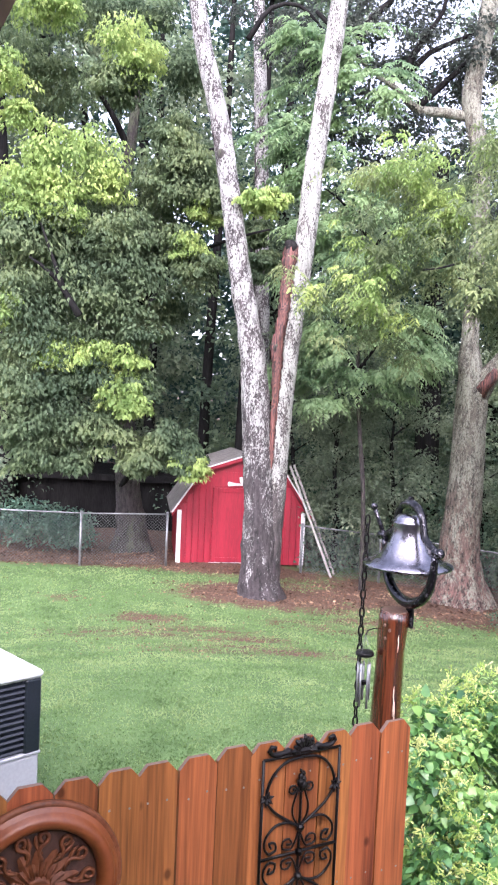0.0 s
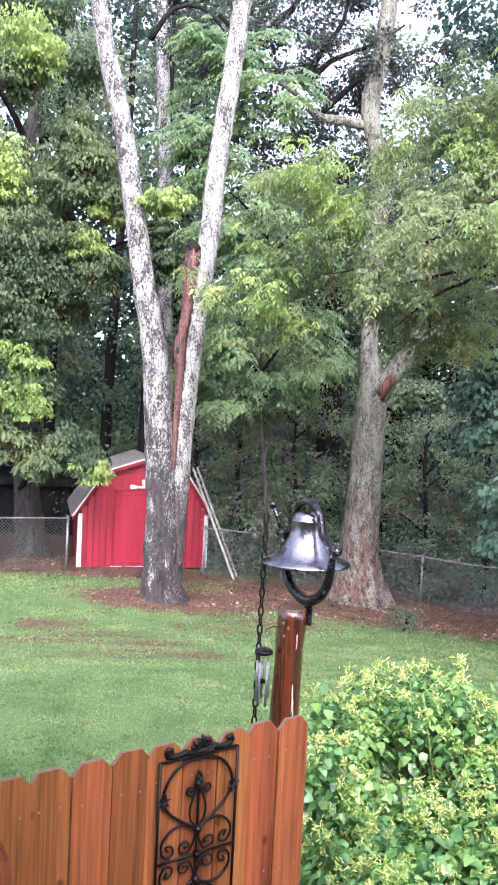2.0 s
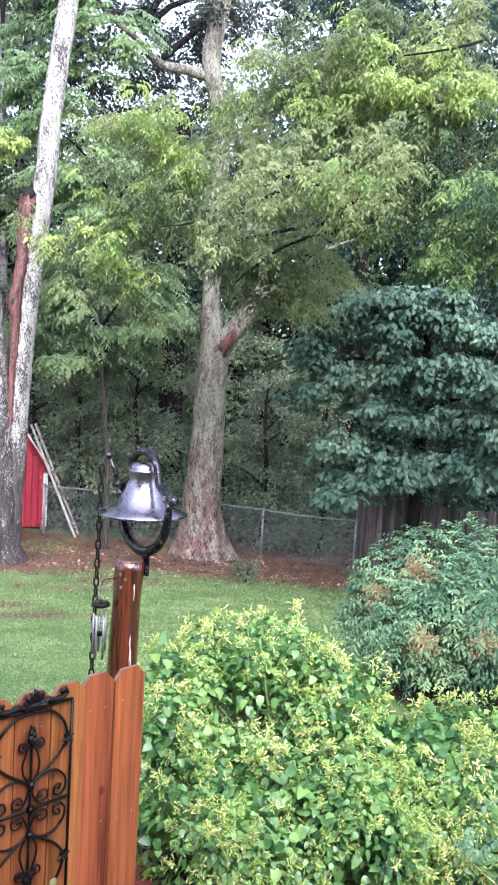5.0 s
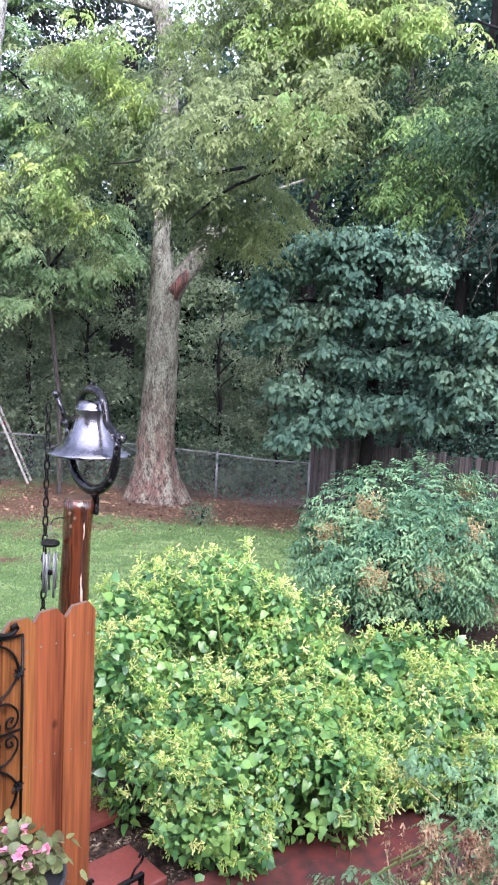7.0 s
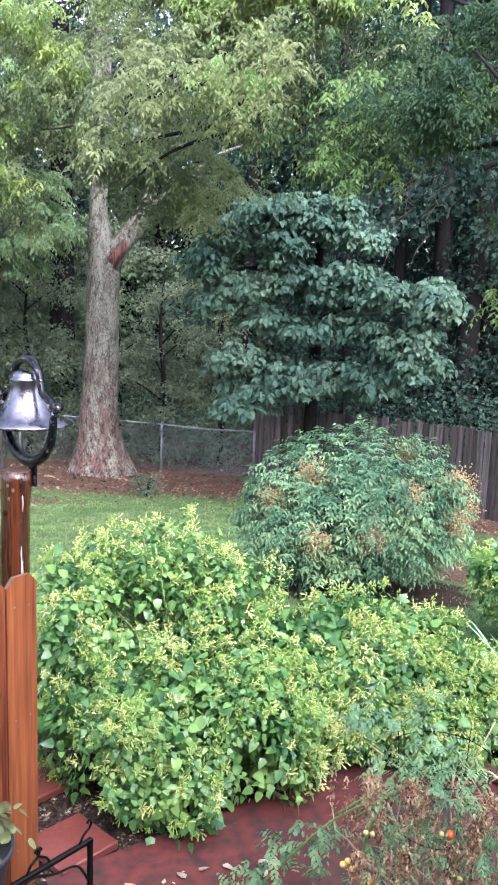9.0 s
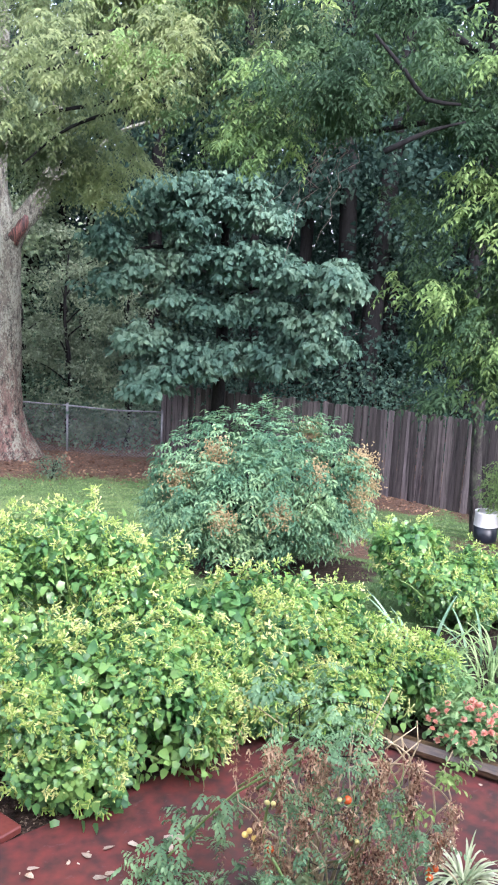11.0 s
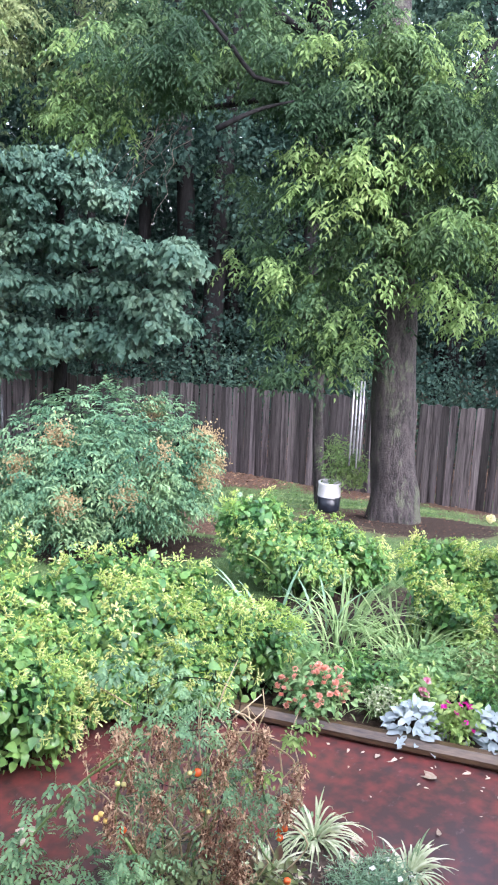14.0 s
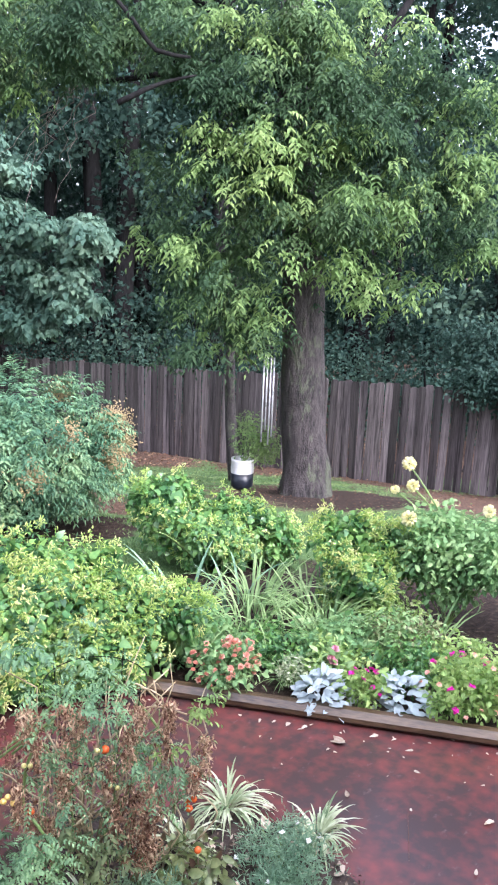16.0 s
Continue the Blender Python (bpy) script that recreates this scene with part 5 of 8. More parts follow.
    for name, pick, mat, label in (("undergrowth", ~shady, LEAF_IVY, "dense grey-green undergrowth beyond the wire fence"), ("undergrowth", shady, LEAF_DEEP, "undergrowth behind the board fence, canopy shade in its dark bluish colour")):
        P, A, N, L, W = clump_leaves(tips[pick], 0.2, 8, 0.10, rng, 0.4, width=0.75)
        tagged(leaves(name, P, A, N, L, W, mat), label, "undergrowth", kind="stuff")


woods()


def understory(x, y, h, r, seed, label):
    """Slight tree with flat tiers of small leaves under the tall wood."""
    z = float(level(x, y))
    t = thing("tree", (x, y, z), label, "tree", "understory trees")
    rng = np.random.default_rng(seed)
    part("trunk", stem([(0, 0, -0.2), (0.1, 0, h * 0.35), (-0.05, 0, h * 0.7), (0.05, 0, h)], [0.07, 0.055, 0.04, 0.015], 8, 0.1, 0.5), BARK, t, smooth=True)
    spots = []
    for k in range(11):
        w, q = rng.uniform(0, 6.3), rng.uniform(0.3, 1.0)
        e = (r * q * math.cos(w), r * q * math.sin(w), h * (0.22 + 0.76 * k / 10))
        spots.append(e)
        part("limb", stem(bend((0, 0, max(e[2] - 0.5, 0.3)), e, -0.06, 4), [0.025, 0.02, 0.016, 0.012, 0.006], 6, 0.1, 0.4), BARK, t, smooth=True)
    tips = blobs(rng, 560, shelves(rng, spots, 5, 0.36, 0.36, 0.14), 0.0)
    P, A, N, L, W = clump_leaves(tips, 0.13, 13, 0.085, rng, 0.45, width=0.6)
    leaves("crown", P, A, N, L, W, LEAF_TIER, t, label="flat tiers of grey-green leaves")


for x, y, h, r, sd in ((1.95, 20.0, 3.6, 0.95, 301), (3.3, 20.3, 4.2, 1.0, 302), (6.4, 20.0, 4.4, 1.0, 303), (7.7, 19.4, 3.8, 0.9, 304), (0.9, 22.0, 5.6, 1.3, 305), (5.6, 21.2, 5.4, 1.1, 306), (2.6, 20.9, 5.6, 1.1, 307)):
    understory(x, y, h, r, sd, "slight grey-green tree at the edge of the wood")


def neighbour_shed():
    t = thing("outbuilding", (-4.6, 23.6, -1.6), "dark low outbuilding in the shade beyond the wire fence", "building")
    # near-black bark on wall and roof: the shade here is in the colour
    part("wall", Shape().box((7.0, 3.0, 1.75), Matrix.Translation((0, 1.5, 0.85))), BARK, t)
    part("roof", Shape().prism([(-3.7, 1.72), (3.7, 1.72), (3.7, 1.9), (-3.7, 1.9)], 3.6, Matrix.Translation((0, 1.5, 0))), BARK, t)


neighbour_shed()


def fence_creeper():
    t = thing("overhanging_shrub", (13.0, 7.3, -1.5), "dark blue-green leafy shrub hanging over the board fence", "shrub")
    rng = np.random.default_rng(77)
    tips = blobs(rng, 520, [((-0.1, -0.1, 1.95), (0.35, 0.5, 0.45)), ((0.0, -0.9, 1.75), (0.35, 0.6, 0.55)), ((0.5, 0.0, 2.35), (0.5, 1.3, 0.55)), ((0.1, -1.6, 1.5), (0.35, 0.5, 0.6))], 0.2)
    P, A, N, L, W = clump_leaves(tips, 0.15, 20, 0.078, rng, 0.5, width=0.75)
    leaves("foliage", P, A, N, L, W, LEAF_DEEP, t)
    for k in range(5):
        part("stem", Shape().tube(bend((0.6, -1.2 + 0.6 * k, -0.05), (0.2, -1.2 + 0.6 * k, 1.9), 0.0, 4), 0.02, 6), BARK, t)


fence_creeper()
round_specs = ((-5.2, 20.0, 0.9, 1.25, 71), (-4.2, 19.9, 0.7, 1.0, 72))


# ---- fences and shed ----
def board_fence():
    line = [Vector((8.0, 17.9, 0)), Vector((10.85, 13.5, 0)), Vector((12.97, 7.1, 0)), Vector((14.3, 2.9, 0))]
    t = thing("wood_fence", (10.85, 13.5, -1.7), "weathered dark brown wooden privacy fence", "fence", kind="structure")
    shapes = []
    rng = random.Random(5)
    for k in range(4):
        h = 1.72 + 0.012 * k
        c = 0.025
        shapes.append(Shape().prism([(-0.066, 0), (0.066, 0), (0.066, h - c), (0.066 - c, h), (-0.066 + c, h), (-0.066, h - c)], 0.018).mesh("board"))
        shapes[-1].materials.append(OLD_BOARD)
    for a, b in zip(line, line[1:]):
        d = b - a
        yaw = math.degrees(math.atan2(d.y, d.x))
        n = int(d.length / 0.142)
        for k in range(n):
            p = a + d * ((k + 0.5) / n)
            ob = new("board", shapes[rng.randrange(4)])
            ob.parent = t
            ob.matrix_basis = Matrix.Translation((-10.85, -13.5, 1.7)) @ Matrix.Translation((p.x, p.y, float(level(p.x, p.y)) - 0.02 + 0.14 * min(max((7.6 - p.y) / 4.0, 0.0), 1.0) + rng.uniform(-0.03, 0.02))) @ pose(0, rng.uniform(-0.006, 0.006), 0, rng.uniform(-1, 1), rng.uniform(-0.9, 0.9), yaw + rng.uniform(-2, 2))
        for h in (0.35, 1.3):
            q = Vector((-d.y, d.x, 0)).normalized() * 0.04
            if q.y < 0:
                q = -q
            pts = [a + q, b + q]
            zs = [float(level(p.x, p.y)) + h for p in (a, b)]
            part("rail", Shape().tube([(p.x - 10.85, p.y - 13.5, z + 1.7) for p, z in zip(pts, zs)], 0.035, 4), OLD_BOARD, t)


board_fence()


def wire_fence(points, height, label):
    a0 = Vector(points[0])
    t = thing("wire_fence", (a0.x, a0.y, float(level(a0.x, a0.y))), label, "fence", kind="structure")
    at = lambda p, h: Vector((p.x - a0.x, p.y - a0.y, float(level(p.x, p.y)) - float(level(a0.x, a0.y)) + h))
    pts = [Vector(p) for p in points]
    for p in pts:
        post = part("post", Shape().tube([at(p, -0.1), at(p, height + 0.02)], 0.028, 8), STEEL, t, smooth=True)
        part("post_cap", Shape().ball(at(p, height + 0.03), 0.034, 8, 4), STEEL, post, smooth=True)
    rail, net = Shape(), Shape()
    path = []
    for a, b in zip(pts, pts[1:]):
        path += [at(a.lerp(b, k / 8), height) for k in range(8)]
        n = int((b - a).length / 0.07)
        for k in range(-16, n):
            for hand in (0, 1):
                s0, s1 = k / n, (k + 16) / n
                lo, hi = max(s0, 0), min(s1, 1)
                h0, h1 = (lo - s0) / (s1 - s0) * height, (hi - s0) / (s1 - s0) * height
                if hand:
                    h0, h1 = height - h0, height - h1
                net.tube([at(a.lerp(b, lo), h0), at(a.lerp(b, hi), h1)], 0.0032, 3, cap=False)
    rail.tube(path + [at(pts[-1], height)], 0.018, 8)
    part("top_rail", rail, STEEL, t, smooth=True)
    tagged(part("wire_mesh", net, WIRE, t), "woven diamond wire mesh", kind="stuff")


wire_fence([(-11.5, 18.2, 0), (-8.9, 18.3, 0), (-6.25, 18.35, 0), (-3.6, 18.4, 0), (-1.78, 18.85, 0)], 1.12, "galvanised chain-link fence along the lawn")
wire_fence([(1.22, 19.2, 0), (3.0, 19.35, 0), (6.08, 18.75, 0), (8.0, 17.85, 0)], 1.06, "galvanised chain-link fence behind the big tree")


def shed():
    t = thing("shed", (-0.17, 19.58, -1.25), "small red barn-style shed with white corner trim", "shed", turn=9.5)
    W, H, K, PK, D = 1.47, 1.25, 2.13, 2.42, 2.6     # half width, eave, knee, peak, depth
    KX = 0.90
    wall = Shape().prism([(-W, 0), (W, 0), (W, H), (KX + 0.05, K - 0.02), (0, PK), (-KX - 0.05, K - 0.02), (-W, H)], D, Matrix.Translation((0, D / 2, 0)))
    part("wall", wall, SHED_RED, t)
    for k in range(20):                                # raised battens between the grooves
        x = -W + 0.13 + k * (2 * W - 0.26) / 19
        top = H + (W - abs(x)) / (W - KX) * (K - H) if abs(x) > KX else K + (KX - abs(x)) / KX * (PK - K)
        if -0.74 < x < 0.19:
            continue
        part("siding_strip", Shape().box((0.128, 0.04, top - 0.08), Matrix.Translation((x, -0.012, (top - 0.08) / 2)), 0.004), SHED_RED, t)
    door = part("door", Shape().box((0.80, 0.03, 1.70), Matrix.Translation((-0.28, -0.018, 0.90)), 0.006), SHED_RED, t)
    for x in (-0.63, 0.07):
        part("door_stile", Shape().box((0.09, 0.02, 1.72), Matrix.Translation((x, -0.042, 0.90)), 0.004), SHED_RED, door)
    for z in (0.10, 1.70):
        part("door_rail", Shape().box((0.60, 0.02, 0.10), Matrix.Translation((-0.28, -0.042, z)), 0.004), SHED_RED, door)
    part("door_knob", Shape().ball((0.07, -0.08, 0.98), 0.03, 10, 6), STEEL, door, smooth=True)
    part("siding_strip", Shape().box((0.86, 0.012, 0.35), Matrix.Translation((-0.28, -0.006, 1.94)), 0.004), SHED_RED, t)
    for x in (-W + 0.04, W - 0.04):
        part("corner_trim", Shape().box((0.10, 0.06, H - 0.03), Matrix.Translation((x, -0.022, (H - 0.03) / 2)), 0.005), WHITE, t, "white corner trim")
    part("sill", Shape().box((0.9, 0.05, 0.03), Matrix.Translation((-0.28, -0.03, 0.02)), 0.004), WHITE, t)
    for sx in (-1, 1):
        out = [(sx * (W + 0.13), H - 0.10), (sx * (KX + 0.02), K + 0.03), (0, PK + 0.05)]
        for a, b in zip(out, out[1:]):
            va, vb = Vector((a[0], 0, a[1])), Vector((b[0], 0, b[1]))
            n = Vector((-(vb - va).z, 0, (vb - va).x)).normalized() * 0.05
            if n.z < 0:
                n = -n
            poly = [(va.x, va.z), (vb.x, vb.z), ((vb + n).x, (vb + n).z), ((va + n).x, (va + n).z)]
            part("roof_slope", Shape().prism(poly, D + 0.24, Matrix.Translation((0, D / 2, 0))), SHINGLE, t, "grey shingled roof slope")
            face = [(va.x, va.z - 0.06), (vb.x, vb.z - 0.06), (vb.x, vb.z + 0.012), (va.x, va.z + 0.012)]
            part("barge_board", Shape().prism(face, 0.03, Matrix.Translation((0, -0.137, 0))), SHED_RED, t)
            part("drip_edge", Shape().tube([(va.x, -0.15, va.z + 0.03), (vb.x, -0.15, vb.z + 0.03)], 0.018, 6), WHITE, t)
    vane = Shape().prism([(-0.22, 0), (-0.2, -0.035), (-0.08, -0.02), (0.3, -0.02), (0.3, 0.015), (-0.08, 0.015), (-0.2, 0.04)], 0.015, Matrix.Translation((-0.05, -0.035, 1.84)) @ Matrix.Scale(1.4, 4))
    vane.prism([(0.02, 0.015), (0.10, 0.0), (0.19, 0.02), (0.24, 0.12), (0.2, 0.2), (0.14, 0.12), (0.06, 0.1), (0.04, 0.17), (-0.02, 0.15), (-0.01, 0.07)], 0.015, Matrix.Translation((-0.07, -0.035, 1.845)) @ Matrix.Scale(1.0, 4))
    tagged(part("weather_vane", vane, WHITE, t), "white cut-out weather vane plaque above the door")


shed()


def ladder():
    t = thing("ladder", (1.95, 19.3, -1.36), "old grey wooden ladder leaning against the shed", "ladder")
    foot, head = Vector((0, 0, 0)), Vector((-1.02, 0.2, 2.45))
    for k in (-1, 1):
        o = Vector((0.045 * k, 0.17 * k, 0))
        part("side_rail", Shape().tube([foot + o, head + o], 0.035, 4), LADDER, t)
    for k in range(9):
        p = foot.lerp(head, 0.08 + 0.1 * k)
        part("rung", Shape().tube([p - Vector((0.045, 0.17, 0)), p + Vector((0.045, 0.17, 0))], 0.016, 6), LADDER, t)


ladder()

# ---- stained picket fence by the house ----
U, FACE = Vector((0.852, 0.5235, 0)), Vector((0.5235, -0.852, 0))
NOTCH = Vector((1.094, 3.497, 0))
FENCE_YAW = math.degrees(math.atan2(U.y, U.x))


def fence_at(s, out=0.0, z=0.0):
    p = NOTCH + U * s + FACE * out
    return pose(p.x, p.y, z, 0, 0, FENCE_YAW)


def picket_fence():
    t = thing("picket_fence", (NOTCH.x, NOTCH.y, 0), "reddish-brown stained cedar fence of dog-eared pickets, wet", "fence", turn=FENCE_YAW)
    rng = random.Random(3)
    for k in range(-14, 1):
        h = 1.375 + rng.uniform(-0.006, 0.006)
        w = 0.0711
        me = Shape().prism([(-w, 0.01), (w, 0.01), (w, h - 0.038), (w - 0.034, h), (-w + 0.034, h), (-w, h - 0.038)], 0.018).mesh("picket")
        me.materials.append(CEDAR)
        me.materials.append(CEDAR_END)
        for p in me.polygons:
            if p.normal.z > 0.4:
                p.material_index = 1
        ob = part("picket", me, CEDAR, t)
        ob.matrix_basis = pose(0.0715 + 0.143 * k, rng.uniform(-0.003, 0.003), 0, 0, rng.uniform(-0.25, 0.25), 0)
        for dx in (-0.035, 0.035):
            for z in (1.24, 0.78, 0.2):
                part("nail", Shape().lathe([(0.0001, 0.0), (0.004, 0.0), (0.0045, -0.002)], 6, Matrix.Translation((dx, -0.0105, z + rng.uniform(-0.01, 0.01))) @ Matrix.Rotation(radians(90), 4, "X")), STEEL, ob)
    for z in (0.2, 0.78, 1.24):
        part("rail", Shape().box((2.1, 0.04, 0.085), Matrix.Translation((-0.93, 0.032, z)), 0.004), CEDAR, t)


picket_fence()


# ---- garden ----
LEAF_TOMATO = foliage("tomato_leaves", (0.093, 0.194, 0.104), (0.170, 0.306, 0.152), (0.264, 0.423, 0.200), 0.5, 0.3, 4.0, each=0.4)
WITHERED = foliage("withered_brown_leaves", (0.075, 0.034, 0.022), (0.24, 0.125, 0.075), (0.54, 0.39, 0.25), 0.7, 0.2, 14.0, each=0.65)
STRAP = foliage("strap_leaves", (0.13, 0.235, 0.10), (0.27, 0.41, 0.165), (0.47, 0.60, 0.29), 0.4, 0.42, 2.5, each=0.5)
VARIEGATED = foliage("cream_striped_leaves", (0.15, 0.23, 0.11), (0.40, 0.47, 0.27), (0.68, 0.71, 0.52), 0.4, 0.3, 8.0, each=0.6)
SILVER = foliage("felted_silver_leaves", (0.30, 0.36, 0.37), (0.40, 0.47, 0.48), (0.52, 0.58, 0.59), 0.7, 0.25, 4.0, 0.2)
LEAF_PETUNIA = foliage("light_green_soft_leaves", (0.16, 0.28, 0.08), (0.33, 0.48, 0.15), (0.52, 0.65, 0.24), 0.4, 0.42, 4.0, each=0.45)
GREYGREEN = foliage("grey_green_needles", (0.15, 0.27, 0.17), (0.25, 0.40, 0.25), (0.38, 0.54, 0.34), 0.5, 0.25, 5.0)
LEAF_DAHLIA = foliage("dahlia_leaves", (0.110, 0.230, 0.098), (0.220, 0.380, 0.161), (0.378, 0.529, 0.241), 0.5, 0.38, 3.0, 0.15, each=0.45)
LEAF_BEGONIA = foliage("begonia_leaves", (0.127, 0.072, 0.050), (0.144, 0.193, 0.077), (0.322, 0.363, 0.165), 0.3, 0.3, 9.0, 0.4, each=0.6)
PETAL_SALMON = foliage("salmon_petals", (0.82, 0.40, 0.31), (0.88, 0.52, 0.42), (0.92, 0.64, 0.54), 0.6, 0.4, 12.0, 0.1)
PETAL_MAGENTA = foliage("magenta_petals", (0.50, 0.01, 0.22), (0.68, 0.02, 0.38), (0.80, 0.08, 0.50), 0.5, 0.3, 12.0)
PETAL_CREAM = foliage("cream_petals", (0.72, 0.66, 0.30), (0.86, 0.82, 0.50), (0.92, 0.90, 0.70), 0.5, 0.3, 12.0)
PETAL_PINK = foliage("pink_petals", (0.66, 0.22, 0.36), (0.82, 0.40, 0.52), (0.90, 0.58, 0.66), 0.5, 0.3, 12.0)
STALK = surface("green_stalk", (0.10, 0.17, 0.05), (0.22, 0.32, 0.10), 6, 40, 0.5, 0.2)
DRY_STALK = surface("dry_stalk", (0.30, 0.23, 0.13), (0.55, 0.46, 0.29), 6, 40, 0.6, 0.2)
DRY_LEAF = surface("fallen_leaf_skin", (0.27, 0.18, 0.11), (0.58, 0.51, 0.41), 9, 60, 0.5, 0.2, piece=0.35)


def solids(name, P, A, L, R, material, parent=None, label="", flare=0.72):
    """Small closed buds or petals: thin base, widest near the end, three-sided."""
    P, A = np.asarray(P, float), unit(np.asarray(A, float))
    k = len(P)
    L, R = (np.broadcast_to(np.asarray(q, float), (k,))[:, None] for q in (L, R))
    ref = np.where(np.abs(A[:, 2:3]) > 0.9, [[1.0, 0, 0]], [[0, 0, 1.0]])
    s = unit(np.cross(A, ref))
    q = np.cross(A, s)
    pts = [P]
    for j in range(3):
        w = 2 * math.pi * j / 3
        pts.append(P + A * L * flare + (s * math.cos(w) + q * math.sin(w)) * R)
    pts.append(P + A * L)
    co = np.stack(pts, 1).reshape(-1, 3)
    faces = np.array([(0, 2, 1), (0, 3, 2), (0, 1, 3), (1, 2, 4), (2, 3, 4), (3, 1, 4)])
    idx = (np.arange(k)[:, None, None] * 5 + faces[None]).reshape(-1, 3)
    me = bpy.data.meshes.new(name)
    me.from_pydata(co.tolist(), [], idx.tolist())
    return part(name, me, material, parent, label)


def straps(name, base, way, length, width, arch, material, parent=None, label="", seg=6):
    """Long arching strap leaves with a shallow keel."""
    base, way = np.asarray(base, float), np.asarray(way, float)
    k = len(base)
    flat = way.copy()
    flat[:, 2] = 0
    flat = unit(flat)
    side = np.cross(flat, [[0, 0, 1.0]])
    length, width, arch = (np.broadcast_to(np.asarray(q, float), (k,))[:, None] for q in (length, width, arch))
    rows, p = [], base.copy()
    pitch = np.arctan2(way[:, 2:3], np.linalg.norm(way[:, :2], axis=1, keepdims=True))
    for j in range(seg + 1):
        s = j / seg
        w = width * (0.6 + 0.4 * math.sin(math.pi * min(s * 1.3, 0.5))) * (1 - s ** 3) + 0.0008
        rows += [p + side * w * 0.5, p - np.array([0, 0, 1.0]) * w * 0.18, p - side * w * 0.5]
        ang = pitch - arch * s
        p = p + (flat * np.cos(ang) + np.array([0, 0, 1.0]) * np.sin(ang)) * length / seg
    n = len(rows)
    co = np.stack(rows, 1).reshape(-1, 3)
    faces = []
    for j in range(seg):
        a = 3 * j
        faces += [(a, a + 1, a + 4, a + 3), (a + 1, a + 2, a + 5, a + 4)]
    idx = (np.arange(k)[:, None, None] * n + np.array(faces)[None]).reshape(-1, 4)
    me = bpy.data.meshes.new(name)
    me.from_pydata(co.tolist(), [], idx.tolist())
    return part(name, me, material, parent, label)


def flowering_shrub(x, y, lumps, count, bud_share, seed, label, size=0.078):
    """Bushy plant with heart-shaped leaves and clusters of tubular buds."""
    rng = np.random.default_rng(seed)
    z = float(level(x, y))
    t = thing("flowering_shrub", (x, y, z), label, "shrub", "yellow-budded garden shrubs")
    for k in range(14):
        c, r = lumps[rng.integers(len(lumps))]
        e = np.array(c) + rng.normal(size=3) * np.array(r) * 0.5
        e[2] = max(e[2], 0.15)
        part("stem", Shape().tube(bend((rng.normal() * 0.12, rng.normal() * 0.12, -0.03), e, -0.06, 5), [0.011, 0.010, 0.008, 0.007, 0.005, 0.003], 5), STALK, t, smooth=True)
    tips = blobs(rng, int(1.5 * count), lumps, 0.74, 0.05)
    tips = tips + np.array([[noise.noise(Vector(p * 3.0 + q)) for q in (0.0, 7.0, 13.0)] for p in tips]) * 0.15
    hole = np.array([noise.noise(Vector(p * 3.4 + 31.0)) for p in tips])
    tips = tips[(tips[:, 2] > 0.05) & (hole > -0.12)]
    centre = np.array([np.mean([l[0][i] for l in lumps]) for i in range(3)]) * np.array([1, 1, 0.6])
    m = len(tips)
    axis = unit(unit(tips - centre) * 0.8 + np.array([0, 0, 0.45]) + rng.normal(size=(m, 3)) * 0.25)
    side = unit(np.cross(axis, rng.normal(size=(m, 3))))
    P, A, N, L = [], [], [], []
    for j in range(4):                                 # opposite pairs of leaves, each pair turned across the last, larger towards the base
        side = unit(np.cross(axis, side))
        for hand in (-1, 1):
            out = unit(side * hand + axis * (0.35 - 0.15 * j) + rng.normal(size=(m, 3)) * 0.2 - np.array([0, 0, 0.25]))
            P.append(tips - axis * (0.012 + 0.038 * j) + out * 0.012)
            A.append(out - np.array([0, 0, 0.25 + 0.1 * j]))
            N.append(axis * 0.9 + np.array([0, 0, 0.5]) + rng.normal(size=(m, 3)) * 0.22)
            L.append(size * (0.38 + 0.12 * j) * rng.uniform(0.8, 1.2, m))
    inner = blobs(rng, count, [(c, tuple(0.62 * v for v in r)) for c, r in lumps], 0.3, 0.08)
    Pi, Ai, Ni, Li, _ = clump_leaves(inner, 0.05, 2, size * 0.85, rng, 0.55, 0.8, 0.74, 0.9)
    P, A, N, L = (np.concatenate(q + [e]) for q, e in ((P, Pi), (A, Ai), (N, Ni), (L, Li)))
    leaves("foliage", P, A, N, L, L * rng.uniform(0.68, 0.82, len(L)), LEAF_BUSH, t, True, 0.10, 0.2, "glossy heart-shaped green leaves")
    pick = rng.random(m) < bud_share
    spots, way = tips[pick] + axis[pick] * 0.012, axis[pick]
    k = len(spots)
    per = 10
    P = (spots[:, None] + rng.normal(size=(k, per, 3)) * 0.009).reshape(-1, 3)
    A = unit(np.repeat(way, per, 0) * 0.6 + unit(rng.normal(size=(k * per, 3))) * 0.75 - np.array([0, 0, 0.55]))
    tagged(solids("bud_spray", P, A, rng.uniform(0.018, 0.048, k * per), rng.uniform(0.0038, 0.006, k * per), BUD, t, "clusters of tubular yellow-green buds", 0.85), kind="stuff")
    N = rng.normal(size=(k * 2, 3)) + np.array([0, 0, 1.0])
    P = (spots[:, None] + rng.normal(size=(k, 2, 3)) * 0.018).reshape(-1, 3)
    L = rng.uniform(0.016, 0.028, k * 2)
    tagged(leaves("bract_spray", P, rng.normal(size=(k * 2, 3)), N, L, L * 0.5, BUD, t, label="small yellow-green bracts"), kind="stuff")
    return t


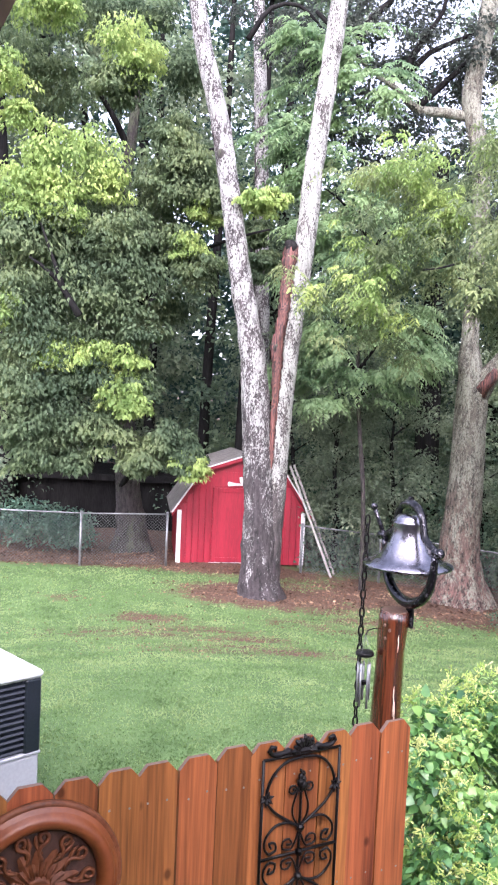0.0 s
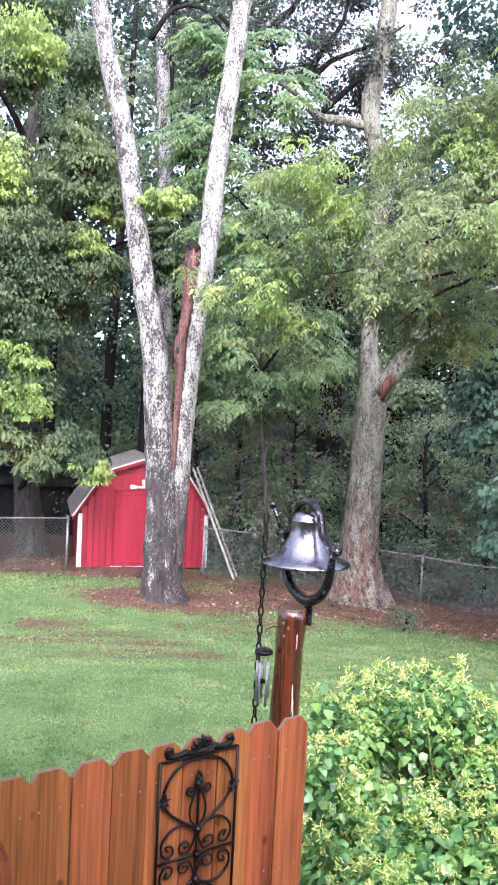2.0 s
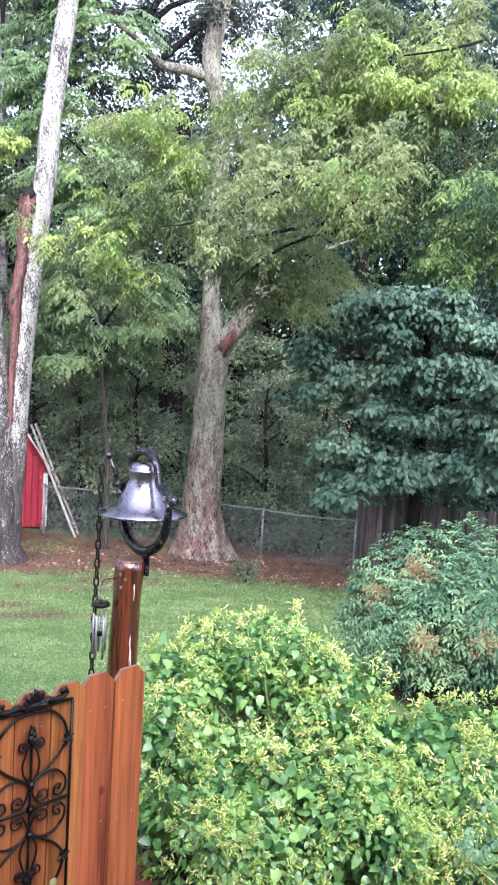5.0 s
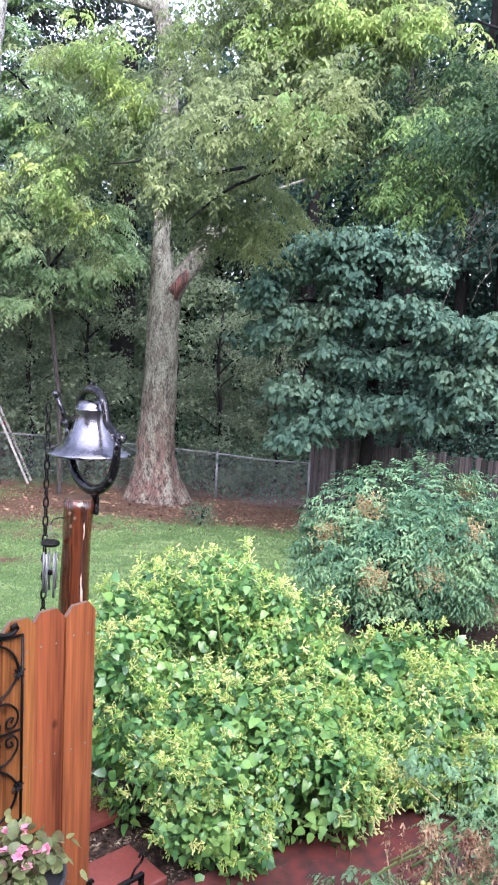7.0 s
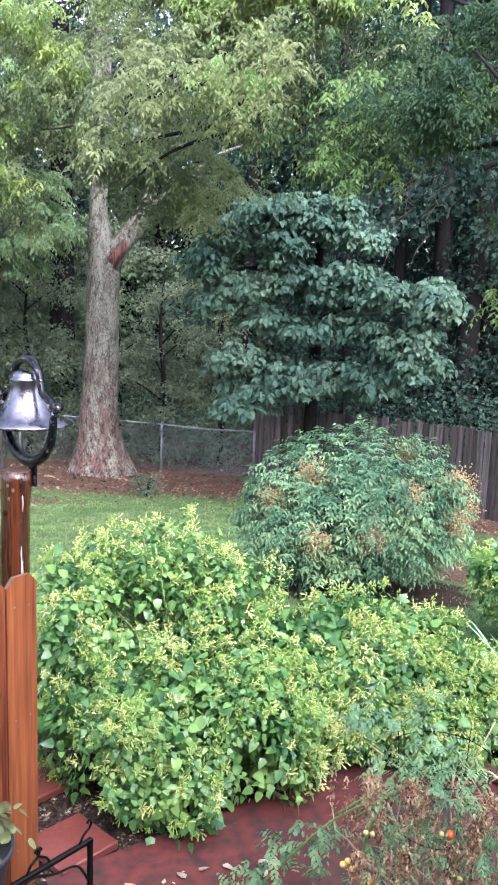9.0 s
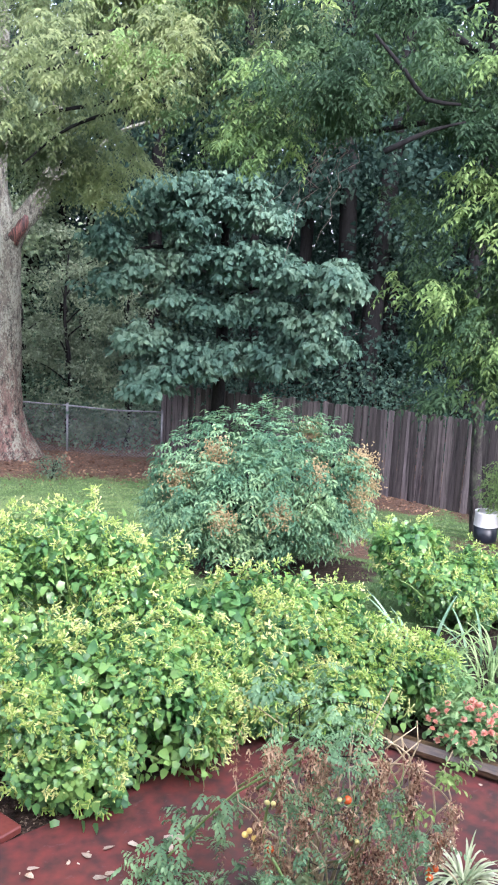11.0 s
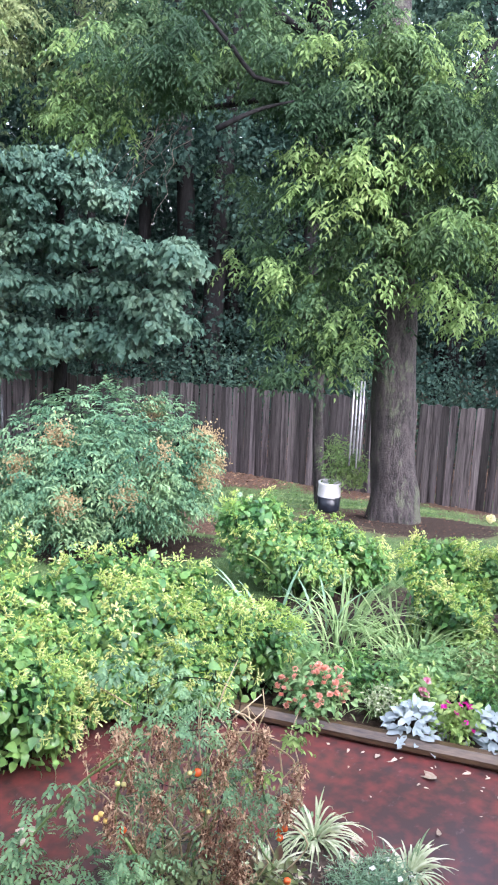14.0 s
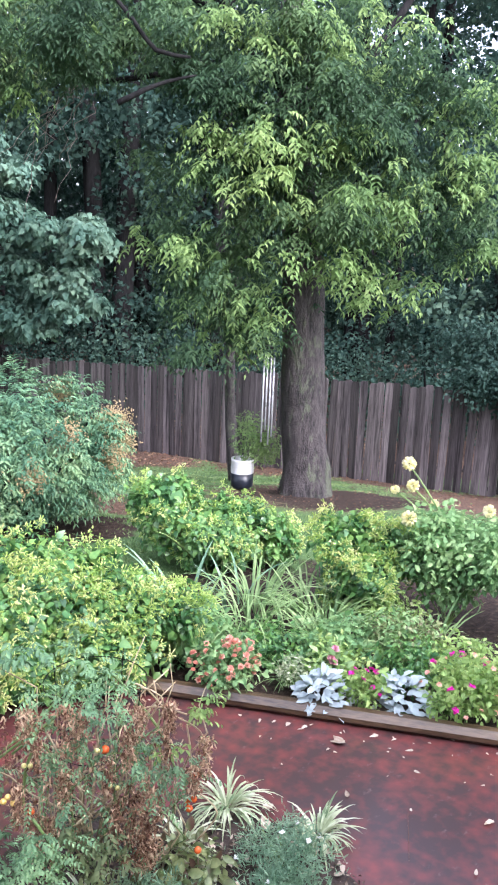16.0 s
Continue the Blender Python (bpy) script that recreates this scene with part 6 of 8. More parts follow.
flowering_shrub(2.15, 4.75, [((-0.65, -0.21, 0.60), (0.2, 0.22, 0.3)), ((-0.58, 0.08, 0.80), (0.2, 0.22, 0.26)), ((-0.36, 0.25, 0.68), (0.36, 0.42, 0.36)), ((0.0, 0.2, 0.84), (0.40, 0.42, 0.33)), ((0.3, 0.1, 0.76), (0.38, 0.42, 0.32)), ((0.3, -0.1, 0.55), (0.42, 0.4, 0.34)), ((-0.35, -0.2, 0.42), (0.4, 0.45, 0.38)), ((0.0, -0.35, 0.35), (0.5, 0.4, 0.36))], 1150, 0.85, 51, "tall shrub with heart-shaped leaves and yellow-green buds beside the fence")
flowering_shrub(2.15, 3.95, [((-0.25, 0.0, 0.42), (0.42, 0.36, 0.33)), ((0.15, 0.05, 0.48), (0.42, 0.40, 0.32)), ((-0.3, -0.2, 0.2), (0.34, 0.25, 0.2)), ((-0.71, 0.30, 0.37), (0.2, 0.22, 0.24)), ((0.3, -0.1, 0.25), (0.36, 0.3, 0.25))], 950, 0.5, 52, "low spreading shrub with glossy heart-shaped leaves, spilling onto the walk")
flowering_shrub(3.05, 4.25, [((-0.2, 0.15, 0.55), (0.42, 0.42, 0.28)), ((0.25, 0.15, 0.52), (0.42, 0.4, 0.28)), ((0.0, -0.25, 0.38), (0.45, 0.35, 0.34)), ((0.55, -0.05, 0.40), (0.35, 0.32, 0.28)), ((-0.35, -0.2, 0.3), (0.3, 0.3, 0.3))], 1250, 0.72, 53, "broad shrub crowded with yellow-green tubular buds")
flowering_shrub(3.55, 3.85, [((0.0, 0.0, 0.36), (0.34, 0.30, 0.26)), ((0.25, -0.1, 0.30), (0.26, 0.24, 0.22)), ((-0.25, -0.1, 0.26), (0.28, 0.24, 0.24))], 600, 0.75, 54, "small shrub with yellow-green buds at the end of the timber edging")
flowering_shrub(5.15, 4.85, [((-0.3, 0.3, 0.50), (0.34, 0.34, 0.30)), ((0.1, 0.0, 0.34), (0.36, 0.34, 0.24)), ((0.38, -0.25, 0.22), (0.28, 0.28, 0.20)), ((-0.1, -0.1, 0.28), (0.42, 0.33, 0.26))], 900, 0.35, 55, "leggy shrub with heart-shaped leaves and few faded pinkish flowers", 0.08)
flowering_shrub(5.35, 3.55, [((-0.05, 0.1, 0.50), (0.24, 0.28, 0.24)), ((0.15, -0.1, 0.44), (0.28, 0.28, 0.24)), ((-0.15, -0.1, 0.32), (0.26, 0.26, 0.24))], 560, 0.75, 56, "upright shrub heavy with yellow-green tubular buds", 0.072)


def nandina():
    t = thing("nandina_shrub", (4.50, 6.83, -0.12), "large rounded bluish-green shrub with tan flower plumes", "shrub")
    rng = np.random.default_rng(61)
    for k in range(22):
        w = rng.uniform(0, 2 * math.pi)
        part("cane", Shape().tube(bend((0.15 * math.cos(w), 0.15 * math.sin(w), -0.05), (0.75 * math.cos(w) * rng.uniform(0.3, 1), 0.75 * math.sin(w) * rng.uniform(0.3, 1), rng.uniform(0.7, 1.15)), -0.1, 5), 0.011, 5), BARK, t, smooth=True)
    lumps = [((0, 0, 0.82), (0.98, 0.9, 0.58)), ((-0.35, -0.1, 0.62), (0.75, 0.7, 0.5)), ((0.36, -0.05, 0.62), (0.66, 0.7, 0.48)), ((0, 0, 0.55), (0.92, 0.85, 0.5))]
    base = blobs(rng, 6600, lumps, 0.74, 0.08)
    hollow = np.array([noise.noise(Vector(p * 2.6 + 3.0)) for p in base])
    base = base[(hollow > -0.28) & (rng.random(len(base)) < 0.08 + 1.5 * np.clip(base[:, 2], 0, 0.7))]
    base = base + np.array([[noise.noise(Vector(p * 3.5 + q)) for q in (0.0, 7.0, 13.0)] for p in base]) * 0.12
    way = base - np.array([0, 0, 0.4])
    way[:, 2] *= 0.4
    P, A, N, L, W = frond_leaves(base, unit(way) + rng.normal(size=base.shape) * 0.45, 0.13, 3, 0.049, rng, 0.35, 0.38)
    leaves("foliage", P, A, N, L, W, LEAF_NANDINA, t, label="fine bluish-green pointed leaflets")
    for w, h, r in ((-2.6, 1.12, 0.75), (-2.9, 0.85, 0.95), (-1.5, 0.98, 0.86), (-0.75, 1.0, 0.88), (-1.9, 0.68, 1.0), (-1.05, 0.72, 1.0), (-0.3, 0.9, 0.98), (0.3, 1.15, 0.6), (-2.35, 0.62, 1.02), (-0.55, 0.75, 1.0)):
        c = np.array([r * math.cos(w), r * 0.9 * math.sin(w), h])
        q = c + rng.normal(size=(420, 3)) * np.array([0.062, 0.055, 0.062])
        tagged(solids("plume", q, rng.normal(size=(420, 3)) + np.array([0, 0, 0.8]), 0.026, 0.007, PLUME, t, "airy tan-orange flower plume"), kind="stuff")


nandina()


def round_shrub(x, y, r, h, label, mat=LEAF_IVY, seed=70, count=260, leaf=0.05):
    z = float(level(x, y))
    t = thing("small_shrub", (x, y, z), label, "shrub")
    rng = np.random.default_rng(seed)
    P, A, N, L, W = clump_leaves(blobs(rng, count, [((0, 0, h * 0.5), (r, r, h * 0.5))], 0.4, 0.0), 0.05, 6, leaf, rng, 0.3)
    leaves("foliage", P, A, N, L, W, mat, t)
    for k in range(6):
        part("stem", Shape().tube([(0, 0, -0.03), (rng.normal() * r * 0.3, rng.normal() * r * 0.3, h * 0.7)], 0.008, 5), BARK, t)


round_shrub(4.95, 15.85, 0.34, 0.48, "small loose dark shrub at the edge of the lawn", count=85)
for x, y, r, h, sd in round_specs:
    round_shrub(x, y, r, h, "dark grey-green shrub behind the wire fence", LEAF_BLUE, sd, 420, 0.08)


def wire_tomato():
    cage = thing("tomato_cage", (2.58, 2.70, 0.0), "thin wire cage holding up the withered tomato plant", "plant support")
    for r, z in ((0.15, 0.30), (0.18, 0.55), (0.20, 0.80)):
        part("hoop", Shape().tube([(r * math.cos(k * math.pi / 10), r * math.sin(k * math.pi / 10), z) for k in range(20)], 0.002, 5, closed=True), IRON, cage)
    for k in range(4):
        w = k * math.pi / 2 + 0.4
        part("upright", Shape().tube([(0.12 * math.cos(w), 0.12 * math.sin(w), -0.02), (0.20 * math.cos(w), 0.20 * math.sin(w), 0.85)], 0.002, 5), IRON, cage)
    t = thing("tomato_plant", (2.565, 2.715, 0.0), "half-dead tomato plant with brown withered leaves and a few small tomatoes", "plant")
    rng = np.random.default_rng(81)
    ends = []
    for k in range(20):
        e = np.array([rng.uniform(-0.34, 0.34), rng.uniform(-0.3, 0.3), rng.uniform(0.45, 0.92)])
        ends.append(e)
        part("stem", Shape().tube(bend((rng.normal() * 0.06, rng.normal() * 0.06, 0), e, -0.08, 6, 0.14, k), [0.0055, 0.005, 0.005, 0.0045, 0.004, 0.003, 0.002], 6), DRY_STALK, t, "tangled dry stem", True)
    arm = Shape()
    for path in ([(-0.1, 0.1, 0.62), (-0.3, 0.2, 0.48), (-0.48, 0.3, 0.25), (-0.6, 0.36, 0.08)], [(0.0, 0.05, 0.85), (-0.15, 0.1, 0.66), (-0.3, 0.2, 0.5)], [(0.1, 0, 0.8), (0.25, -0.1, 0.55), (0.33, -0.15, 0.3)]):
        p, r = refine(path, [0.006, 0.0055, 0.005, 0.004][:len(path)], 0.06)
        arm.tube(p, r, 6)
    part("branch", arm, STALK, t, "pale green sprawling branch", True)
    for k in range(22):                                # upright canes, some still green
        a = np.array([rng.uniform(-0.30, 0.28), rng.uniform(-0.32, 0.05), 0.0])
        e = a + np.array([rng.normal() * 0.09, rng.normal() * 0.09, rng.uniform(0.45, 0.88)])
        part("stem", Shape().tube(bend(a, e, -0.05, 7, 0.10, k + 60), [0.0042, 0.004, 0.004, 0.0036, 0.0032, 0.003, 0.0025, 0.002], 5), STALK if k % 3 == 0 else DRY_STALK, t, smooth=True)
    # withered leaves hang in curtains below the stems
    hung = [(-0.35, -0.19, 0.89, 0.23), (-0.26, -0.24, 0.91, 0.18), (-0.27, -0.24, 0.66, 0.16), (-0.41, -0.16, 0.62, 0.16), (-0.31, -0.21, 0.48, 0.16), (-0.14, -0.32, 0.69, 0.14), (-0.06, -0.38, 0.90, 0.16), (0.02, -0.44, 0.81, 0.16), (-0.09, -0.36, 0.59, 0.34), (-0.03, -0.40, 0.61, 0.37), (-0.00, -0.42, 0.56, 0.30), (-0.04, -0.39, 0.49, 0.25), (-0.12, -0.34, 0.51, 0.14), (0.13, -0.53, 0.77, 0.16), (0.10, -0.51, 0.65, 0.11), (-0.38, -0.17, 0.90, 0.11), (-0.22, -0.27, 0.89, 0.11), (0.03, -0.45, 0.91, 0.11), (-0.06, -0.38, 0.55, 0.34), (-0.37, -0.18, 0.54, 0.21), (-0.08, -0.36, 0.79, 0.14), (-0.02, -0.41, 0.39, 0.16)]
    bunches = 70
    col = np.stack([rng.uniform(-0.34, 0.34, bunches), rng.uniform(-0.25, 0.30, bunches), rng.uniform(0.22, 0.80, bunches)], 1)
    drop, fat = rng.uniform(0.10, 0.32, bunches), rng.uniform(0.007, 0.015, bunches)
    for k, (x, y, z, d) in enumerate(hung):
        col[k], drop[k], fat[k] = (x, y, z), d, 0.014
    share = np.repeat(np.arange(bunches), np.where(np.arange(bunches) < len(hung), 230, 42))
    k = len(share)
    P = col[share] + rng.normal(size=(k, 3)) * fat[share][:, None] * np.array([1, 1, 0]) - np.stack([np.zeros(k), np.zeros(k), drop[share] * rng.random(k)], 1)
    P[:, 2] = np.maximum(P[:, 2], 0.03)
    A = rng.normal(size=(k, 3)) * 0.45 - np.array([0, 0, 0.9])
    L = rng.uniform(0.009, 0.024, k)
    leaves("withered_foliage", P, A, rng.normal(size=(k, 3)), L, L * rng.uniform(0.25, 0.5, k), WITHERED, t, True, 0.6, 0.5, "curled brown withered leaves")
    for k, path in enumerate(([(-0.03, -0.36, 0.94), (0.03, -0.40, 0.90), (0.04, -0.41, 0.77), (0.06, -0.43, 0.67)], [(0.01, -0.38, 0.96), (0.02, -0.39, 0.86), (-0.01, -0.37, 0.81)], [(-0.04, -0.34, 0.95), (-0.01, -0.37, 0.93), (0.05, -0.42, 0.84), (0.14, -0.49, 0.76), (0.16, -0.51, 0.64)], [(0.10, -0.46, 0.79), (0.11, -0.47, 0.68), (0.09, -0.45, 0.60)], [(0.13, -0.48, 0.52), (0.19, -0.54, 0.43), (0.14, -0.49, 0.31)], [(-0.10, -0.30, 0.84), (-0.03, -0.35, 0.85), (0.02, -0.39, 0.86), (0.10, -0.46, 0.83)], [(0.01, -0.38, 0.64), (-0.00, -0.37, 0.52), (-0.04, -0.35, 0.48)], [(-0.24, -0.21, 0.68), (-0.19, -0.24, 0.73), (-0.15, -0.27, 0.74)])):
        q, r = refine(path, [0.0032] * len(path), 0.03)
        part("stem", Shape().tube(q, r, 6), DRY_STALK, t, "tangled dry stem", True)
    for path in ([(-0.39, -0.10, 0.70), (-0.34, -0.13, 0.75), (-0.25, -0.18, 0.84)], [(-0.36, -0.11, 0.46), (-0.35, -0.12, 0.64), (-0.32, -0.14, 0.72)], [(-0.40, -0.25, 0.53), (-0.36, -0.28, 0.44), (-0.34, -0.34, 0.36)]):
        q, r = refine(path, [0.0055] * len(path), 0.04)
        part("branch", Shape().tube(q, r, 6), STALK, t, "pale green sprawling branch", True)

    def fronds(spots, per, spread, length, pairs, leaflet, mat, label):
        base = np.repeat(np.array(spots), per, 0) + rng.normal(size=(len(spots) * per, 3)) * spread
        base[:, 2] = np.maximum(base[:, 2], 0.05)
        P, A, N, L, W = frond_leaves(base, rng.normal(size=base.shape) * np.array([1, 1, 0.2]), length, pairs, leaflet, rng, 0.4, 0.5)
        leaves("foliage", P, A, N, L, W, mat, t, True, 0.2, 0.2, label, oval=True)

    fronds([(-0.50, 0.30, 0.22), (-0.56, 0.34, 0.12), (-0.38, 0.24, 0.42), (-0.44, 0.30, 0.30), (-0.60, 0.36, 0.10), (-0.50, 0.22, 0.10), (-0.34, 0.16, 0.10), (-0.20, 0.12, 0.92), (0.0, 0.06, 0.95)], 16, 0.05, 0.11, 5, 0.024, LEAF_TOMATO, "dusty green feathered leaves")
    fronds([(-0.28, -0.14, 0.85), (-0.25, -0.16, 0.90), (-0.14, -0.23, 0.87), (-0.13, -0.23, 0.77), (-0.08, -0.26, 0.92), (-0.16, -0.21, 0.94), (-0.27, -0.14, 0.57), (-0.19, -0.19, 0.53), (0.09, -0.40, 0.53), (0.08, -0.39, 0.62), (-0.05, -0.28, 0.33), (-0.42, -0.24, 0.39), (-0.38, -0.26, 0.42), (-0.51, -0.31, 0.43), (-0.39, -0.38, 0.37), (-0.45, -0.34, 0.40), (-0.21, -0.18, 0.68), (0.00, -0.33, 0.67), (-0.02, -0.31, 0.64)], 20, 0.045, 0.10, 6, 0.016, LEAF_TOMATO, "dusty green feathered leaves")
    fronds([(0.14, -0.49, 0.86), (0.16, -0.51, 0.90), (0.11, -0.47, 0.84), (0.11, -0.46, 0.72), (-0.08, -0.32, 0.69), (0.03, -0.40, 0.69), (0.14, -0.50, 0.84)], 5, 0.022, 0.05, 2, 0.022, LEAF_PETUNIA, "fresh green vine leaves")
    fronds([(-0.24, -0.35, 0.33), (-0.19, -0.39, 0.30), (-0.27, -0.33, 0.40), (-0.17, -0.40, 0.34), (-0.30, -0.31, 0.36), (-0.22, -0.36, 0.38)], 9, 0.045, 0.07, 3, 0.026, LEAF_SPRAY, "yellowing broad leaves")
    ripe = surface("ripe_tomato", (0.55, 0.07, 0.015), (0.70, 0.16, 0.03), 20, 60, 0.25, 0.05)
    pale = surface("unripe_tomato", (0.50, 0.46, 0.14), (0.66, 0.62, 0.28), 20, 60, 0.3, 0.05)
    gold = surface("yellow_tomato", (0.62, 0.42, 0.08), (0.74, 0.56, 0.18), 20, 60, 0.3, 0.05)
    for x, y, z, m, r in ((-0.150, -0.315, 0.723, ripe, 0.016), (-0.385, -0.170, 0.687, pale, 0.010), (-0.366, -0.181, 0.684, pale, 0.010), (-0.135, -0.325, 0.577, pale, 0.010), (-0.114, -0.340, 0.566, pale, 0.010), (-0.448, -0.137, 0.558, gold, 0.012), (-0.434, -0.144, 0.573, gold, 0.011), (-0.418, -0.152, 0.545, gold, 0.012), (-0.367, -0.180, 0.504, ripe, 0.014), (0.088, -0.499, 0.474, ripe, 0.014), (0.100, -0.509, 0.512, ripe, 0.013), (0.083, -0.495, 0.502, ripe, 0.011), (0.115, -0.523, 0.299, ripe, 0.014), (0.105, -0.514, 0.614, ripe, 0.011), (-0.172, -0.300, 0.720, pale, 0.010)):
        part("tomato", Shape().ball((x, y, max(z, r)), r, 12, 8, 0.92), m, t, "small round tomato", True)


wire_tomato()


def strap_plant(name, x, y, z, n, length, width, arch, mat, label, category, seed, spread=0.04, upright=1.0):
    t = thing(name, (x, y, z), label, category)
    rng = np.random.default_rng(seed)
    w = rng.uniform(0, 2 * math.pi, n)
    base = np.stack([np.cos(w) * spread * rng.uniform(0, 1, n), np.sin(w) * spread * rng.uniform(0, 1, n), np.zeros(n) - 0.01], 1)
    way = np.stack([np.cos(w), np.sin(w), rng.uniform(0.6, 2.6, n) * upright], 1)
    straps("leaves", base, way, length * rng.uniform(0.6, 1.2, n), width * rng.uniform(0.7, 1.2, n), arch * rng.uniform(0.6, 1.3, n), mat, t)


strap_plant("spider_plant", 3.17, 2.56, 0.03, 80, 0.25, 0.012, 2.2, VARIEGATED, "cream-striped spider plant arching over the bed edge", "plant", 91)
strap_plant("spider_plant", 3.34, 2.17, 0.03, 90, 0.19, 0.011, 2.2, VARIEGATED, "cream-striped spider plant with some dead tan leaves", "plant", 92)
strap_plant("spider_plant", 2.86, 2.50, 0.03, 40, 0.24, 0.011, 2.2, VARIEGATED, "cream-striped spider plant at the foot of the tomato", "plant", 93)
strap_plant("spider_plant", 2.39, 2.47, 0.03, 45, 0.2, 0.009, 2.0, VARIEGATED, "dark striped spider plant under the withered tomato", "plant", 193)
strap_plant("iris_clump", 4.30, 4.30, 0, 9, 0.5, 0.03, 1.0, GREYGREEN, "clump of broad blue-green iris leaves", "plant", 94, 0.16, 2.0)
strap_plant("iris_clump", 4.72, 4.15, 0, 8, 0.46, 0.026, 1.2, GREYGREEN, "clump of upright iris leaves among the shrubs", "plant", 95, 0.16, 2.0)
strap_plant("daylily_clump", 4.45, 3.75, 0, 55, 0.56, 0.013, 2.2, STRAP, "arching light green daylily leaves", "plant", 96, 0.14, 1.6)
strap_plant("daylily_clump", 4.85, 3.45, 0, 60, 0.55, 0.018, 1.9, STRAP, "arching light green daylily leaves beside the shrubs", "plant", 97, 0.14, 1.6)
strap_plant("daylily_clump", 4.15, 4.0, 0, 40, 0.5, 0.018, 1.8, STRAP, "small arching daylily clump", "plant", 98, 0.1, 1.8)
strap_plant("daylily_clump", 4.75, 4.0, 0, 60, 0.6, 0.014, 2.1, STRAP, "arching pale daylily leaves behind the flowers", "plant", 196, 0.2, 1.8)
strap_plant("daylily_clump", 5.0, 3.7, 0, 50, 0.55, 0.016, 1.7, STRAP, "thin arching pale leaves between shrubs", "plant", 197, 0.2, 1.8)
strap_plant("grass_tuft", 4.22, 3.18, 0, 60, 0.20, 0.006, 1.6, STRAP, "fine dark green grass tuft at the timber edge", "plant", 99, 0.05, 1.4)


def leafy_plant(name, x, y, z, lumps, count, leaf, width, mat, label, seed, flowers=(), per=5, up=0.9, droop=0.3, broad=True, rounded=False):
    """A low plant: leaves, and flowers given as (petal material, number, petal length, petals, height share, label)."""
    t = thing(name, (x, y, z), label, "plant")
    rng = np.random.default_rng(seed)
    tips = blobs(rng, count, lumps, 0.4, 0.0)
    P, A, N, L, W = clump_leaves(tips, leaf * 0.7, per, leaf, rng, droop, 0.7, width, up)
    leaves("foliage", P, A, N, L, W, mat, t, broad, oval=broad, rounded=rounded)
    for k in range(8):
        e = tips[rng.integers(len(tips))]
        part("stem", Shape().tube([(0, 0, -0.02), (e[0] * 0.5, e[1] * 0.5, e[2] * 0.6), tuple(e)], [0.005, 0.004, 0.003], 5), STALK, t)
    for pm, n, size, petals, low, flab in flowers:
        c = blobs(rng, n * 6, lumps, 0.97)
        c = c[c[:, 2] > low][:n]
        w = np.arange(petals) * 2.4
        tilt = np.linspace(0.1, 0.9 if petals < 12 else 3.0, petals)
        base = np.stack([np.zeros(petals)] * 3, 1)
        A = np.stack([np.cos(w), np.sin(w), tilt], 1)
        N = np.stack([-np.cos(w) * tilt, -np.sin(w) * tilt, np.ones(petals)], 1)
        head = leaves("flower", base, A, N, size, size * 0.85, pm, t, True, 0.1, 0.1, flab, oval=True)
        me = head.data
        for k, p in enumerate(c):
            ob = head if k == 0 else part("flower", me, pm, t, flab)
            ob.matrix_basis = Matrix.Translation(p) @ pose(0, 0, 0, rng.uniform(-25, 45), rng.uniform(-35, 35), rng.uniform(0, 360))
    return t


leafy_plant("zinnia_plant", 3.86, 3.36, 0.02, [((0, 0, 0.14), (0.19, 0.19, 0.12)), ((0.06, -0.05, 0.17), (0.13, 0.13, 0.12))], 200, 0.045, 0.5, LEAF_DAHLIA, "low bushy plant covered in salmon-orange flowers", 101, [(PETAL_SALMON, 80, 0.022, 30, 0.07, "salmon-orange flower head")])


def lambs_ear(x, y, r, n, seed):
    t = thing("lambs_ear", (x, y, 0.02), "mound of felted silver-blue leaves at the timber edge", "plant", "silver-leaved mounds")
    rng = np.random.default_rng(seed)
    for k in range(n):
        w, q = k * 2.4, math.sqrt((k + 0.5) / n)
        p = (r * 0.85 * q * math.cos(w), r * 0.85 * q * math.sin(w), 0.03 + 0.15 * (1 - q * q) * rng.uniform(0.6, 1.1))
        size = rng.uniform(0.055, 0.09)
        a = w + rng.normal() * 1.0
        leaves("leaf", [p], [(math.cos(a), math.sin(a), 0.05 + 0.6 * (1 - q) + rng.normal() * 0.3)], np.array([(-0.35 + rng.normal() * 0.3, -0.3 + rng.normal() * 0.3, 1.0)]), size, size * 0.5, SILVER, t, True, 0.14, 0.22, oval=True)


lambs_ear(4.16, 2.86, 0.165, 120, 102)
lambs_ear(4.46, 2.55, 0.165, 116, 103)
leafy_plant("petunia_plant", 4.30, 2.70, 0.02, [((0, 0, 0.13), (0.10, 0.10, 0.11))], 80, 0.04, 0.6, LEAF_PETUNIA, "small petunia with magenta flowers", 105, [(PETAL_MAGENTA, 9, 0.022, 6, 0.10, "magenta flower")])
leafy_plant("petunia_plant", 4.66, 2.30, 0.02, [((0, 0, 0.17), (0.26, 0.22, 0.17)), ((0.2, -0.2, 0.17), (0.24, 0.22, 0.17))], 420, 0.04, 0.6, LEAF_PETUNIA, "mounded petunia with magenta and coral flowers", 106, [(PETAL_MAGENTA, 20, 0.024, 6, 0.12, "magenta flower"), (PETAL_SALMON, 34, 0.017, 8, 0.12, "faded coral flower")])
leafy_plant("variegated_shrublet", 4.18, 3.10, 0.02, [((0, 0, 0.10), (0.10, 0.10, 0.09))], 90, 0.022, 0.5, VARIEGATED, "small cream-variegated low plant", 107)
leafy_plant("celosia_plant", 4.36, 2.98, 0.02, [((0, 0, 0.12), (0.06, 0.06, 0.10))], 26, 0.06, 0.5, STRAP, "small plant with pale pink plumed heads", 108, [(PETAL_PINK, 3, 0.03, 22, 0.13, "pale pink plumed head")])
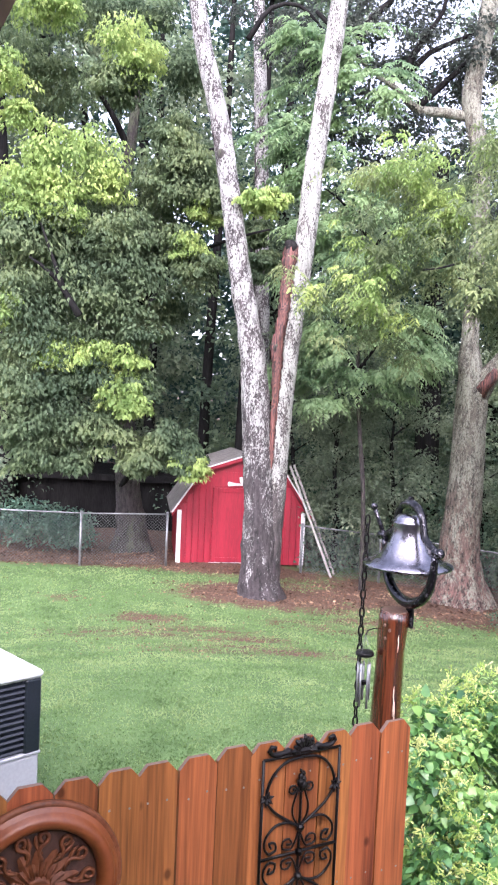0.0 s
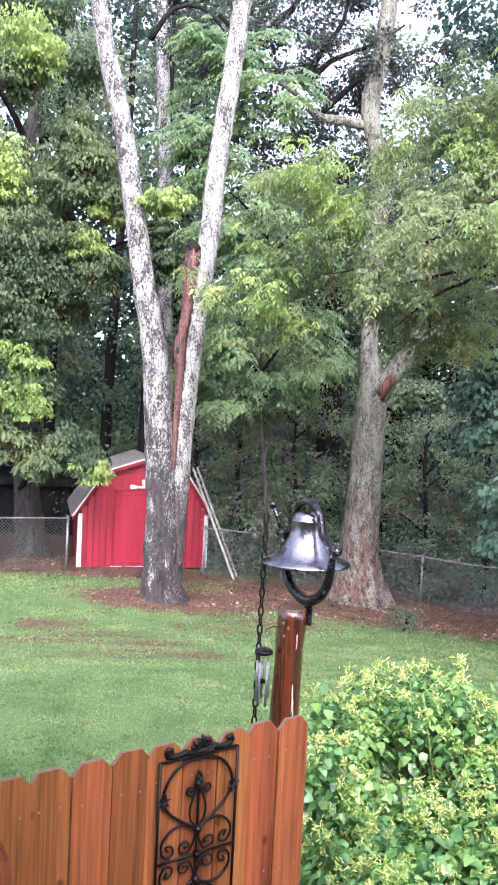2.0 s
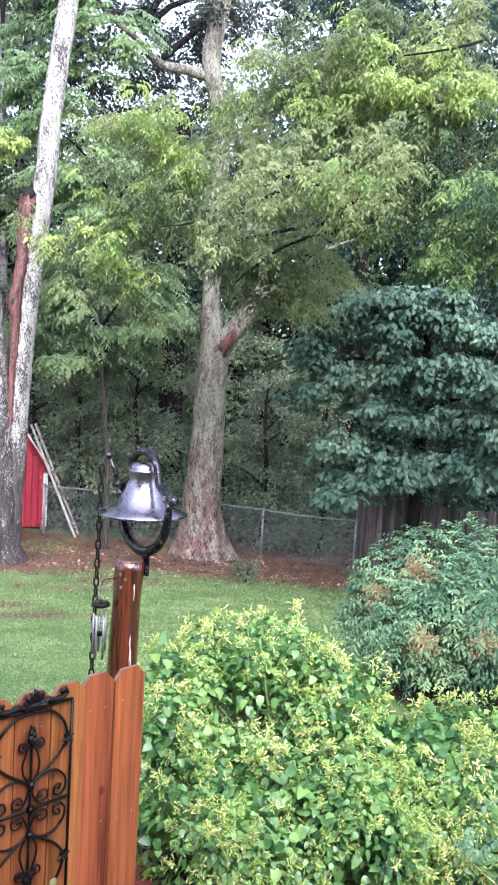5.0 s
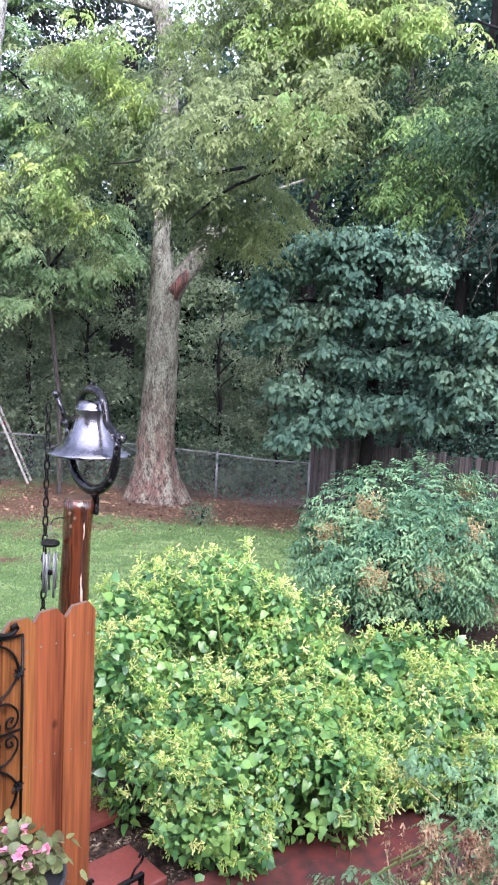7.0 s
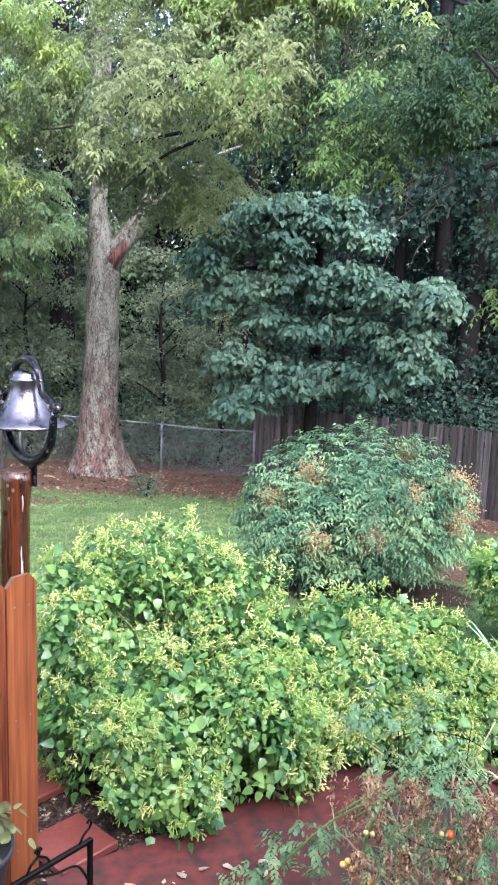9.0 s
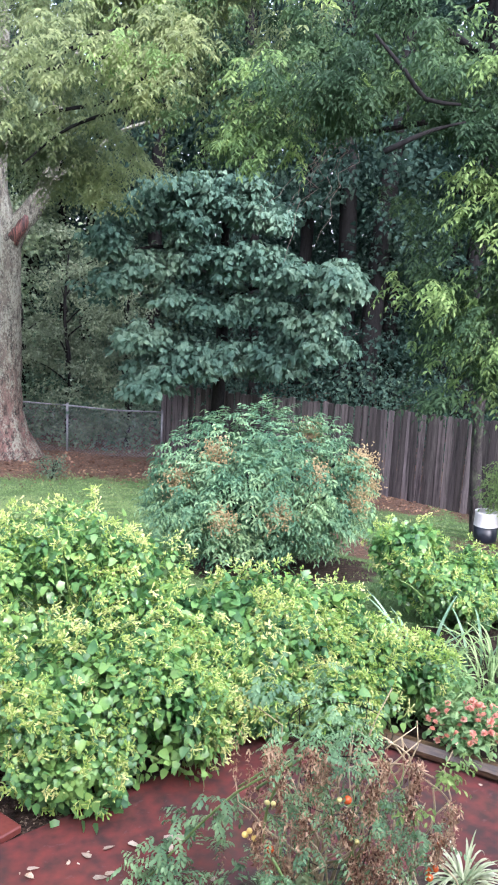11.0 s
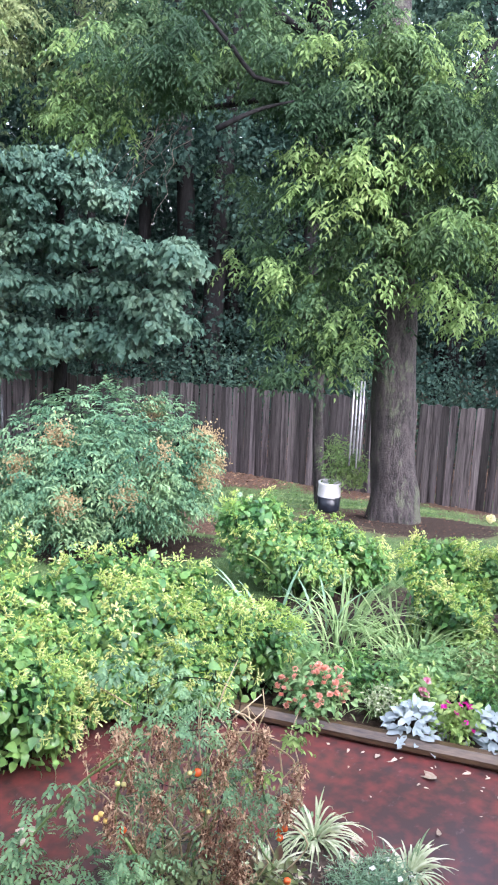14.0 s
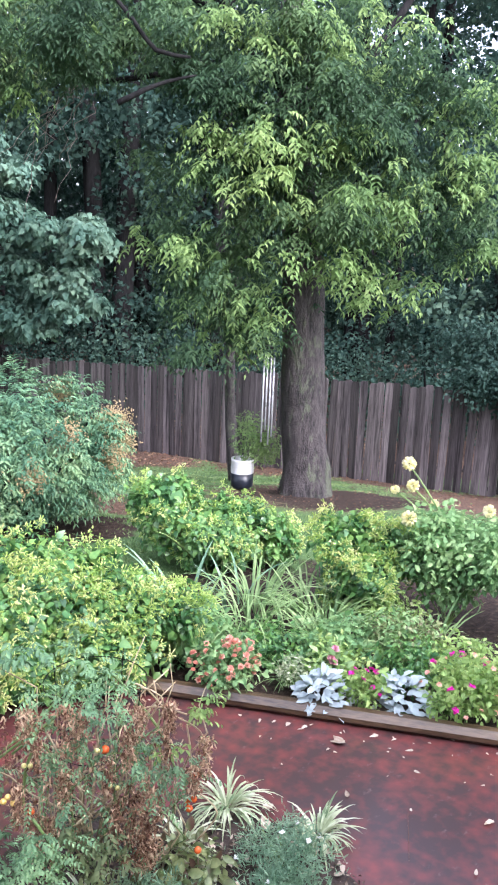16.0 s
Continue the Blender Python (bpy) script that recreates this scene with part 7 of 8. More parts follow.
leafy_plant("dianthus_mound", 3.08, 2.12, 0.02, [((0, 0, 0.08), (0.20, 0.2, 0.11)), ((-0.12, -0.12, 0.06), (0.16, 0.16, 0.08))], 420, 0.035, 0.16, GREYGREEN, "mound of fine grey-green foliage with small white flowers", 109, [(foliage("white_petals", (0.7, 0.7, 0.68), (0.8, 0.8, 0.78), (0.86, 0.86, 0.86), 0.5, 0.3), 9, 0.014, 6, 0.08, "small white flower")], per=8, up=0.3, droop=-0.4, broad=False)
leafy_plant("dianthus_mound", 2.52, 2.28, 0.02, [((0, 0, 0.07), (0.2, 0.16, 0.09))], 260, 0.035, 0.18, GREYGREEN, "low mound of grey-green foliage under the tomato", 110, per=8, up=0.3, droop=-0.4, broad=False)
leafy_plant("leafy_weed", 2.72, 2.32, 0.02, [((0, 0, 0.08), (0.16, 0.14, 0.08))], 60, 0.05, 0.6, LEAF_BEGONIA, "yellowing low plant in the bed under the tomato", 111)
leafy_plant("leafy_weed", 4.62, 3.15, 0.0, [((0, 0, 0.14), (0.3, 0.25, 0.14)), ((0.35, -0.2, 0.14), (0.25, 0.25, 0.14))], 330, 0.045, 0.55, LEAF_DAHLIA, "mixed low green plants filling the bed", 112)
leafy_plant("leafy_weed", 5.0, 2.9, 0.0, [((0, 0, 0.15), (0.25, 0.25, 0.15))], 160, 0.045, 0.4, LEAF_BEGONIA, "straggly olive-green low plant in the bed", 113)
leafy_plant("leafy_weed", 4.0, 3.75, 0.0, [((0, 0, 0.14), (0.3, 0.22, 0.14))], 220, 0.048, 0.55, LEAF_DAHLIA, "mixed low green leaves behind the salmon flowers", 114)

for x, y, sd, lab in ((4.45, 3.05, 171, "light green low leaves between the daylilies"), (4.75, 2.72, 172, "light green low leaves behind the silver mounds"), (5.05, 2.55, 173, "light green leaves in front of the dahlia"), (4.30, 3.42, 174, "light green weeds behind the salmon flowers"), (5.2, 3.2, 175, "light green leaves under the budded shrub")):
    leafy_plant("leafy_weed", x, y, 0.0, [((0, 0, 0.12), (0.24, 0.22, 0.13))], 130, 0.042, 0.5, LEAF_PETUNIA if sd % 2 else LEAF_BUSH, lab, sd)
strap_plant("daylily_clump", 4.62, 3.25, 0, 46, 0.42, 0.016, 1.9, STRAP, "low arching pale daylily leaves", "plant", 176, 0.16, 1.5)
strap_plant("daylily_clump", 5.15, 2.85, 0, 46, 0.45, 0.016, 1.8, STRAP, "low arching pale leaves before the dahlia", "plant", 177, 0.16, 1.6)


def dahlia():
    t = leafy_plant("dahlia_plant", 5.62, 3.02, 0.0, [((0, 0.1, 0.55), (0.3, 0.3, 0.26)), ((0.1, -0.25, 0.55), (0.32, 0.28, 0.24)), ((-0.05, 0.0, 0.32), (0.16, 0.2, 0.16)), ((0.25, -0.55, 0.55), (0.3, 0.3, 0.24)), ((-0.12, 0.25, 0.46), (0.16, 0.16, 0.16))], 1500, 0.052, 0.6, LEAF_DAHLIA, "tall dahlia plant with big leaves and cream-yellow flowers", 121, per=4, droop=0.5)
    rng = np.random.default_rng(122)
    heads = [((-0.11, 0.34, 1.07), 0.055), ((-0.09, 0.31, 0.92), 0.05), ((-0.15, 0.41, 0.88), 0.035), ((-0.24, 0.22, 0.745), 0.06), ((0.02, 0.2, 0.8), 0.035), ((0.18, -0.12, 0.8), 0.05)]
    for c, r in heads:
        part("flower_stem", Shape().tube(bend((0.1, 0, 0.45), (c[0], c[1], c[2] - 0.01), -0.04, 5), 0.006, 5), STALK, t, smooth=True)
        k = 130
        d = unit(rng.normal(size=(k, 3)))
        leaves("flower", np.array(c) + d * r * 0.35, d, np.cross(d, unit(rng.normal(size=(k, 3)))), r * 0.62, r * 0.36, PETAL_CREAM, t, True, 0.2, -0.1, "round cream-yellow dahlia flower")


dahlia()

# ---- bed edging, pavers, fallen leaves ----
EDGE_A, EDGE_B = Vector((3.38, 3.77, 0)), Vector((5.71, 0.32, 0))
d_edge = (EDGE_B - EDGE_A).normalized()
yaw_edge = math.degrees(math.atan2(d_edge.y, d_edge.x))
for k in range(2):
    c = EDGE_A + d_edge * (1.35 + 3.22 * k)
    ob = thing("landscape_timber", (c.x + 0.02, c.y + 0.015, 0.05), "worn brown landscape timber edging the flower bed", "timber", "bed edging timbers", turn=yaw_edge)
    part("beam", Shape().box((3.2, 0.10, 0.085), None, 0.03), TIMBER, ob)
    for e in (-1, 1):
        part("end_cut", Shape().box((0.006, 0.07, 0.07), Matrix.Translation((e * 1.601, 0, 0)), 0.002), CEDAR_END, ob, "sawn end of the timber")
soil_bed = Shape()
outline = [(1.95, 2.55), (2.30, 2.95), (2.75, 2.92), (3.12, 2.62), (3.37, 2.2), (3.27, 1.98), (3.12, 0.9), (2.0, 0.9), (1.8, 1.8)]
ring = [Vector((*a, 0)).lerp(Vector((*b, 0)), k / 8) for a, b in zip(outline, outline[1:] + outline[:1]) for k in range(8)]
outline = [(q.x + 0.06 * noise.noise(q * 5.0), q.y + 0.06 * noise.noise(q * 5.0 + Vector((9, 3, 0)))) for q in ring]
turn = len(outline)
top = [(x, y, 0.03) for x, y in outline]
soil_bed.add(top + [(x, y, 0.0) for x, y in outline], [tuple(range(turn))[::-1]] + [(a, (a + 1) % turn, (a + 1) % turn + turn, a + turn) for a in range(turn)])
tagged(part("soil_bed", soil_bed, SOIL), "dark mulched planting bed set into the walk", "soil", kind="structure")
for x, y, w in ((1.39, 3.74, -65), (1.30, 4.28, -65)):
    ob = part("paver", Shape().box((0.30, 0.30, 0.04), None, 0.006), PAVER)
    ob.matrix_basis = pose(x, y, 0.012, 0, 0, w)
    tagged(ob, "square red concrete paver on dark soil", "paver", "red pavers")
rng_l = np.random.default_rng(130)
single = [(3.99, 2.56, 0.085), (4.16, 2.48, 0.050), (4.05, 2.18, 0.035), (3.65, 2.26, 0.050), (4.02, 1.73, 0.060), (3.66, 1.60, 0.040), (3.91, 2.77, 0.040), (4.19, 2.28, 0.045), (4.42, 2.19, 0.060), (4.16, 1.96, 0.012), (4.31, 1.92, 0.015), (4.10, 2.27, 0.020), (3.79, 2.01, 0.024)]
for k in range(150):
    s = rng_l.uniform(0.0, 3.2)
    p = EDGE_A + d_edge * s + Vector((-0.83, -0.56, 0)) * (abs(rng_l.normal()) * 0.35 + 0.08)
    size = rng_l.uniform(0.012, 0.03)
    if 30 < k < 75:                                    # blown under the shrubs
        p, size = Vector((rng_l.uniform(1.5, 2.3), rng_l.uniform(2.85, 3.4), 0)), rng_l.uniform(0.015, 0.07)
    elif 75 <= k < 110:                                # caught along the timber
        p, size = EDGE_A + d_edge * s + Vector((-0.83, -0.56, 0)) * (abs(rng_l.normal()) * 0.02 + 0.07), rng_l.uniform(0.012, 0.045)
    elif 110 <= k < 140:                               # dry leaves on the soil round the spider plants
        p, size = Vector((rng_l.uniform(2.75, 3.35), rng_l.uniform(1.95, 2.5), 0.022)), rng_l.uniform(0.03, 0.075)
    elif k >= 140:
        p, size = Vector((rng_l.uniform(1.5, 4.2), rng_l.uniform(2.2, 3.4), 0)), rng_l.uniform(0.006, 0.012)
    if k < len(single):
        p, size = Vector((single[k][0], single[k][1], 0)), single[k][2]
    a = rng_l.uniform(0, 6.3)
    ob = leaves("fallen_leaf", [(0, 0, 0)], [(math.cos(a), math.sin(a), 0.0)], np.array([(rng_l.normal() * 0.12, rng_l.normal() * 0.12, 1.0)]), size, size * (0.9 if k == 0 else rng_l.uniform(0.35, 0.65)), DRY_LEAF, None, True, 0.12, rng_l.uniform(-0.06, 0.08), lobed=k == 0)
    ob.matrix_basis = pose(p.x, p.y, 0.02 + p.z)
    tagged(ob, "tan fallen leaf on dark soil" if 110 <= k < 140 else "pale tan fallen leaf on the wet walk", "leaf", "fallen leaves")

ob = part("control_joint", Shape().box((0.31, 0.0013, 0.006), None), CARVED)
ob.matrix_basis = pose(3.653, 1.924, 0.0085, 0, 0, -143.3)
tagged(ob, "dark narrow joint across the stained concrete walk", "joint", kind="structure")

# mulch crumbs on the soil
k = 7000
rng_m = np.random.default_rng(131)
xy = np.concatenate([np.stack([rng_m.uniform(1.9, 3.45, k // 2), rng_m.uniform(1.4, 2.9, k // 2)], 1), np.stack([rng_m.uniform(1.2, 2.0, k // 2), rng_m.uniform(3.55, 4.6, k // 2)], 1)])
P = np.concatenate([xy, np.where(np.arange(k) < k // 2, 0.04, -0.02)[:, None]], 1)
P = P[(P[:, 2] < 0) | ((P[:, 0] > 2.1) & (P[:, 0] < 3.3) & (P[:, 1] < 2.6))]
L = rng_m.uniform(0.008, 0.035, len(P))
CHIP = foliage("bark_chips", (0.02, 0.013, 0.01), (0.08, 0.05, 0.035), (0.42, 0.36, 0.27), 0.8, 0.0, 14.0)
tagged(leaves("mulch_chips", P, rng_m.normal(size=P.shape) * np.array([1, 1, 0.15]), rng_m.normal(size=P.shape) * 0.4 + np.array([0, 0, 1.0]), L, L * 0.45, CHIP), "dark bark mulch with pale chips", "mulch", kind="stuff")


# ---- lawn blades and leaf litter ----
def lawn_blades():
    rng = np.random.default_rng(140)
    k = 260000
    d = 3.9 + 14.5 * rng.random(k) ** 1.45
    az = np.radians(np.where(rng.random(k) < 0.8, rng.uniform(-22, 36, k), rng.uniform(36, 66, k)))
    x, y = 0.8 + d * np.sin(az), 0.4 + d * np.cos(az)
    b = HOW_BARE(x, y)
    tuft = np.array([noise.noise(Vector((u * 2.2, v * 2.2, 2.0))) + 0.7 * noise.noise(Vector((u * 7.0, v * 7.0, 5.0))) for u, v in zip(x, y)])
    keep = (rng.random(k) > b * 1.3) & (y > 3.9) & (rng.random(k) < 0.9 + 0.25 * tuft)
    x, y, d, tuft = x[keep], y[keep], d[keep], tuft[keep]
    m = len(x)
    P = np.stack([x, y, TURF(x, y) - 0.004], 1)
    A = rng.normal(size=(m, 3)) * np.array([1.1, 1.1, 0.1]) + np.array([0, 0, 0.9])
    L = rng.uniform(0.014, 0.034, m) * (0.9 + d * 0.045) * (1 + 0.5 * np.clip(tuft, -0.4, 0.6))
    tagged(leaves("grass_blades", P, A, rng.normal(size=(m, 3)) * np.array([1, 1, 0.3]), L, 0.0042 + d * 0.0011, GRASS, None, False, 0.2, 0.25), "short damp green lawn grass", "grass", kind="stuff")
    # litter under the trees
    k = 40000
    d = rng.uniform(8, 20.5, k)
    az = np.radians(rng.uniform(-22, 62, k))
    x, y = 0.8 + d * np.sin(az), 0.4 + d * np.cos(az)
    keep = rng.random(k) < (HOW_BARE(x, y) ** 2 + 0.012) * np.where(y < 9, 0.25, 1.0)
    x, y = x[keep], y[keep]
    m = len(x)
    P = np.stack([x, y, TURF(x, y) + 0.012], 1)
    L = rng.uniform(0.04, 0.10, m) * np.clip(np.hypot(x - 0.8, y - 0.4) / 17, 0.4, 1) ** 2
    LIT = foliage("leaf_litter", (0.05, 0.028, 0.02), (0.16, 0.09, 0.06), (0.36, 0.25, 0.16), 0.8, 0.0, 1.5)
    tagged(leaves("leaf_litter", P, rng.normal(size=(m, 3)) * np.array([1, 1, 0.2]), rng.normal(size=(m, 3)) * 0.5 + np.array([0, 0, 1.0]), L, L * 0.6, LIT), "brown fallen leaves and bark on bare earth", "leaf litter", kind="stuff")


lawn_blades()


# ---- bell on its post ----
RESIN = surface("pale_resin", (0.45, 0.32, 0.24), (0.62, 0.5, 0.4), 20, 80, 0.4, 0.1)
def bell_post():
    t = thing("bell_post", (1.26, 4.17, -0.03), "wet reddish-brown peeled cedar log post", "post")
    p, r = refine([(-0.055, 0, -0.1), (-0.052, 0, 1.14), (-0.038, -0.01, 1.68)], [0.07, 0.069, 0.067], 0.08)
    part("log", Shape().tube(p, r, 20, 0.12), LOG, t, smooth=True)
    part("log_end", Shape().lathe([(0.0001, 1.684), (0.058, 1.684), (0.065, 1.676)], 20, Matrix.Translation((-0.038, -0.01, 0))), CEDAR_END, t)
    for a, z in ((3.9, 1.62), (4.3, 1.60), (4.0, 1.56)):
        part("peeled_scar", Shape().ball((-0.038 + 0.064 * math.cos(a), -0.01 + 0.066 * math.sin(a), z), 0.007, 8, 5, 1.3), CEDAR_END, t)
    for a, lo, hi in ((-1.38, 1.20, 1.34), (-1.30, 1.14, 1.27), (-1.25, 1.50, 1.58)):
        q = [(-0.045 + 0.0695 * math.cos(a + 0.02 * k % 0.05), -0.004 + 0.0695 * math.sin(a), lo + (hi - lo) * k / 4) for k in range(5)]
        part("resin_drip", Shape().tube(q, [0.0015, 0.003, 0.0025, 0.0035, 0.001], 6), RESIN, t, "pale dried resin drip", True)


def dinner_bell():
    t = thing("dinner_bell", (1.268, 4.14, 1.655), "glossy black cast-iron dinner bell on a forked yoke", "bell", turn=-68)
    z0 = 0.215
    prof = [(0.0001, z0 + 0.236), (0.03, z0 + 0.234), (0.058, z0 + 0.227), (0.066, z0 + 0.215), (0.066, z0 + 0.206), (0.076, z0 + 0.203), (0.079, z0 + 0.195), (0.076, z0 + 0.187), (0.078, z0 + 0.15), (0.09, z0 + 0.11), (0.11, z0 + 0.075), (0.13, z0 + 0.045), (0.165, z0 + 0.02), (0.203, z0 + 0.008), (0.207, z0 + 0.0), (0.203, z0 - 0.006), (0.16, z0 + 0.006), (0.12, z0 + 0.035), (0.098, z0 + 0.075), (0.08, z0 + 0.13), (0.07, z0 + 0.2), (0.0001, z0 + 0.225)]
    part("bell", Shape().lathe(prof, 48), BELL, t, "black flared bell", True)
    part("clapper", Shape().tube([(0, 0, z0 + 0.2), (0, 0, z0 + 0.02)], 0.008, 8).ball((0, 0, z0 - 0.012), 0.03, 12, 8), BELL, t, smooth=True)
    u = [(0.222 * math.cos(a), 0, 0.30 - 0.258 * max(math.sin(a), 0) ** 0.75) for a in np.linspace(-0.05, math.pi + 0.05, 29)]
    part("fork", Shape().tube(u, [0.016 + 0.010 * math.sin(math.pi * k / 28) for k in range(29)], 10), BELL_FRAME, t, "black U-shaped iron fork", True)
    part("mounting_strap", Shape().box((0.05, 0.02, 0.10), Matrix.Translation((0.0, 0.026, -0.03)), 0.005), BELL_FRAME, t)
    y2 = [(0.225, 0, 0.315), (0.19, 0, 0.33), (0.135, 0, 0.36), (0.12, 0, 0.40), (0.102, 0, 0.45), (0.055, 0, 0.487), (0, 0, 0.498), (-0.055, 0, 0.487), (-0.102, 0, 0.45), (-0.12, 0, 0.40), (-0.135, 0, 0.36), (-0.19, 0, 0.33), (-0.225, 0, 0.315)]
    p, r = refine(y2, [0.016, 0.018, 0.018, 0.017, 0.018, 0.02, 0.022, 0.02, 0.018, 0.017, 0.018, 0.018, 0.016], 0.02)
    part("yoke", Shape().tube(p, r, 10), BELL_FRAME, t, "black hooped yoke over the bell", True)
    part("crown_nut", Shape().lathe([(0.0001, 0.532), (0.012, 0.529), (0.014, 0.512), (0.02, 0.507), (0.02, 0.49), (0.0001, 0.49)], 8), BELL_FRAME, t)
    for sx in (-1, 1):
        part("pivot", Shape().tube([(sx * 0.20, 0, 0.312), (sx * 0.255, 0, 0.312)], 0.022, 12).ball((sx * 0.258, 0, 0.312), 0.024, 10, 6), BELL_FRAME, t, smooth=True)
    part("crank_arm", Shape().tube([(-0.235, 0, 0.312), (-0.245, -0.02, 0.37), (-0.25, -0.05, 0.445)], [0.014, 0.011, 0.010], 8).ball((-0.25, -0.052, 0.45), 0.018, 10, 6), BELL_FRAME, t, smooth=True)


bell_post()
dinner_bell()


def bell_chain():
    top = Vector((1.078, 4.17, 2.08))
    t = thing("chain", top, "black iron pull chain hanging from the bell crank", "chain")
    pts = [(0.0115 * math.cos(a), 0, 0.0265 * math.sin(a)) for a in np.linspace(0, 2 * math.pi, 13)[:-1]]
    me = Shape().tube(pts, 0.0044, 6, closed=True).mesh("link", True)
    me.materials.append(IRON)
    for k in range(24):
        ob = part("link", me, IRON, t)
        ob.matrix_basis = pose(-0.0012 * k * 0.4, 0, -0.018 - 0.0432 * k, 0, 0, 90 * (k % 2) + 20)


bell_chain()


def small_chime():
    t = thing("wind_chime", (1.092, 4.13, 1.505), "small wind chime with silver tubes hanging on the post", "wind chime")
    part("disc", Shape().lathe([(0.0001, -0.045), (0.038, -0.045), (0.043, -0.052), (0.043, -0.062), (0.036, -0.066), (0.0001, -0.066)], 20), IRON, t, smooth=True)
    for k in range(5):
        w = k * 2 * math.pi / 5 + 0.3
        c = (0.028 * math.cos(w), 0.028 * math.sin(w))
        part("tube", Shape().tube([(*c, -0.10), (*c, -0.275 - 0.008 * k)], 0.0056, 10), STEEL, t, "silver chime tube", True)
        part("string", Shape().tube([(0, 0, 0.03), (*c, -0.045)], 0.001, 4), WIRE, t)
        part("string", Shape().tube([(*c, -0.06), (*c, -0.10)], 0.001, 4), WIRE, t)
    part("striker", Shape().lathe([(0.0001, -0.18), (0.016, -0.185), (0.016, -0.2), (0.0001, -0.205)], 14), IRON, t)
    part("hook", Shape().tube([(0, 0, 0.03), (0.01, 0.01, 0.05), (0.04, 0.03, 0.055), (0.07, 0.035, 0.05)], 0.003, 6), IRON, t)


small_chime()


# ---- iron trellis and medallion on the fence ----
def trellis():
    t = thing("iron_trellis", (0, 0, 0), "black wrought-iron trellis panel with scrolls and leaf ornaments", "trellis")
    t.matrix_basis = fence_at(-0.37, 0.026, 0.954)
    hw, hh = 0.165, 0.367
    for x in (-hw, hw):
        part("side_bar", Shape().tube([(x, 0, -hh), (x, 0, hh)], 0.006, 6), IRON, t, smooth=True)
    for z in (-hh, 0, hh):
        part("cross_bar", Shape().tube([(-hw, 0, z), (hw, 0, z)], 0.0055, 6), IRON, t, smooth=True)
    for up in (1, -1):
        def put(path, r, name="scroll"):
            p, q = refine([(x, 0, z * up) for x, _, z in path], [r] * len(path), 0.012)
            part(name, Shape().tube(p, q, 6), IRON, t, smooth=True)
        for sx in (-1, 1):
            put([(0, 0, 0.355), (sx * 0.07, 0, 0.345), (sx * 0.125, 0, 0.30), (sx * 0.148, 0, 0.23), (sx * 0.118, 0, 0.175), (sx * 0.06, 0, 0.13), (0, 0, 0.092)], 0.0055, "hoop")
            put([(0, 0, 0.092), (sx * 0.028, 0, 0.13), (sx * 0.034, 0, 0.17), (sx * 0.022, 0, 0.21), (sx * 0.01, 0, 0.245)], 0.004)
            put([(0, 0, 0.092), (sx * 0.05, 0, 0.118), (sx * 0.105, 0, 0.115), (sx * 0.145, 0, 0.075), (sx * 0.145, 0, 0.035), (sx * 0.125, 0, 0.014)] + [(sx * (0.118 + 0.022 * math.cos(a)), 0, 0.036 + 0.022 * math.sin(a)) for a in (-1.2, -2.6, -4.0, -5.2)] + [(sx * 0.118, 0, 0.036)], 0.0048)
            put([(0, 0, 0.092), (sx * 0.012, 0, 0.05), (sx * 0.03, 0, 0.018)] + [(sx * (0.052 + 0.022 * math.cos(a)), 0, 0.036 + 0.022 * math.sin(a)) for a in (-1.9, -0.6, 0.7, 2.0, 3.2)] + [(sx * 0.052, 0, 0.036)], 0.0042)
            put([(sx * 0.004, 0, 0.225), (sx * 0.02, 0, 0.24)] + [(sx * (0.036 + 0.016 * math.cos(a)), 0, 0.238 + 0.016 * math.sin(a)) for a in (2.2, 0.9, -0.4, -1.7, -3.0)] + [(sx * 0.036, 0, 0.238)], 0.0042)
            leafs = Shape()
            for j in range(6):                         # small pointed leaves bound round the hoop
                w = j * 1.05 + 0.3
                c, u = Vector((sx * 0.147, -0.002, up * 0.226)), Vector((math.cos(w), -0.25, math.sin(w)))
                leafs.tube([c, c + u * 0.014, c + u * 0.029], [0.004, 0.0075, 0.001], 5)
            part("leaf_ornament", leafs, IRON, t)
        put([(0, 0, 0.0), (0, 0, 0.25)], 0.0055, "centre_rod")
        fin = Shape()
        for j in range(6):
            fin.ball((0.006 * (-1) ** j, -0.003, up * (0.25 + 0.011 * j)), 0.016 - 0.002 * j, 8, 5, 1.3)
        part("finial", fin, IRON, t)
        for z in (0.092, 0.0):
            part("collar", Shape().ball((0, -0.004, up * z), 0.016, 8, 5), IRON, t)
    part("crest", Shape().tube([(-0.05, -0.003, hh + 0.010), (-0.02, -0.006, hh + 0.018), (0.02, -0.006, hh + 0.018), (0.05, -0.003, hh + 0.010)], [0.008, 0.013, 0.013, 0.008], 8), IRON, t, "cast leaf crest")
    for j in range(9):                                 # fan of curled, pointed leaves
        w = math.pi * (0.04 + 0.92 * j / 8)
        a, c = math.cos(w), math.sin(w)
        reach = 1.0 - 0.12 * (j % 2)
        part("crest_leaf", Shape().tube([(0.010 * a, -0.004, hh + 0.014 + 0.010 * c), (0.028 * a, -0.012, hh + 0.012 + 0.030 * c), (0.044 * a * reach, -0.014, hh + 0.010 + 0.054 * c * reach), (0.058 * a * reach, -0.006, hh + 0.006 + 0.070 * c * reach)], [0.005, 0.010, 0.011, 0.002], 5), IRON, t)
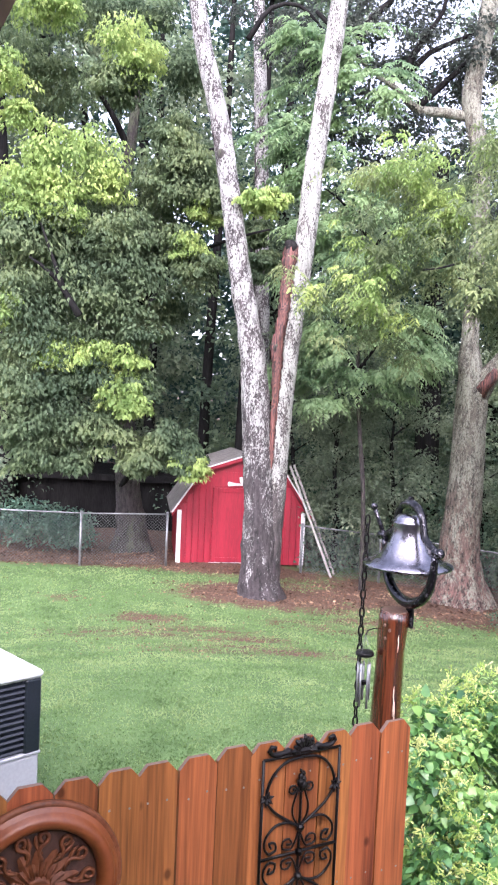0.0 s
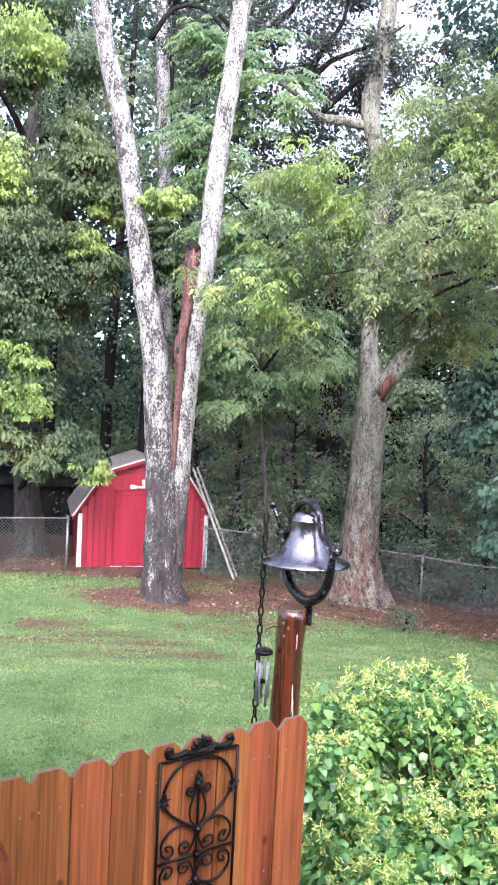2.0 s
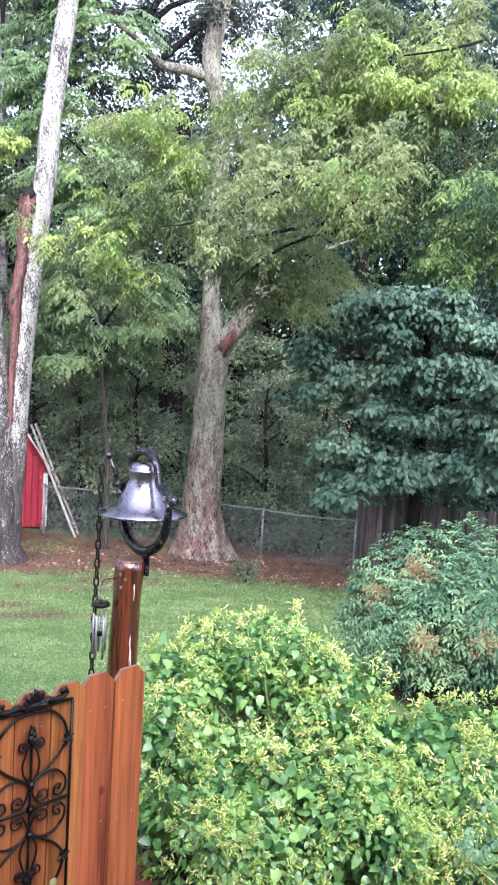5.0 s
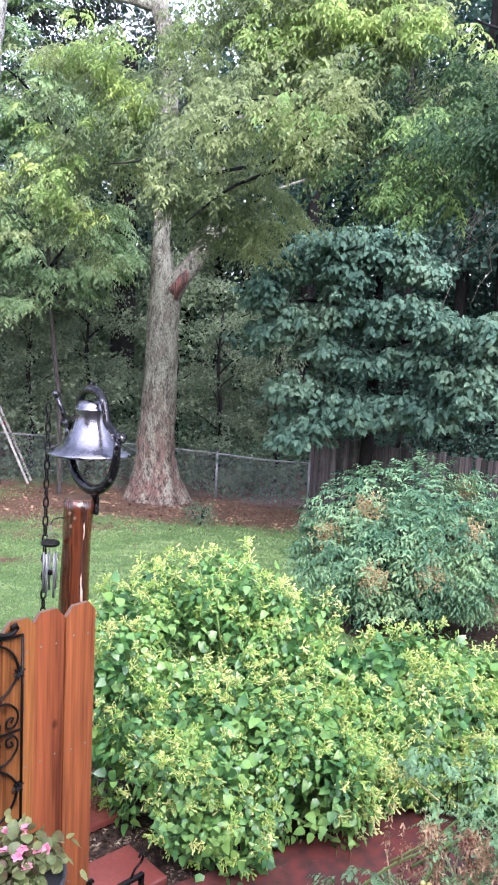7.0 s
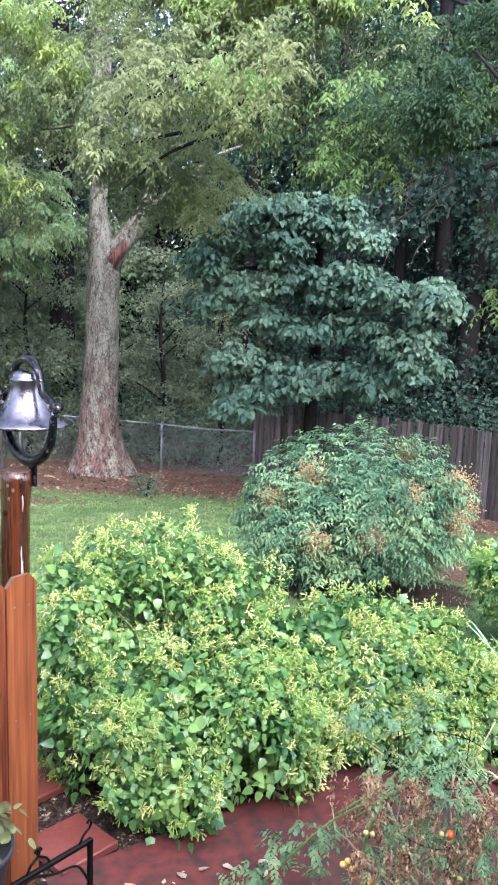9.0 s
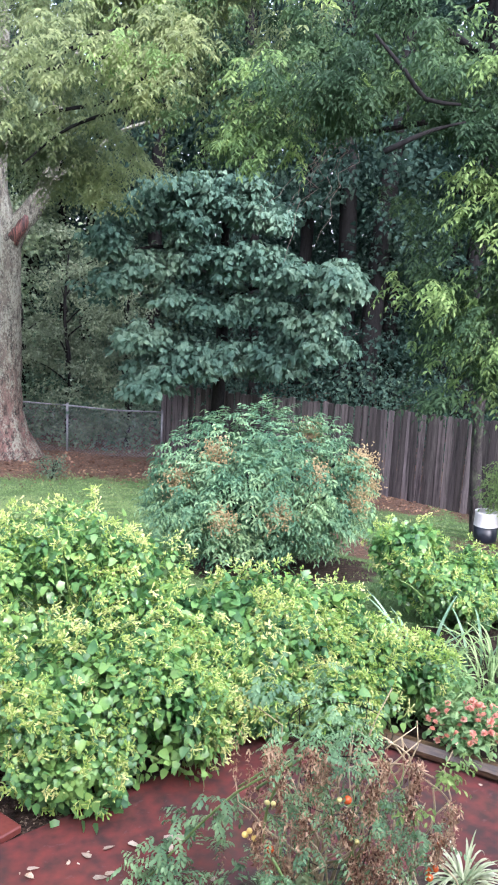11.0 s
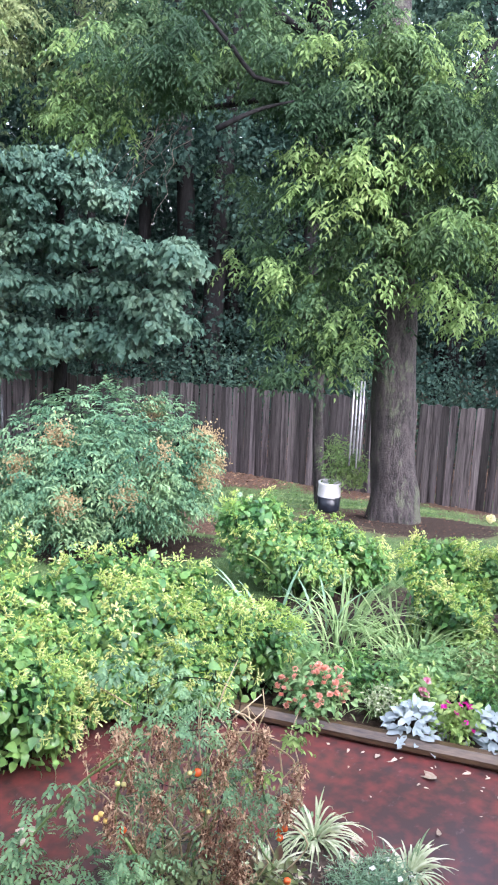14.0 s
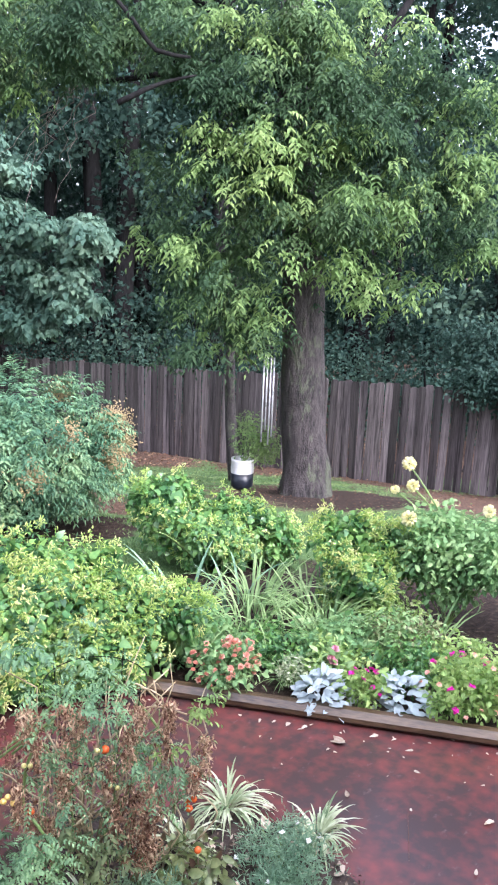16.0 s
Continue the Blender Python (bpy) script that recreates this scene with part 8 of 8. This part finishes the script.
    for sx in (-1, 1):
        part("crest_scroll", Shape().tube([(sx * (x), 0, z) for x, z in ((0.045, hh + 0.012), (0.065, hh + 0.020), (0.085, hh + 0.014), (0.105, hh + 0.012), (0.128, hh + 0.016), (0.142, hh + 0.030), (0.134, hh + 0.044), (0.118, hh + 0.040), (0.118, hh + 0.028))], [0.010, 0.013, 0.009, 0.012, 0.009, 0.009, 0.009, 0.008, 0.005], 7), IRON, t, smooth=True)


trellis()


def medallion():
    t = thing("wall_medallion", (0, 0, 0), "round brown clay wall medallion with carved vine scrolls", "wall decoration")
    t.matrix_basis = fence_at(-1.340, 0.03, 1.055)
    flat = Matrix.Rotation(radians(90), 4, "X")
    part("rim", Shape().lathe([(0.195, -0.012), (0.195, 0.012), (0.203, 0.03), (0.222, 0.042), (0.241, 0.034), (0.248, 0.018), (0.252, 0.012), (0.262, 0.01), (0.268, 0.0), (0.268, -0.012)], 64, flat), TERRACOTTA, t, "glossy rounded orange-brown rim", True)
    part("backing", Shape().lathe([(0.0001, -0.004), (0.196, -0.004), (0.196, -0.014), (0.0001, -0.014)], 48, flat), CARVED_DEEP, t)
    part("outer_band", Shape().lathe([(0.262, 0.006), (0.272, 0.009), (0.28, 0.0), (0.28, -0.012), (0.262, -0.012)], 64, flat), CARVED, t, "dark outer band", True)
    part("hub", Shape().lathe([(0.0001, 0.022), (0.02, 0.022), (0.03, 0.016), (0.036, 0.02), (0.044, 0.014), (0.05, -0.004)], 28, flat), CARVED, t, smooth=True)
    for ring_r, reach, wide, count, lift in ((0.046, 0.135, 0.019, 14, 0.010), (0.042, 0.095, 0.015, 14, 0.016)):
        for k in range(count):                         # ridged acanthus petals round the hub
            turn = Matrix.Rotation(2 * math.pi * (k + (0.5 if lift > 0.012 else 0)) / count, 4, "Y")
            mid = 0.5 * (ring_r + reach)
            pts = [(-0.006, 0, ring_r), (0.006, 0, ring_r), (wide, 0, mid), (0.010, -lift * 0.3, reach - 0.008), (0, -lift * 0.6, reach), (-0.010, -lift * 0.3, reach - 0.008), (-wide, 0, mid), (0, -lift, ring_r), (0, -lift, mid)]
            part("petal", Shape().add([turn @ Vector(v) for v in pts], [(0, 7, 1), (1, 7, 8, 2), (2, 8, 3), (3, 8, 4), (4, 8, 5), (5, 8, 6), (6, 8, 7, 0)]), CARVED, t)
    for k in range(14):
        w = 2 * math.pi * (k + 0.25) / 14
        turn, s = Matrix.Rotation(w, 4, "Y"), 1 if k % 2 else -1
        path = [(-0.004 * s, 0, 0.095), (0.012 * s, 0, 0.118), (0.006 * s, 0, 0.140), (-0.010 * s, 0, 0.152), (-0.014 * s, 0, 0.168), (-0.002 * s, 0, 0.182), (0.013 * s, 0, 0.178), (0.014 * s, 0, 0.162), (0.002 * s, 0, 0.152)]
        p, r = refine(path, [0.006, 0.007, 0.0075, 0.0075, 0.007, 0.0065, 0.006, 0.006, 0.005], 0.010)
        part("vine_scroll", Shape().tube([turn @ (v + Vector((0, -0.004, 0))) for v in p], r, 6), CARVED, t, smooth=True)
        path = [(0.0, 0, 0.115), (0.014 * s, 0, 0.130), (0.024 * s, 0, 0.150), (0.026 * s, 0, 0.172)]
        p, r = refine(path, [0.005, 0.007, 0.007, 0.004], 0.010)
        part("vine_leaf", Shape().tube([turn @ (v + Vector((0, -0.001, 0))) for v in p], r, 6), CARVED, t, smooth=True)


medallion()


# ---- air conditioner ----
def air_conditioner():
    t = thing("air_conditioner", (-1.285, 5.25, -0.03), "outdoor air-conditioning unit with black louvres and white top", "air conditioner", turn=46)
    w = 0.40
    part("base_pan", Shape().box((2 * w - 0.005, 2 * w - 0.005, 0.42), Matrix.Translation((0, 0, 0.21)), 0.02), PALE_PANEL, t, "pale grey lower panel")
    part("core", Shape().box((2 * w - 0.06, 2 * w - 0.06, 0.47), Matrix.Translation((0, 0, 0.655)), 0.01), BLACK_PANEL, t)
    for sx in (-1, 1):
        for sy in (-1, 1):
            part("corner_post", Shape().box((0.11, 0.11, 0.46), Matrix.Translation((sx * (w - 0.055), sy * (w - 0.055), 0.655)), 0.012), BLACK_PANEL, t)
    me = Shape().prism([(-w + 0.11, 0), (w - 0.11, 0), (w - 0.11, 0.014), (-w + 0.11, 0.014)], 0.03, Matrix.Rotation(radians(-28), 4, "X")).mesh("louvre")
    me.materials.append(BLACK_PANEL)
    for side in range(4):
        for k in range(12):
            ob = part("louvre", me, BLACK_PANEL, t)
            ob.matrix_basis = Matrix.Rotation(radians(90 * side), 4, "Z") @ Matrix.Translation((0, -w + 0.022, 0.445 + 0.036 * k))
    part("band", Shape().box((2 * w + 0.005, 2 * w + 0.005, 0.022), Matrix.Translation((0, 0, 0.425)), 0.006), PALE_PANEL, t)
    part("lid", Shape().box((2 * w + 0.02, 2 * w + 0.02, 0.05), Matrix.Translation((0, 0, 0.91)), 0.018), LID, t, "white sheet-metal lid")
    part("fan_grille", Shape().lathe([(0.0001, 0.95), (0.05, 0.95), (0.26, 0.94), (0.28, 0.93)], 32), LID, t, smooth=True)


air_conditioner()


# ---- potted begonia and iron plant stand by the fence ----
POT = surface("dark_blue_grey_plastic", (0.02, 0.023, 0.03), (0.05, 0.055, 0.07), 4, 40, 0.4, 0.15)


def begonia():
    x, y, z = 0.91, 3.09, 0.27
    t = thing("plant_pot", (x, y, z), "dark grey plastic pot on a black iron stand", "pot")
    part("body", Shape().lathe([(0.0001, 0.0), (0.10, 0.0), (0.115, 0.02), (0.15, 0.24), (0.165, 0.26), (0.168, 0.285), (0.158, 0.285), (0.15, 0.255), (0.0001, 0.25)], 32), POT, t, smooth=True)
    leafy_plant("begonia", x, y, z + 0.25, [((0, 0, 0.08), (0.14, 0.14, 0.10))], 130, 0.04, 0.95, LEAF_BEGONIA, "begonia with rounded olive leaves and pink flowers, in a pot", 151, [(PETAL_PINK, 12, 0.022, 9, 0.10, "pink flower")], per=3, rounded=True)
    s = thing("plant_stand", (x, y, 0.0), "low black iron plant stand with scrolled legs", "plant stand")
    part("ring", Shape().tube([(0.13 * math.cos(k * math.pi / 12), 0.13 * math.sin(k * math.pi / 12), 0.265) for k in range(24)], 0.007, 6, closed=True), IRON, s, smooth=True)
    for k in range(3):
        w = k * 2.094
        part("leg", Shape().tube([(0.13 * math.cos(w), 0.13 * math.sin(w), 0.265), (0.15 * math.cos(w), 0.15 * math.sin(w), 0.13), (0.17 * math.cos(w), 0.17 * math.sin(w), -0.02)], 0.007, 6), IRON, s, smooth=True)
    for k in range(2):
        part("cross_bar", Shape().tube([(0.13 * math.cos(1.57 * k), 0.13 * math.sin(1.57 * k), 0.262), (-0.13 * math.cos(1.57 * k), -0.13 * math.sin(1.57 * k), 0.262)], 0.006, 6), IRON, s)
    b = thing("iron_plant_holder", (1.30, 2.98, 0.0), "black iron plant holder with a scrolled top rail", "plant stand", turn=28)
    part("top_rail", Shape().box((0.34, 0.018, 0.018), Matrix.Translation((-0.13, 0, 0.55)), 0.003), IRON, b)
    for x2 in (-0.29, 0.03):
        part("leg", Shape().box((0.018, 0.018, 0.58), Matrix.Translation((x2, 0, 0.27)), 0.003), IRON, b)
    for x2, fl in ((-0.02, 1), (-0.14, -1), (-0.24, 1)):
        p, r = refine([(x2, 0, 0.55), (x2 + 0.02 * fl, 0, 0.585), (x2 + 0.045 * fl, 0, 0.60), (x2 + 0.055 * fl, 0, 0.62), (x2 + 0.045 * fl, 0, 0.635), (x2 + 0.037 * fl, 0, 0.622)], [0.005] * 6, 0.01)
        part("scroll", Shape().tube(p, r, 6), IRON, b, smooth=True)
    p, r = refine([(-0.3, 0, 0.5), (-0.22, 0, 0.535), (-0.12, 0, 0.50), (-0.03, 0, 0.48), (0.02, 0, 0.40)], [0.005] * 5, 0.015)
    part("scroll", Shape().tube(p, r, 6), IRON, b, smooth=True)


begonia()


# ---- things by the board fence ----
def big_chime():
    t = thing("wind_chime", (8.05, 7.20, 2.05), "tall wind chime of long silver tubes hanging from a bough", "wind chime")
    part("disc", Shape().lathe([(0.0001, -0.78), (0.07, -0.78), (0.07, -0.81), (0.0001, -0.81)], 20), IRON, t)
    for dx, lo in ((-0.06, -1.95), (-0.02, -1.80), (0.022, -1.98), (0.058, -1.88)):
        x, y = dx * 0.75, -dx * 0.66
        part("tube", Shape().tube([(x, y, -0.92), (x, y, lo)], 0.0105, 10), CHIME_METAL, t, "long silver chime tube", True)
        part("string", Shape().tube([(x, y, -0.80), (x, y, -0.92)], 0.002, 4), WIRE, t)
    part("string", Shape().tube([(0, 0, 0.9), (0, 0, -0.79)], 0.003, 4), WIRE, t)


big_chime()


def planter():
    z = float(level(8.35, 7.9))
    t = thing("planter", (8.35, 7.9, z), "tall pot with white top band and black lower half", "pot")
    part("lower_body", Shape().lathe([(0.0001, 0.0), (0.13, 0.0), (0.145, 0.02), (0.15, 0.2), (0.0001, 0.2)], 28), BLACK_PANEL, t, "black lower half", True)
    part("upper_body", Shape().lathe([(0.151, 0.2), (0.152, 0.21), (0.145, 0.35), (0.15, 0.36), (0.15, 0.385), (0.138, 0.385), (0.135, 0.35), (0.0001, 0.345)], 28), WHITE, t, "white upper band", True)
    leafy_plant("potted_plant", 8.35, 7.9, z + 0.34, [((0.06, -0.04, 0.34), (0.2, 0.2, 0.32)), ((0.24, -0.18, 0.22), (0.2, 0.18, 0.3))], 230, 0.062, 0.34, LEAF_ASH_YOUNG, "sprawling yellow-green plant in a pot", 161, per=6, droop=0.4, broad=False)


planter()

thin = thing("sapling_trunk", (9.55, 9.28, float(level(9.55, 9.28))), "slim dark trunk in front of the board fence", "tree")
part("trunk", stem([(0, 0, -0.1), (-0.1, 0.05, 0.9), (-0.12, 0.08, 1.9), (0.0, 0.1, 3.2), (0.1, 0.1, 4.6)], [0.11, 0.085, 0.075, 0.06, 0.04], 10, 0.12), LICHEN3, thin, smooth=True)

# ---- house side behind the camera ----
DARK_WOOD = surface("brown_porch_timber", (0.05, 0.03, 0.022), (0.12, 0.07, 0.05), 2, 20, 0.6, 0.3)
tagged(part("porch_roof", Shape().box((5.0, 3.7, 0.14), Matrix.Translation((-2.6, 0.15, 3.45)), 0.02), DARK_WOOD), "dark brown boarded porch roof", "roof", kind="structure")
tagged(part("porch_eave", Shape().prism([(0.02, 3.32), (0.12, 3.52), (-0.12, 3.52), (-0.12, 3.32)], 3.8, Matrix.Translation((0, 0.14, 0))), DARK_WOOD), "dark brown fascia along the porch eave", "roof", kind="structure")
# unseen wall, coloured dark so that the bell does not mirror pale siding
SIDING = surface("brown_siding", (0.10, 0.07, 0.055), (0.18, 0.13, 0.10), 2, 30, 0.6, 0.1)
tagged(part("wall_house", Shape().box((14, 0.2, 4.2), Matrix.Translation((-1, -1.6, 2.1))), SIDING), "plain unseen brown house wall, dark for the bell to mirror", "wall", kind="structure")
tagged(part("porch_floor", Shape().box((5.0, 2.3, 0.12), Matrix.Translation((-1.2, -0.35, 0.84))), OLD_BOARD), "grey wooden porch floor", "floor", kind="structure")
